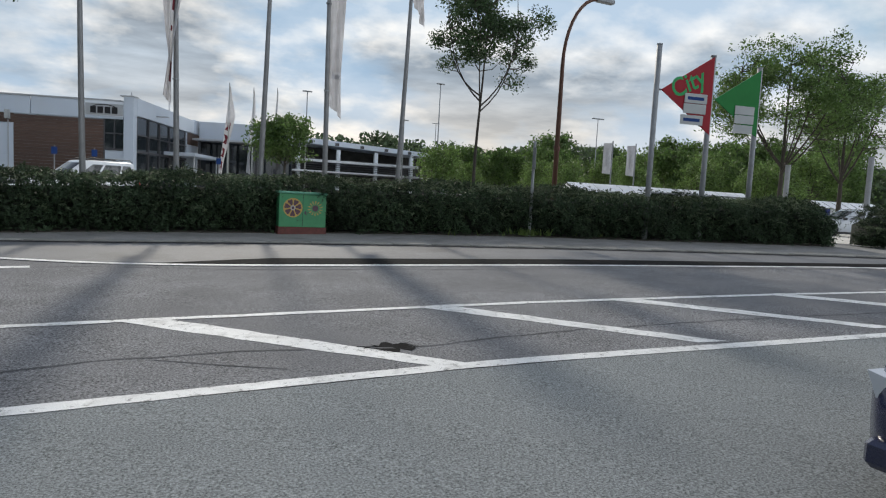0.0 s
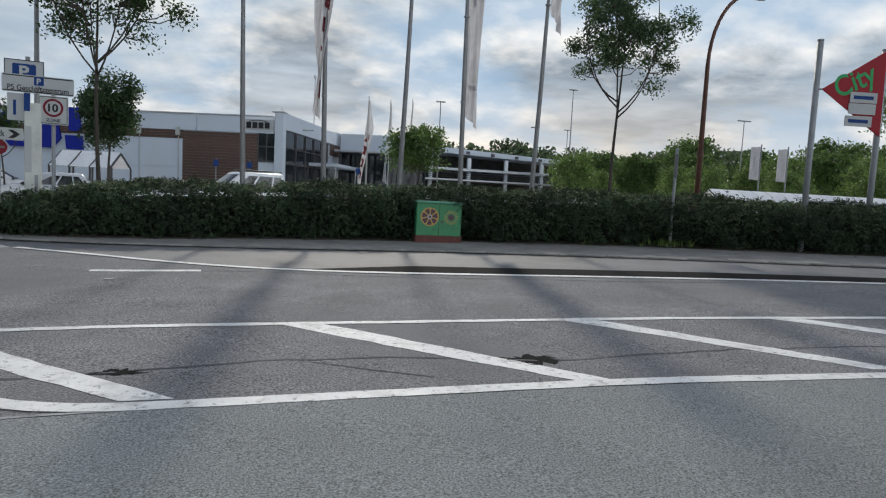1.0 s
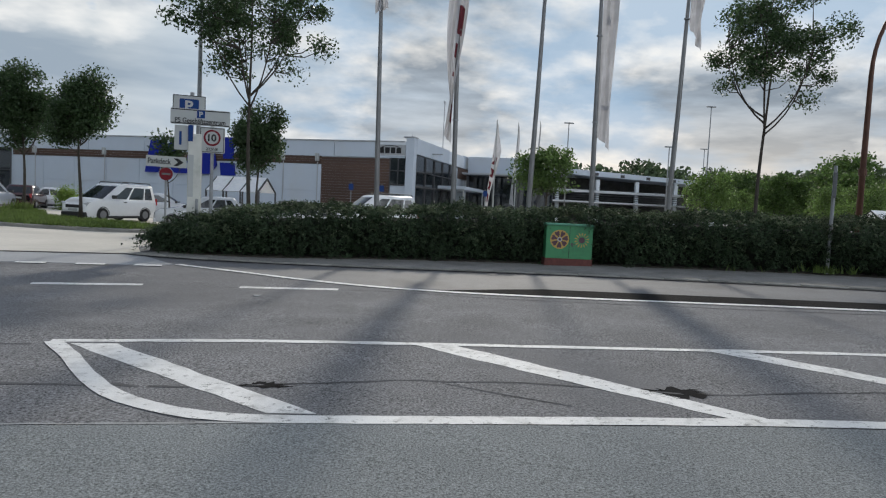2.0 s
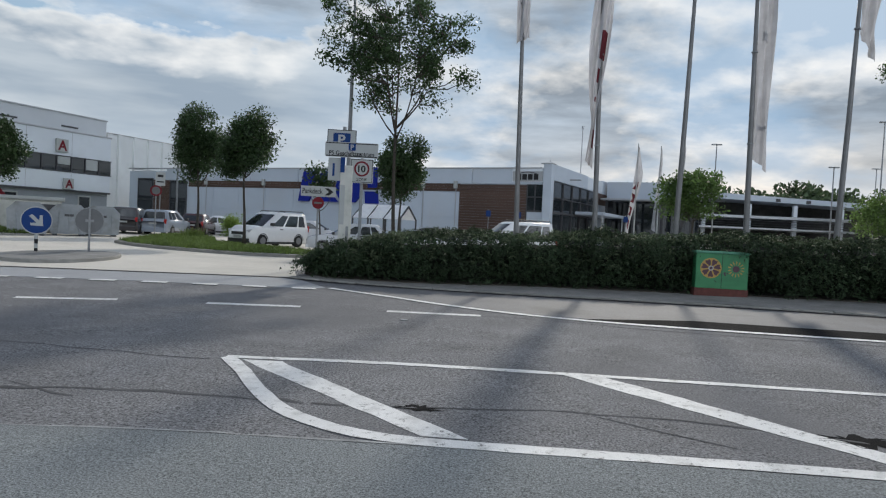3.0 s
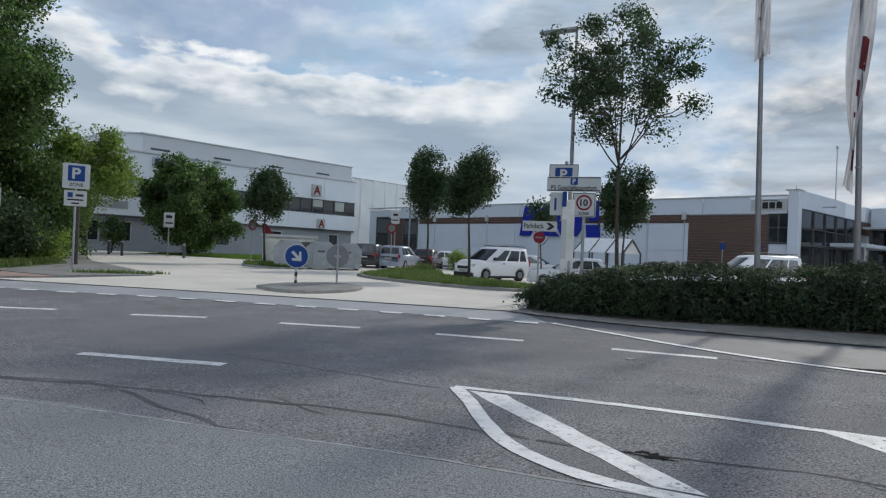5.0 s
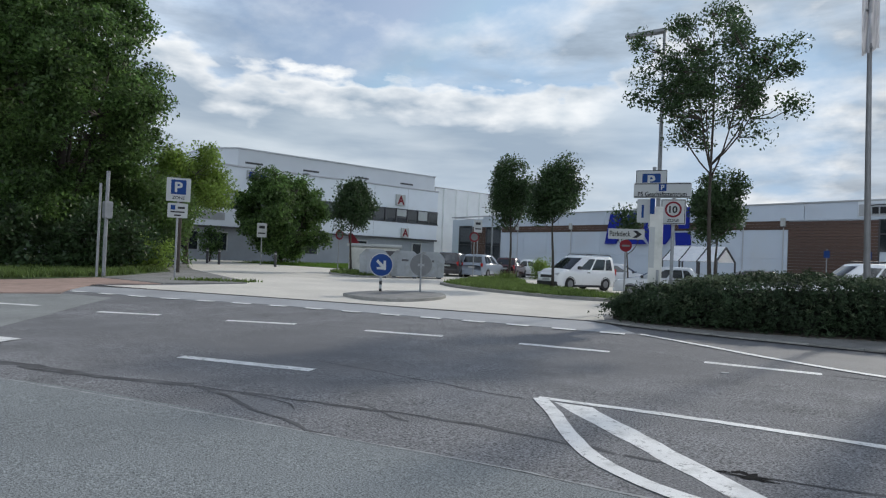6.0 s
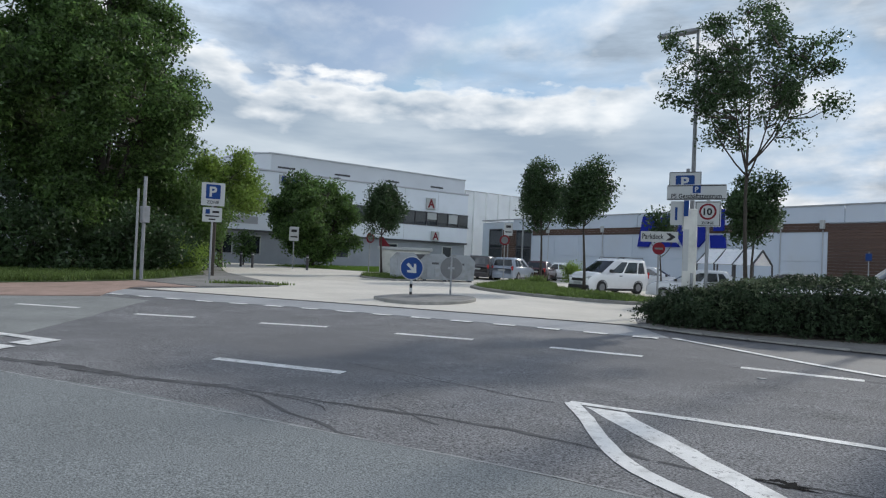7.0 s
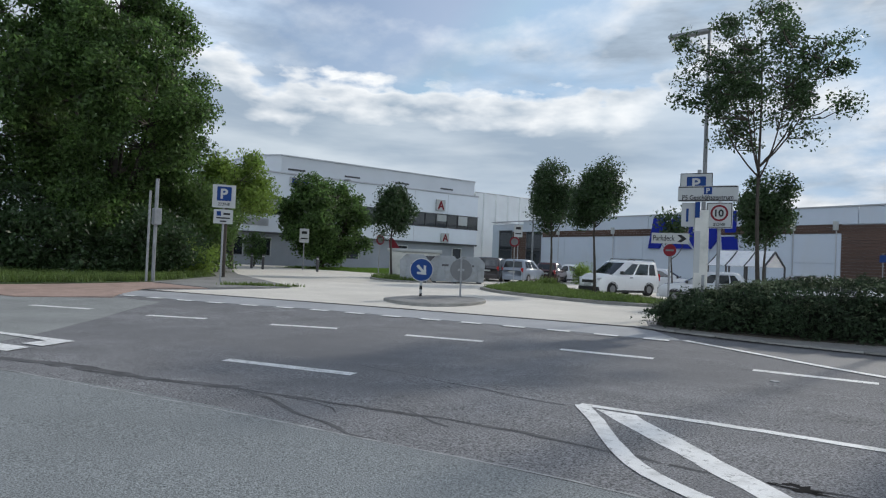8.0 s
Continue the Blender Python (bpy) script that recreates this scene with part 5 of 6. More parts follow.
def advert_flag(x, y, height, red, seed, lean=0.0):
    f = thing("advertising_flag", x, y, 0, "slim advertising flag, white with " + ("red plain shapes" if red else "faded print"), "flag", "advertising flags by the shops")
    part("pole", M().tube([(0, 0, 0), (lean * 0.5, 0, height * 0.5), (lean, 0, height)], [0.06, 0.05, 0.03], 8), SIGN_WHITE, f)
    m = M()
    n = 20
    for i in range(n + 1):
        a = i / n
        z = height * (0.98 - 0.75 * a)
        w = (0.40 + 0.26 * math.sin(a * 4 + seed)) * min(1, a * 3 + 0.1) * (0.7 + 0.7 * a)
        for j in range(4):
            b = j / 3
            m.v.append((lean * z / height + 0.05 + (w * b - 0.62 * a) * (1 if seed % 2 else 0.8), 0.08 * math.sin(b * 5 + a * 9), z - 0.2 * b))
    m.f = [(i * 4 + j, i * 4 + j + 1, i * 4 + j + 5, i * 4 + j + 4) for i in range(n) for j in range(3)]
    fl = part("flag", m, CLOTH, f, smooth=True)
    if red:
        for i in (8, 11, 14, 17):
            p = M()
            p.v = [(m.v[q][0], m.v[q][1] - 0.02, m.v[q][2]) for q in (i * 4, i * 4 + 2, i * 4 + 6, i * 4 + 5, i * 4 + 10, i * 4 + 8)]
            p.f = [(0, 1, 2, 3), (3, 2, 4, 5)]
            part("print_mark", p, CLOTH_RED, fl, "red plain shape")


for x, y, h, red, sd in ((4.0, 46.0, 7.8, True, 1), (6.85, 55.0, 8.85, False, 2), (9.6, 60.0, 9.7, True, 3)):
    advert_flag(x, y, h, red, sd)


def lamp_post(x, y, height, reach, mat, turn, label, hook=False):
    l = thing("street_lamp", x, y, turn, label, "street lamp")
    if hook:
        line = [(0, 0, 0), (0, 0, 4.0), (0, 0, 6.2)] + [(1.5 * (1 - math.cos(a)), 0, 6.2 + 2.6 * math.sin(a)) for a in np.linspace(0.15, 1.5, 9)]
        part("post", M().tube(line, [0.105, 0.09, 0.075] + [0.065] * 9, 12), mat, l, smooth=True)
        end = line[-1]
        part("collar", M().tube([(0, 0, 2.95), (0, 0, 3.15)], 0.125, 12), mat, l)
        part("lamp_head", M().box(end[0] - 0.05, end[0] + 0.75, -0.13, 0.13, end[2] - 0.09, end[2] + 0.07, 0.03), GALV, l)
    else:
        part("post", M().tube([(0, 0, 0), (0, 0, height * 0.5), (0, 0, height)], [0.085, 0.07, 0.05], 10), mat, l, smooth=True)
        for s in ([1] if reach > 0 else [-1, 1]):
            r = abs(reach)
            part("lamp_head", M().box(-0.05 if s > 0 else -r, r if s > 0 else 0.05, -0.14, 0.14, height - 0.05, height + 0.07, 0.03), GALV, l)
    return l


lamp_post(13.2, 21.0, 9.0, 1.0, RUST, 0, "curved brown street lamp post behind the hedge", hook=True)
lamp_post(-8.57, 22.0, 9.45, 1.35, GALV, 180, "tall grey street lamp with a flat head")
for x, y, h, r in ((14.5, 70, 11.0, -0.5), (25.6, 70, 9.0, -0.5), (29.9, 70, 13.6, -0.5), (52.6, 70, 12.0, -0.9), (-32.2, 49.4, 9.2, 0.8), (-49.0, 42, 8.5, 0.7), (66, 75, 9, 0.8), (40.5, 95, 12, -0.6)):
    lamp_post(x, y, h, r, GALV, 0, "distant grey car park lamp post")


def disc(bm, r, y, z, thick, n=28):
    return bm.tube([(0, y, z), (0, y + thick, z)], r, n)


def rounded_panel(m, x0, x1, z0, z1, y0, y1, r=0.03):
    poly = []
    for cx, cz, a0 in ((x1 - r, z1 - r, 0), (x0 + r, z1 - r, 90), (x0 + r, z0 + r, 180), (x1 - r, z0 + r, 270)):
        poly += [(cx + r * math.cos(radians(a0 + a)), cz + r * math.sin(radians(a0 + a))) for a in (0, 30, 60, 90)]
    return m.prism(poly, "y", y0, y1)


# parking zone sign
s = thing("parking_zone_sign", -26.98, 15.74, facing(-26.98, 15.74), "white parking zone sign with a blue panel on a steel post", "traffic sign")
part("post", M().tube([(0, 0.05, 0), (0, 0.05, 4.3)], 0.045, 10), GALV, s)
p_ = part("panel", rounded_panel(M(), -0.48, 0.48, 3.28, 4.28, -0.03, 0.0), SIGN_WHITE, s)
part("blue_field", rounded_panel(M(), -0.30, 0.30, 3.58, 4.20, -0.037, -0.03), BLUE, p_)
lettering("letter", "P", 0.44, 0.3, SIGN_WHITE, p_, pose(0, -0.042, 3.67), "white letter P")
lettering("word", "ZONE", 0.13, 0.5, SIGN_BLACK, p_, pose(0, -0.035, 3.37))
p_ = part("lower_panel", rounded_panel(M(), -0.40, 0.40, 2.58, 3.2, -0.03, 0.0), SIGN_WHITE, s)
part("blue_field", M().box(-0.28, -0.1, -0.037, -0.03, 2.92, 3.12), BLUE, p_)
part("text_bar", M().box(0.0, 0.28, -0.036, -0.03, 2.97, 3.06), SIGN_BLACK, p_)
part("text_bar", M().box(-0.28, 0.28, -0.036, -0.03, 2.8, 2.86), SIGN_BLACK, p_)
part("text_bar", M().box(-0.14, 0.14, -0.036, -0.03, 2.66, 2.72), SIGN_BLACK, p_)

# two bare posts beside the verge
for x, y, h, box_ in ((-27.95, 12.95, 3.75, False), (-28.2, 13.35, 4.3, True)):
    s = thing("steel_post", x, y, 0, "grey steel post with a small box" if box_ else "grey steel post at the edge of the verge", "post")
    part("post", M().tube([(0, 0, 0), (0, 0, h)], 0.075 if box_ else 0.05, 10), GALV, s)
    part("cap", M().tube([(0, 0, h), (0, 0, h + 0.04)], 0.08 if box_ else 0.055, 10), GALV, s)
    if box_:
        part("control_box", M().box(-0.05, 0.2, -0.16, 0.16, 2.4, 3.1, 0.02), GALV, s)

s = thing("timber_post", -30.2, 17.8, 0, "weathered brown timber post among the shrubs", "post")
part("post", M().tube([(0, 0, 0), (0.03, 0, 3.6)], [0.13, 0.11], 10), BARK, s)
part("cap", M().tube([(0.03, 0, 3.6), (0.03, 0, 3.66)], 0.12, 10), GALV, s)

# keep-right sign and the round back of another, on the traffic island
s = thing("keep_right_sign", -16.85, 17.5, facing(-16.85, 17.5), "round blue sign with a white arrow on a striped post", "traffic sign", z=gz(-16.85, 17.5) + 0.11)
for k in range(4):
    part("post_band", M().tube([(0, 0.03, 0.14 * k), (0, 0.03, 0.14 * k + 0.14)], 0.05, 10), SIGN_WHITE if k % 2 else SIGN_BLACK, s)
d_ = part("disc", disc(M(), 0.42, -0.03, 0.98, 0.03, 32), SIGN_WHITE, s)
part("blue_field", disc(M(), 0.39, -0.037, 0.98, 0.007, 32), BLUE, d_)
arrow = M().prism([(-0.05, 0.22), (0.05, 0.22), (0.05, -0.05), (0.17, 0.06), (0.22, 0.0), (0.0, -0.24), (-0.22, 0.0), (-0.17, 0.06), (-0.05, -0.05)], "y", -0.043, -0.037)
arrow.moved(Matrix.Translation((0, 0, 0.98)) @ Matrix.Rotation(radians(45), 4, "Y") @ Matrix.Rotation(radians(-90), 4, "Y"))
part("arrow", arrow, SIGN_WHITE, d_)
s = thing("round_sign", -16.03, 18.74, facing(-16.03, 18.74), "grey back of a round sign on a thin post", "traffic sign", z=gz(-16.03, 18.74) + 0.11)
part("post", M().tube([(0, -0.05, 0), (0, -0.05, 1.42)], 0.035, 10), GALV, s)
d_ = part("disc", disc(M(), 0.42, 0.0, 1.02, 0.02, 32), SIGN_BACK, s)
part("rim", M().tube([(0.41 * math.cos(a), 0.0, 1.02 + 0.41 * math.sin(a)) for a in np.linspace(0, 6.283, 33)], 0.014, 5), GALV, d_)
part("clamp", M().box(-0.12, 0.12, -0.08, 0.0, 0.98, 1.06), GALV, d_)

# cluster of signs at the end of the hedge
s = thing("sign_cluster", -7.2, 17.7, 12, "cluster of parking and speed zone signs on several posts", "sign cluster")
part("board_post", M().box(-0.17, 0.17, -0.09, 0.09, 0.0, 3.15, 0.02), DIRTY_WHITE, s, "tall white painted board post")
part("post", M().tube([(-0.12, 0.16, 0), (-0.12, 0.16, 4.25)], 0.05, 10), GALV, s)
part("post", M().tube([(0.42, 0.06, 0), (0.42, 0.06, 3.45)], 0.045, 10), GALV, s)
part("post", M().tube([(0.1, -0.3, 0), (0.1, -0.3, 1.45)], 0.035, 8), GALV, s)
p_ = part("parking_panel", rounded_panel(M(), -0.58, 0.22, 3.76, 4.15, 0.06, 0.09), SIGN_WHITE, s)
part("blue_field", rounded_panel(M(), -0.42, 0.06, 3.70, 4.06, 0.05, 0.06), BLUE, p_)
lettering("letter", "P", 0.28, 0.2, SIGN_WHITE, p_, pose(-0.18, 0.046, 3.735))
part("rim", M().box(-0.58, 0.22, 0.052, 0.06, 4.135, 4.152).box(-0.585, -0.568, 0.052, 0.06, 3.76, 4.135).box(0.208, 0.225, 0.052, 0.06, 3.76, 4.135), SIGN_BLACK, p_)
p_ = part("direction_panel", rounded_panel(M(), -0.62, 0.86, 3.38, 3.80, -0.05, -0.02, 0.04), SIGN_WHITE, s)
part("border", rounded_panel(M(), -0.60, 0.84, 3.40, 3.425, -0.054, -0.05, 0.005).box(-0.60, 0.84, -0.054, -0.05, 3.755, 3.78), SIGN_BLACK, p_)
part("blue_field", rounded_panel(M(), 0.03, 0.23, 3.57, 3.77, -0.056, -0.05, 0.015), BLUE, p_)
lettering("letter", "P", 0.14, 0.09, SIGN_WHITE, p_, pose(0.13, -0.058, 3.60))
lettering("wording", "P5 Geschäftszentrum", 0.125, 1.25, SIGN_BLACK, p_, pose(0.12, -0.054, 3.43))
p_ = part("zone_panel", rounded_panel(M(), 0.10, 0.74, 2.68, 3.36, -0.03, 0.0, 0.03), SIGN_WHITE, s)
part("border", M().box(0.12, 0.72, -0.034, -0.03, 2.70, 2.715).box(0.12, 0.72, -0.034, -0.03, 3.325, 3.34).box(0.12, 0.135, -0.034, -0.03, 2.715, 3.325).box(0.705, 0.72, -0.034, -0.03, 2.715, 3.325), SIGN_BLACK, p_)
ring = M()
for k in range(32):
    a, c = 2 * math.pi * k / 32, 2 * math.pi * (k + 1) / 32
    ring.add([(0.42 + r * math.cos(t_), -0.036, 3.08 + r * math.sin(t_)) for t_ in (a, c) for r in (0.165, 0.215)], [(0, 1, 3, 2)])
part("red_ring", ring, SIGN_RED, p_)
lettering("number", "10", 0.19, 0.21, SIGN_BLACK, p_, pose(0.42, -0.036, 2.985))
lettering("word", "ZONE", 0.075, 0.3, SIGN_BLACK, p_, pose(0.42, -0.036, 2.745))
p_ = part("small_panel", rounded_panel(M(), -0.52, -0.18, 2.72, 3.36, 0.0, 0.03, 0.02), SIGN_WHITE, s)
part("text_bar", M().box(-0.40, -0.34, -0.006, 0.0, 2.85, 3.2), BLUE, p_)
part("blue_strip", M().box(-0.17, -0.05, -0.1, -0.04, 2.95, 3.37), BLUE, s)
part("sticker", M().box(-0.15, -0.02, -0.096, -0.09, 1.5, 2.6), SIGN_WHITE, s)

# no-entry post with the car park arrow sign
s = thing("direction_sign", -12.0, 28.3, facing(-12.0, 28.3), "white arrow sign above a red round sign on a post", "traffic sign")
part("post", M().tube([(0, 0.04, 0), (0, 0.04, 3.1)], 0.045, 8), GALV, s)
p_ = part("arrow_panel", M().prism([(-0.78, 2.62), (0.78, 2.62), (0.78, 3.08), (-0.78, 3.08)], "y", -0.03, 0.0), SIGN_WHITE, s)
lettering("word", "Parkdeck", 0.24, 0.9, SIGN_BLACK, p_, pose(-0.26, -0.035, 2.74))
part("arrow_mark", M().prism([(0.28, 2.69), (0.46, 2.69), (0.68, 2.85), (0.46, 3.01), (0.28, 3.01), (0.46, 2.85)], "y", -0.037, -0.03), SIGN_BLACK, p_)
d_ = part("disc", disc(M(), 0.27, -0.03, 2.33, 0.03), SIGN_RED, s)
part("field", M().box(-0.17, 0.17, -0.036, -0.03, 2.29, 2.37), SIGN_BACK, d_)
for x, y, h in ((-25.8, 36.9, 3.1), (-33.5, 31.8, 2.8)):
    s = thing("no_stopping_sign", x, y, facing(x, y) + (0 if x > -27 else 40), "round red-rimmed sign on a thin post", "traffic sign", "round signs")
    part("post", M().tube([(0, 0.04, 0), (0, 0.04, h)], 0.035, 8), GALV, s)
    d_ = part("disc", disc(M(), 0.34, -0.03, h - 0.3, 0.03), SIGN_RED, s)
    part("field", disc(M(), 0.24, -0.036, h - 0.3, 0.006), SIGN_BACK, d_)
for x, y, h in ((-40.8, 31.0, 3.2), (-31.5, 46.0, 4.6)):
    s = thing("notice_sign", x, y, facing(x, y), "small white notice panel on a grey post", "sign")
    part("post", M().tube([(0, 0.04, 0), (0, 0.04, h)], 0.04, 8), GALV, s)
    p_ = part("panel", rounded_panel(M(), -0.35, 0.35, h - 1.1, h - 0.05, -0.03, 0.0), SIGN_WHITE, s)
    part("text_bar", M().box(-0.2, 0.2, -0.036, -0.03, h - 0.45, h - 0.25), SIGN_BLACK, p_)
    part("text_bar", M().box(-0.25, 0.25, -0.036, -0.03, h - 0.85, h - 0.75), SIGN_BLACK, p_)
for x, y in ((-5.6, 42.0), (-3.67, 42.5), (3.42, 46.0)):
    s = thing("bay_sign", x, y, 0, "small blue parking bay sign on a post", "sign", "bay signs at the shop")
    part("post", M().tube([(0, 0.03, 0), (0, 0.03, 2.9)], 0.03, 8), GALV, s)
    part("panel", M().box(-0.15, 0.15, -0.02, 0.0, 2.4, 2.8, 0.01), BLUE, s)

# the pennant signs on three posts
s = thing("pennant_sign", 13.4, 16.1, -9, "tall posts with red and green triangular pennant panels", "sign")
for k, (px_, h) in enumerate(((0.0, 6.1), (1.98, 5.95), (3.78, 5.75))):
    part("post", M().tube([(px_, 0, -0.05), (px_, 0, h)], 0.085, 12), GALV, s, smooth=True)
    part("post_cap", M().tube([(px_, 0, h), (px_, 0, h + 0.04)], 0.09, 12), GALV, s)
p_ = part("red_pennant", M().prism([(0.12, 4.75), (1.96, 5.93), (1.98, 3.5)], "y", -0.10, -0.06), PENNANT_RED, s, "red triangular pennant panel")
w_ = lettering("word", "City", 0.78, 1.25, LETTER_GREEN, p_, pose(1.28, -0.105, 4.62) @ Matrix.Rotation(radians(-26), 4, "Y"), "green word on the red pennant")
for k, (x0, z0) in enumerate(((0.96, 4.42), (0.94, 4.1), (0.86, 3.75))):
    q_ = part("name_plate", M().box(x0, x0 + 0.82, -0.135, -0.11, z0, z0 + 0.3, 0.005), SIGN_WHITE, p_)
    part("text_bar", M().box(x0 + 0.1, x0 + 0.7, -0.14, -0.135, z0 + 0.1, z0 + 0.2), (BLUE, SIGN_RED, BLUE)[k], q_) if k != 1 else None
p_ = part("green_pennant", M().prism([(2.08, 4.62), (3.76, 5.68), (3.78, 3.55)], "y", -0.10, -0.06), PENNANT_GREEN, s, "green triangular pennant panel")
for k, (x0, z0) in enumerate(((2.86, 4.22), (2.86, 3.93), (2.84, 3.62))):
    q_ = part("name_plate", M().box(x0, x0 + 0.74, -0.135, -0.11, z0, z0 + 0.27, 0.005), SIGN_WHITE, p_)
part("bracket", M().tube([(0, 0, 4.75), (0.14, -0.06, 4.75)], 0.03, 6), GALV, s)
part("cross_bar", M().tube([(0.0, 0.02, 1.55), (3.78, 0.02, 1.55)], 0.025, 6), GALV, s)

s = thing("small_sign_post", 9.75, 17.1, facing(9.75, 17.1), "thin steel post with a narrow sign seen edge on", "sign post")
part("post", M().tube([(0, 0, -0.05), (0, 0, 2.95)], 0.045, 10), GALV, s)
part("panel", M().box(-0.03, 0.06, -0.35, 0.05, 2.1, 2.75, 0.01), SIGN_BACK, s)

for x, y, h in ((38.3, 25.0, 4.7), (37.0, 29.5, 4.2)):
    s = thing("steel_post", x, y, 0, "thick grey steel post beyond the hedge", "post")
    part("post", M().tube([(0, 0, 0), (0, 0, h)], 0.16, 12), GALV, s)
    part("cap", M().tube([(0, 0, h), (0, 0, h + 0.05)], 0.17, 12), GALV, s)
for x in (38.6, 41.4):
    s = thing("banner", x, 50.0, 0, "upright white banner with a dark plain bar", "banner", "banners in the car park")
    part("post", M().tube([(0.6, 0, 0), (0.6, 0, 7.0)], 0.06, 8), GALV, s)
    c_ = part("cloth", M().prism([(-0.45, 3.9), (0.5, 3.85), (0.5, 6.8), (-0.45, 6.7)], "y", -0.02, 0.0), CLOTH, s)
    part("text_bar", M().box(-0.1, 0.15, -0.03, -0.02, 4.6, 6.1), CLOTH_GREY, c_)

# ---------------------------------------------------------------- painted cable cabinet
c_ = thing("cable_cabinet", 2.9, 17.72, 0, "green painted cable cabinet with flower motifs on a red plinth", "cable cabinet", z=gz(2.9, 17.72) + 0.08)
part("plinth", M().box(-0.66, 0.66, -0.02, 0.42, -0.15, 0.16, 0.015), BRICK_RED, c_)
body = part("body", M().box(-0.64, 0.64, 0.0, 0.40, 0.16, 1.06, 0.012), BOX_GREEN, c_)
part("lid", M().box(-0.67, 0.67, -0.04, 0.44, 1.06, 1.12, 0.018), BOX_TOP, c_)
part("door_seam", M().box(-0.005, 0.005, -0.004, 0.0, 0.18, 1.04), SIGN_BLACK, body)
part("lock", M().tube([(0.06, 0.0, 0.55), (0.06, -0.02, 0.55)], 0.025, 10), DARK_TRIM, body)


def petals(cx, cz, n, r0, r1, w, y):
    m = M()
    for k in range(n):
        a = 2 * math.pi * k / n + 0.2
        m.add([(cx + r * math.cos(a + o), y, cz + r * math.sin(a + o)) for r, o in ((r0, -w * 0.5), (r1 * 0.8, -w), (r1, -w * 0.6), (r1 * 0.9, 0), (r1, w * 0.6), (r1 * 0.8, w), (r0, w * 0.5))], [tuple(range(7))])
    return m


part("flower_ground", M().tube([(-0.27, 0.0, 0.68), (-0.27, -0.004, 0.68)], 0.26, 26), YELLOW, body, "ochre round behind the painted flower")
part("flower", petals(-0.27, 0.68, 7, 0.07, 0.24, 0.36, -0.007), PURPLE, body, "dark plum painted petals")
part("flower_eye", M().tube([(-0.27, -0.004, 0.68), (-0.27, -0.010, 0.68)], 0.065, 18), SIGN_WHITE, body)
part("flower_eye", M().tube([(-0.27, -0.008, 0.68), (-0.27, -0.013, 0.68)], 0.038, 16), PURPLE, body)
part("small_flower", petals(0.34, 0.68, 14, 0.11, 0.21, 0.09, -0.005), YELLOW, body, "thin ochre painted rays")
part("flower_eye", M().tube([(0.34, 0.0, 0.68), (0.34, -0.005, 0.68)], 0.085, 16), PURPLE, body)
part("leaf_mark", petals(0.1, 0.55, 3, 0.01, 0.06, 0.5, -0.005), PURPLE, body)


# ---------------------------------------------------------------- vehicles
SHAPES = {   # nose height, bonnet height at the windscreen, belt and tail heights over the full height; foot and head of the windscreen, head and foot of the rear window over the length; roof half width over the width
    "van": (0.455, 0.60, 0.57, 0.57, 0.33, 0.10, -0.455, -0.485, 0.42),
    "hatch": (0.47, 0.60, 0.61, 0.64, 0.235, 0.045, -0.36, -0.465, 0.385),
    "sedan": (0.46, 0.60, 0.61, 0.65, 0.225, 0.03, -0.235, -0.40, 0.385),
    "wagon": (0.47, 0.60, 0.60, 0.61, 0.245, 0.06, -0.44, -0.482, 0.395),
}


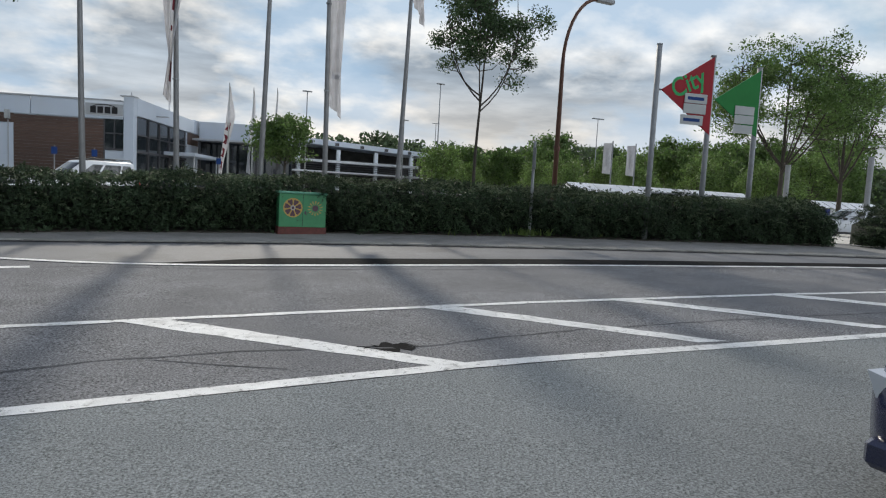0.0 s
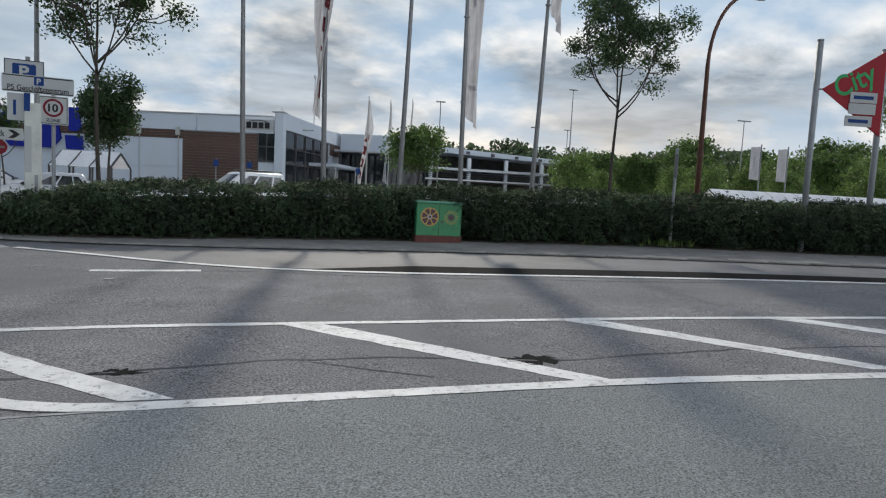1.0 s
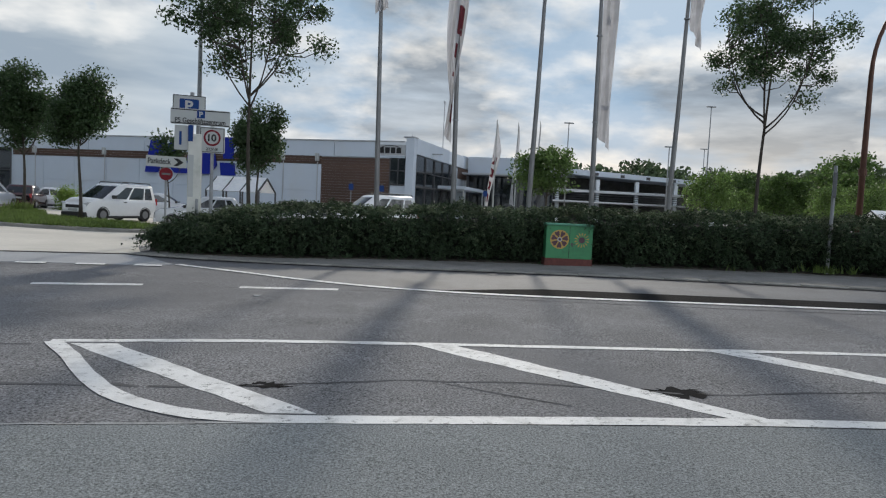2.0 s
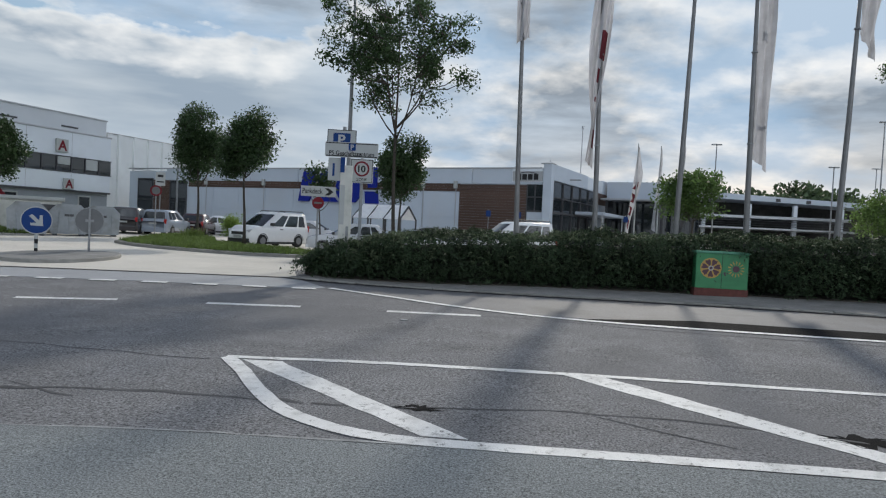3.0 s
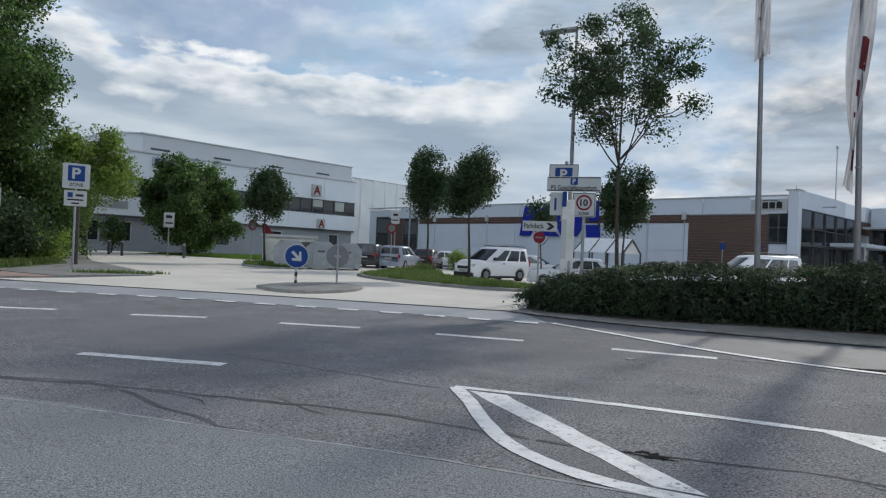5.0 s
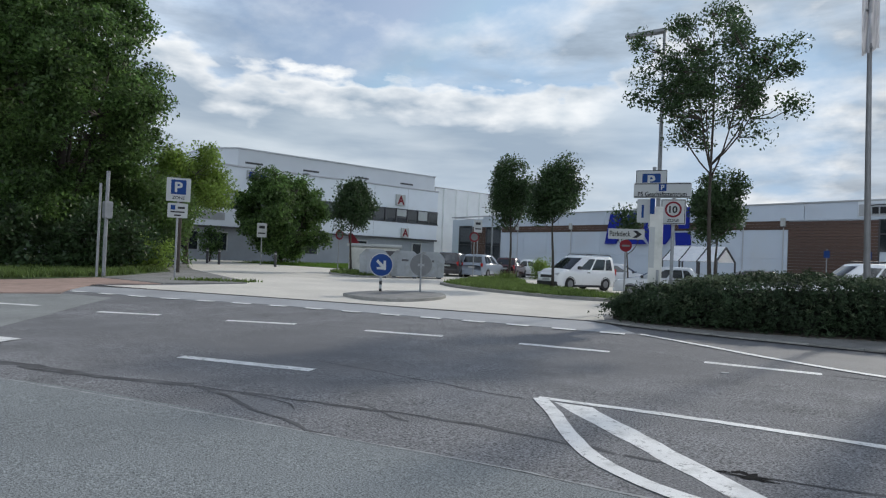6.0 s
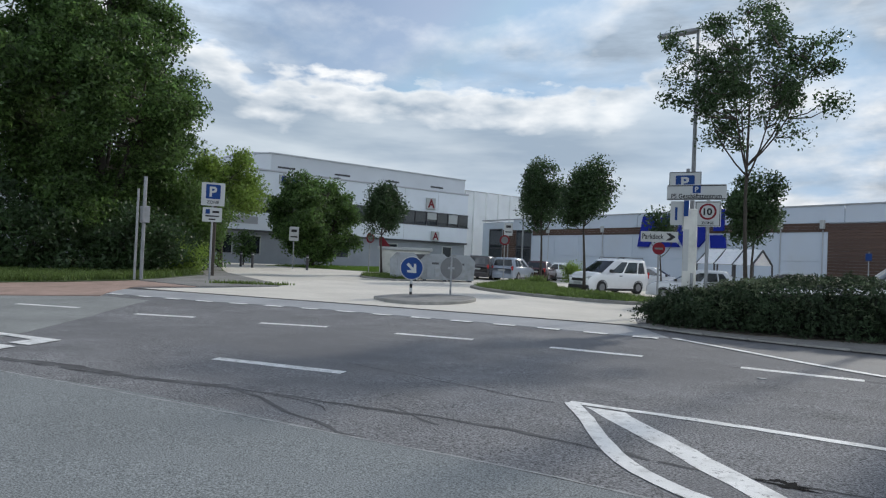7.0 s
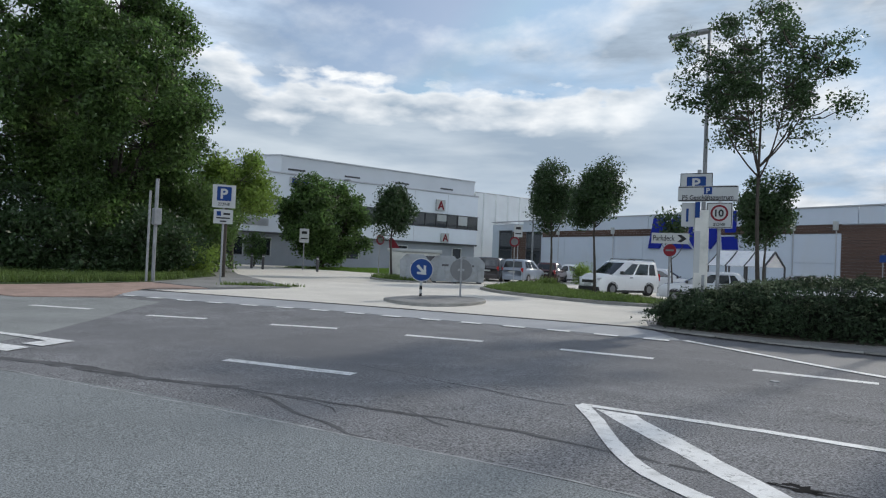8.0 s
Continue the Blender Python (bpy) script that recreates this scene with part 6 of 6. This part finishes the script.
def car(name, x, y, heading, shape, length, width, height, paint, label, rails=False):
    """A car with its nose along local x: a lower body, a cabin over it, glass set on the cabin."""
    c = thing(name, x, y, heading, label, "van" if shape == "van" else "car", "parked cars")
    nose, cowl, belt, tail, f0, f1, r1, r0, roof = SHAPES[shape]
    clear, wheel = 0.19, 0.155 * height + 0.06
    f0, f1, r1, r0 = (q * length for q in (f0, f1, r1, r0))
    zb, zt = belt * height, height - 0.10
    hw0, hw1 = width * 0.475, width * roof

    def shoulder(px_):
        """Height of the lower body's upper edge."""
        return height * float(np.interp(px_ / length, (-0.5, -0.485, r0 / length, -0.1, f0 / length - 0.02, f0 / length + 0.03, 0.44, 0.485, 0.5), (tail - 0.10, tail - 0.01, tail, belt, belt, cowl, nose + 0.05, nose, nose - 0.10)))

    def half_width(px_):
        return width * float(np.interp(px_ / length, (-0.5, -0.485, -0.44, -0.3, 0.3, 0.42, 0.475, 0.495, 0.5), (0.40, 0.45, 0.485, 0.5, 0.5, 0.48, 0.435, 0.38, 0.34)))
    xs = sorted(set([length * k / 32 for k in range(-16, 17)] + [length * q for q in (-0.495, -0.485, 0.485, 0.495)] + [f0 + 0.02 * length, f0 - 0.02 * length]), reverse=True)
    m = M()
    for px_ in xs:
        w, top = half_width(px_), shoulder(px_)
        zl = clear + (0.10 if abs(px_) > length * 0.48 else 0)
        half = [(0, zl), (w * 0.90, zl), (w * 0.97, zl + 0.07), (w * 0.995, zl + (top - zl) * 0.45), (w, zl + (top - zl) * 0.72), (w * 0.985, top - 0.06), (w * 0.945, top - 0.012), (w * 0.80, top + 0.012), (0, top + 0.035)]
        m.v += [(px_, q, z) for q, z in half] + [(px_, -q, z) for q, z in half[-2:0:-1]]
    n = 16
    m.f = [(i * n + k, (i + 1) * n + k, (i + 1) * n + (k + 1) % n, i * n + (k + 1) % n) for i in range(len(xs) - 1) for k in range(n)] + [tuple(range(n)), tuple(range((len(xs) - 1) * n, len(xs) * n))]
    part("body", m, paint, c, smooth=True)
    bow = 0.20

    def level(v):
        """Front, rear, half width and height of the cabin at v from belt to roof edge."""
        return f0 + (f1 - f0) * v, r0 + (r1 - r0) * v, hw0 + (hw1 - hw0) * v, zb + (zt - zb) * v

    def hoop(xf, xr, hw, z):
        qs = [-1, -0.9, -0.7, -0.35, 0, 0.35, 0.7, 0.9, 1]
        return [(xf - bow * abs(q) ** 3, q * hw, z) for q in qs] + [(xr + bow * 0.6 * abs(q) ** 3, q * hw, z) for q in qs[::-1]]
    rings = [hoop(*level(-0.12)), hoop(*level(0.5)), hoop(*level(1.0))]
    for inset, z in ((0.035, height - 0.05), (0.11, height - 0.018), (0.32, height)):
        rings.append(hoop(f1 - inset * 1.6, r1 + inset, hw1 - inset, z))
    n = len(rings[0])
    m = M()
    m.v = [p for r in rings for p in r]
    m.f = [(i * n + k, i * n + (k + 1) % n, (i + 1) * n + (k + 1) % n, (i + 1) * n + k) for i in range(len(rings) - 1) for k in range(n)] + [tuple(range((len(rings) - 1) * n, len(rings) * n))]
    part("cabin", m, paint, c, smooth=True)
    # side glass: bottom and top ends as shares from the windscreen to the rear
    cuts = {"van": ((0.13, 0.40, 0.21, 0.40), (0.44, 0.74, 0.44, 0.74), (0.77, 0.94, 0.77, 0.92)), "sedan": ((0.10, 0.47, 0.27, 0.48), (0.51, 0.88, 0.52, 0.84))}.get(shape, ((0.10, 0.42, 0.24, 0.43), (0.46, 0.70, 0.47, 0.71), (0.73, 0.90, 0.74, 0.88)))
    for s in (-1, 1):
        for a, b, a1, b1 in cuts:
            g = M()
            for v in (0.07, 0.5, 0.90):
                xf, xr, hw, z = level(v)
                for k in range(4):
                    lo, hi = a + (a1 - a) * v, b + (b1 - b) * v
                    g.v.append((xf - bow + (xr - xf + bow * 1.6) * (lo + (hi - lo) * k / 3), s * (hw + 0.008), z))
            g.f = [(r * 4 + k, r * 4 + k + 1, r * 4 + k + 5, r * 4 + k + 4) for r in range(2) for k in range(3)]
            part("side_window", g, CAR_GLASS, c)

    def screen(rear, lo, hi, q0):
        g = M()
        for v in (lo, (lo + hi) / 2, hi):
            xf, xr, hw, z = level(v)
            for k in range(9):
                q = q0 * (k - 4) / 4
                g.v.append((xr + bow * 0.6 * abs(q) ** 3 - 0.012 if rear else xf - bow * abs(q) ** 3 + 0.012, q * hw, z + 0.006))
        g.f = [(r * 9 + k, r * 9 + k + 1, r * 9 + k + 10, r * 9 + k + 9) for r in range(2) for k in range(8)]
        return g
    part("windscreen", screen(False, 0.03, 0.95, 0.90), CAR_GLASS, c)
    part("rear_window", screen(True, 0.12, 0.88, 0.84), CAR_GLASS, c)
    for s in (-1, 1):
        part("headlamp", M().prism([(s * 0.24 * width, 0.38 * height), (s * 0.40 * width, 0.39 * height), (s * 0.435 * width, 0.49 * height), (s * 0.28 * width, 0.455 * height)], "x", length * 0.43, length * 0.4885), LAMP_GLASS, c)
        part("tail_lamp", M().prism([(s * 0.36 * width, 0.46 * height), (s * 0.455 * width, 0.46 * height), (s * 0.45 * width, 0.64 * height), (s * 0.38 * width, 0.62 * height)], "x", -length * 0.497, -length * 0.47), TAIL_RED, c)
        part("mirror", M().box(length * 0.17, length * 0.20, s * width * 0.5 - (0.02 if s > 0 else 0.2), s * width * 0.5 + (0.2 if s > 0 else 0.02), height * 0.60, height * 0.69, 0.02), BLACK_PLASTIC, c)
        part("sill", M().box(-length * 0.24, length * 0.24, s * width * 0.478 - 0.03, s * width * 0.478 + 0.03, clear - 0.02, clear + 0.10, 0.015), BLACK_PLASTIC, c)
        part("door_handle", M().box(-0.02 * length, 0.03 * length, s * width * 0.492 - 0.012, s * width * 0.492 + 0.014, height * 0.50, height * 0.525, 0.006), BLACK_PLASTIC if shape == "van" else paint, c)
        if rails:
            part("roof_rail", M().tube([(length * 0.02, s * width * 0.38, height * 0.985), (length * 0.0, s * width * 0.38, height * 1.04), (-length * 0.4, s * width * 0.38, height * 1.04), (-length * 0.42, s * width * 0.38, height * 0.98)], 0.018, 6), BLACK_PLASTIC, c)
        for fx in (0.31, -0.29):
            w = part("wheel", M().tube([(fx * length, s * (width * 0.5 - 0.21), wheel), (fx * length, s * (width * 0.5 - 0.20), wheel), (fx * length, s * (width * 0.5 - 0.03), wheel), (fx * length, s * (width * 0.5 + 0.005), wheel)], [wheel * 0.85, wheel, wheel, wheel * 0.88], 22), RUBBER, c)
            part("rim", M().tube([(fx * length, s * (width * 0.5 - 0.05), wheel), (fx * length, s * (width * 0.5 + 0.012), wheel)], [wheel * 0.60, wheel * 0.54], 18), RIM, w)
            arch = M()
            for k in range(13):
                a = math.pi * k / 12
                for r in (wheel * 0.98, wheel * 1.10):
                    arch.v.append((fx * length + r * math.cos(a), s * (width * 0.5 + 0.002), wheel + r * math.sin(a)))
            arch.f = [(2 * k, 2 * k + 1, 2 * k + 3, 2 * k + 2) for k in range(12)]
            part("wheel_arch", arch, BLACK_PLASTIC, c)
    part("grille", M().box(length * 0.47, length * 0.503, -width * 0.26, width * 0.26, height * 0.34, height * 0.42, 0.01), BLACK_PLASTIC, c)
    part("front_bumper", M().box(length * 0.455, length * 0.508, -width * 0.40, width * 0.40, clear, height * 0.24, 0.03), BLACK_PLASTIC if shape == "van" else paint, c)
    part("rear_bumper", M().box(-length * 0.508, -length * 0.46, -width * 0.42, width * 0.42, clear, height * 0.30, 0.03), paint if shape != "van" else BLACK_PLASTIC, c)
    part("number_plate", M().box(length * 0.508, length * 0.511, -0.26, 0.26, 0.30 * height - 0.06, 0.30 * height + 0.05), SIGN_WHITE, c)
    part("number_plate", M().box(-length * 0.511, -length * 0.505, -0.26, 0.26, 0.42 * height, 0.42 * height + 0.11), SIGN_WHITE, c)
    return c


car("van", -16.2, 32.5, 250, "van", 4.36, 1.78, 1.83, CAR_WHITE, "white compact van parked beside the planted island", rails=True)
car("car", -28.6, 38.6, 112, "wagon", 4.4, 1.84, 1.68, CAR_DARK, "dark brown estate car with its tail towards the road")
car("car", -26.9, 39.9, 100, "wagon", 4.3, 1.80, 1.64, CAR_SILVER, "silver blue people carrier parked in a row")
car("car", -27.0, 44.0, 106, "hatch", 4.1, 1.75, 1.52, CAR_WINE, "dark red hatchback parked in a row")
car("car", -26.2, 46.6, 12, "sedan", 4.5, 1.78, 1.46, CAR_WHITE, "white saloon car seen from the side")
car("car", -17.3, 42.0, 15, "hatch", 4.2, 1.78, 1.5, CAR_LIGHT, "pale silver car parked by the wall")
car("car", -11.6, 31.9, 197, "hatch", 4.2, 1.76, 1.48, CAR_LIGHT, "pale silver hatchback half hidden by the sign posts")
car("car", -6.6, 31.6, 197, "sedan", 4.5, 1.78, 1.44, CAR_WHITE, "white car with only its roof over the hedge")
car("car", -8.7, 36.0, 197, "hatch", 4.2, 1.78, 1.5, CAR_DARK, "dark car in the row behind the hedge")
car("van", -3.45, 31.8, 208, "van", 4.3, 1.8, 2.0, CAR_WHITE, "white van behind the hedge", rails=True)
car("car", 32.5, 22.3, 160, "hatch", 4.1, 1.74, 1.48, CAR_LIGHT, "pale silver car beyond the gap in the hedge")
car("car", 4.84, 1.62, 180, "hatch", 4.2, 1.80, 1.46, CAR_NAVY, "dark navy car standing at the near kerb")

# ---------------------------------------------------------------- containers
for k, (x, y, a) in enumerate(((-27.0, 28.3, 42), (-26.3, 30.2, 42), (-25.7, 31.9, 42))):
    c_ = thing("recycling_container", x, y, a, "grey metal recycling container with a sloped lid", "recycling container", "recycling containers")
    part("body", M().prism([(-0.8, 0.1), (0.8, 0.1), (0.86, 1.25), (-0.86, 1.25)], "y", -0.75, 0.75), CONTAINER, c_)
    part("lid", M().prism([(-0.86, 1.25), (0.86, 1.25), (0.5, 1.62), (-0.5, 1.62)], "y", -0.78, 0.78), CONTAINER, c_)
    for s in (-0.45, 0.0, 0.45):
        part("rib", M().box(s - 0.03, s + 0.03, -0.80, -0.75, 0.15, 1.2, 0.01), CONTAINER, c_)
    part("slot", M().box(-0.2, 0.2, -0.80, -0.77, 1.0, 1.12), DARK_TRIM, c_)
    part("skid", M().box(-0.7, -0.5, -0.7, 0.7, 0.0, 0.1).box(0.5, 0.7, -0.7, 0.7, 0.0, 0.1), DARK_TRIM, c_)
c_ = thing("collection_box", -29.8, 31.4, 40, "weathered white collection box with a flat roof", "container")
part("body", M().box(-1.6, 1.6, -0.8, 0.8, 0.05, 1.75, 0.04), DIRTY_WHITE, c_)
part("roof", M().box(-1.75, 1.75, -0.95, 0.95, 1.75, 1.95, 0.04), SIGN_WHITE, c_)
# dark slab on the closed front, painted as the shade inside an opening
part("opening", M().box(-0.3, 1.4, -0.83, -0.80, 1.05, 1.55), DARK_TRIM, c_)
part("side_panel", M().box(0.2, 1.55, -0.84, -0.80, 0.1, 1.0), CONTAINER, c_)
part("warning_flag", M().prism([(-1.7, 1.95), (-1.0, 1.95), (-1.5, 2.6), (-1.75, 2.6)], "y", 0.0, 0.1), SIGN_RED, c_, "red sloping panel")
for x, y in ((-45.5, 26.5), (-43.0, 28.0), (-41.0, 27.6), (-38.5, 30.5)):
    b_ = thing("bollard", x, y, 0, "short dark bollard beside the footpath", "bollard", "bollards", z=gz(x, y))
    part("post", M().tube([(0, 0, -0.05), (0, 0, 1.1)], 0.09, 10), DARK_TRIM, b_)
    part("band", M().tube([(0, 0, 0.9), (0, 0, 0.98)], 0.095, 10), SIGN_WHITE, b_)
for k, (x, y) in enumerate(((-5.6, 25.9), (-8.0, 25.9))):
    f_ = thing("low_fence", x, y, 0, "low dark wire fence panel behind the hedge", "fence", "low fence panels")
    part("rail", M().tube([(-1.2, 0, 1.0), (1.2, 0, 1.0)], 0.02, 6), DARK_TRIM, f_)
    part("rail", M().tube([(-1.2, 0, 0.2), (1.2, 0, 0.2)], 0.02, 6), DARK_TRIM, f_)
    for j in range(13):
        part("bar", M().tube([(-1.2 + 0.2 * j, 0, 0), (-1.2 + 0.2 * j, 0, 1.02)], 0.012, 5), DARK_TRIM, f_)

# ---------------------------------------------------------------- more trees and shrubs
tree("car_park_tree", -22.17, 35.5, 3.0, 5.4, 1.4, 1.85, 85, 240, 0.075, LEAF, "small round tree on the planted island", 31, 0.09, forks=3, spread=0.36, up=0.14, boughs=8, tall=1.7)
tree("car_park_tree", -15.73, 28.6, 3.0, 4.75, 1.2, 1.3, 80, 230, 0.07, LEAF, "small dense tree standing in the grass island", 32, 0.08, forks=3, spread=0.33, up=0.14, boughs=8, tall=1.6)
tree("car_park_tree", -30.1, 29.5, 2.4, 4.3, 1.12, 1.45, 75, 210, 0.075, LEAF, "small tree beside the collection box", 33, 0.08, forks=3, spread=0.33, up=0.12, boughs=8, tall=1.6)
tree("car_park_tree", -8.6, 30.2, 2.6, 4.1, 1.15, 1.4, 62, 200, 0.07, LEAF, "small leafy tree behind the sign posts", 34, 0.07, forks=3, spread=0.3, boughs=8, tall=1.4)
tree("car_park_tree", -12.9, 31.0, 2.0, 3.6, 0.9, 0.9, 20, 45, 0.10, LEAF, "small thin tree behind the arrow sign", 38, 0.05, forks=2, spread=0.28)
tree("car_park_tree", 7.4, 44.0, 2.4, 4.4, 2.1, 1.5, 55, 110, 0.12, LEAF_MID, "low bright tree in front of the shops", 35, 0.10, forks=4, spread=0.42)
tree("shrub_tree", -44.6, 36.0, 0.8, 4.0, 4.2, 4.1, 300, 150, 0.13, LEAF_DARK, "large rounded shrubby tree with foliage to the ground", 36, 0.2, forks=5, spread=0.42, low=0.25, shell=0.6, boughs=22, tall=0.8)
tree("shrub", -47.2, 31.0, 0.4, 1.6, 1.0, 1.2, 30, 60, 0.10, LEAF_DARK, "small clipped round shrub by the building", 37, 0.06, spread=0.28, low=0.5)
tree("large_tree", -36.0, 14.8, 2.0, 8.4, 4.9, 7.0, 420, 240, 0.105, LEAF_DARK, "large dark spreading tree beside the footpath", 41, 0.35, forks=5, spread=0.46, low=1.2, shell=0.6, boughs=30, tall=0.8)
tree("large_tree", -38.8, 8.2, 2.0, 9.5, 5.8, 8.2, 150, 220, 0.13, LEAF_DARK, "large dark tree in the row by the road", 42, 0.38, forks=5, spread=0.55, low=1.2, shell=0.6, boughs=30, tall=0.8)
tree("large_tree", -43.0, 17.5, 2.0, 8.5, 5.5, 7.5, 120, 130, 0.20, LEAF_DARK, "large dense tree behind the others", 43, 0.35, forks=5, spread=0.8, low=1.0, shell=0.6, boughs=26)
tree("light_tree", -40.4, 24.6, 1.8, 5.1, 2.9, 2.6, 120, 170, 0.11, LEAF_LIGHT, "bright yellow-green tree at the corner of the yard", 44, 0.16, forks=4, spread=0.5, boughs=14)
tree("undergrowth_shrub", -32.6, 15.2, 0.3, 1.5, 2.6, 1.8, 130, 120, 0.09, LEAF, "loose undergrowth at the foot of the trees", 45, 0.05, spread=0.36, low=0.3)
tree("undergrowth_shrub", -35.0, 11.2, 0.3, 1.8, 3.2, 2.2, 150, 120, 0.10, LEAF, "dark undergrowth at the foot of the trees", 46, 0.05, spread=0.4, low=0.3)
tree("undergrowth_shrub", -36.0, 19.6, 0.4, 3.0, 2.7, 3.0, 130, 150, 0.10, LEAF_MID, "tall dark shrub under the edge of the trees", 47, 0.08, spread=0.42, low=0.2)
tree("undergrowth_shrub", -33.2, 17.7, 0.3, 1.0, 1.3, 1.0, 60, 90, 0.08, LEAF_LIGHT, "low bright shrub at the edge of the trees", 48, 0.05, spread=0.3, low=0.15)
tree("shrub", -24.0, 43.4, 0.3, 0.8, 0.65, 0.9, 30, 90, 0.07, LEAF_LIGHT, "bright yellow-green shrub by the shop wall", 49, 0.05, spread=0.3, low=0.15)
tree("park_tree", 38.3, 31.0, 3.8, 9.0, 6.6, 4.4, 210, 115, 0.10, LEAF_MID, "wide spreading tree with backlit leaves beyond the hedge", 51, 0.18, forks=8, spread=0.5, shell=0.3, boughs=24, tall=0.6)
tree("park_tree", 47.5, 33.0, 3.8, 8.6, 4.9, 3.3, 100, 110, 0.11, LEAF_MID, "spreading tree at the end of the car park", 52, 0.2, forks=5, spread=0.65, shell=0.3, boughs=14)
base_a = tree("distant_tree", 30.0, 70.0, 1.8, 4.4, 2.9, 2.6, 60, 75, 0.15, CAR_PARK_LEAF, "distant leafy tree in the car park", 61, 0.14, forks=4, spread=0.6, boughs=9)
base_b = tree("distant_tree", 46.0, 97.0, 2.0, 6.0, 3.8, 3.9, 90, 70, 0.22, LEAF_MID, "distant round tree at the edge of the car park", 62, 0.16, forks=4, spread=0.8, boughs=10)
rng_ = random.Random(9)
for k, (x, y, s) in enumerate(((36, 74, 0.75), (42, 66, 0.85), (48, 62, 0.9), (53, 64, 1.1), (59, 58, 1.0), (65, 62, 1.2), (56, 47, 0.9), (70, 52, 1.2), (78, 58, 1.3), (62, 50, 0.95), (38, 56, 0.8), (44, 52, 0.75))):
    copy_thing(base_a, pose(x, y, gz(x, y), 0, 0, rng_.uniform(0, 360)) @ Matrix.Scale(s, 4))
for k, (x, y, s) in enumerate(((51, 92, 0.95), (57, 86, 1.0), (65, 82, 1.05), (74, 78, 1.1), (82, 74, 1.25), (92, 76, 1.4), (104, 72, 1.5), (60, 92, 1.3), (84, 88, 1.4), (70, 66, 0.95), (86, 60, 1.1))):
    copy_thing(base_b, pose(x, y, gz(x, y), 0, 0, rng_.uniform(0, 360)) @ Matrix.Scale(s, 4))


def far_woods():
    """The wooded rise behind everything."""
    rng = np.random.default_rng(5)
    cs = []
    for _ in range(2200):
        a = rng.uniform(-0.2, 1.25)
        d = rng.uniform(190, 240)
        h = float(np.interp(a, (-0.2, 0.22, 0.36, 0.52, 0.7, 1.25), (13, 16, 16, 16.5, 16, 15))) + 1.2 * math.sin(a * 23) + 0.8 * math.sin(a * 61) + rng.uniform(-1, 0.6)
        cs.append(np.array((math.sin(a) * d, math.cos(a) * d, rng.uniform(1, max(2, h)))) + rng.uniform(-1, 1, size=(34, 3)) * (2.6, 2.6, 1.3))
    cs = np.concatenate(cs)
    ob = new("woods", leaf_mesh("woods", cs, None, np.full(len(cs), 0.75), FAR_LEAF, 6, 0.7))
    tagged(ob, "wooded rise on the horizon", "woods", "", "stuff")


far_woods()
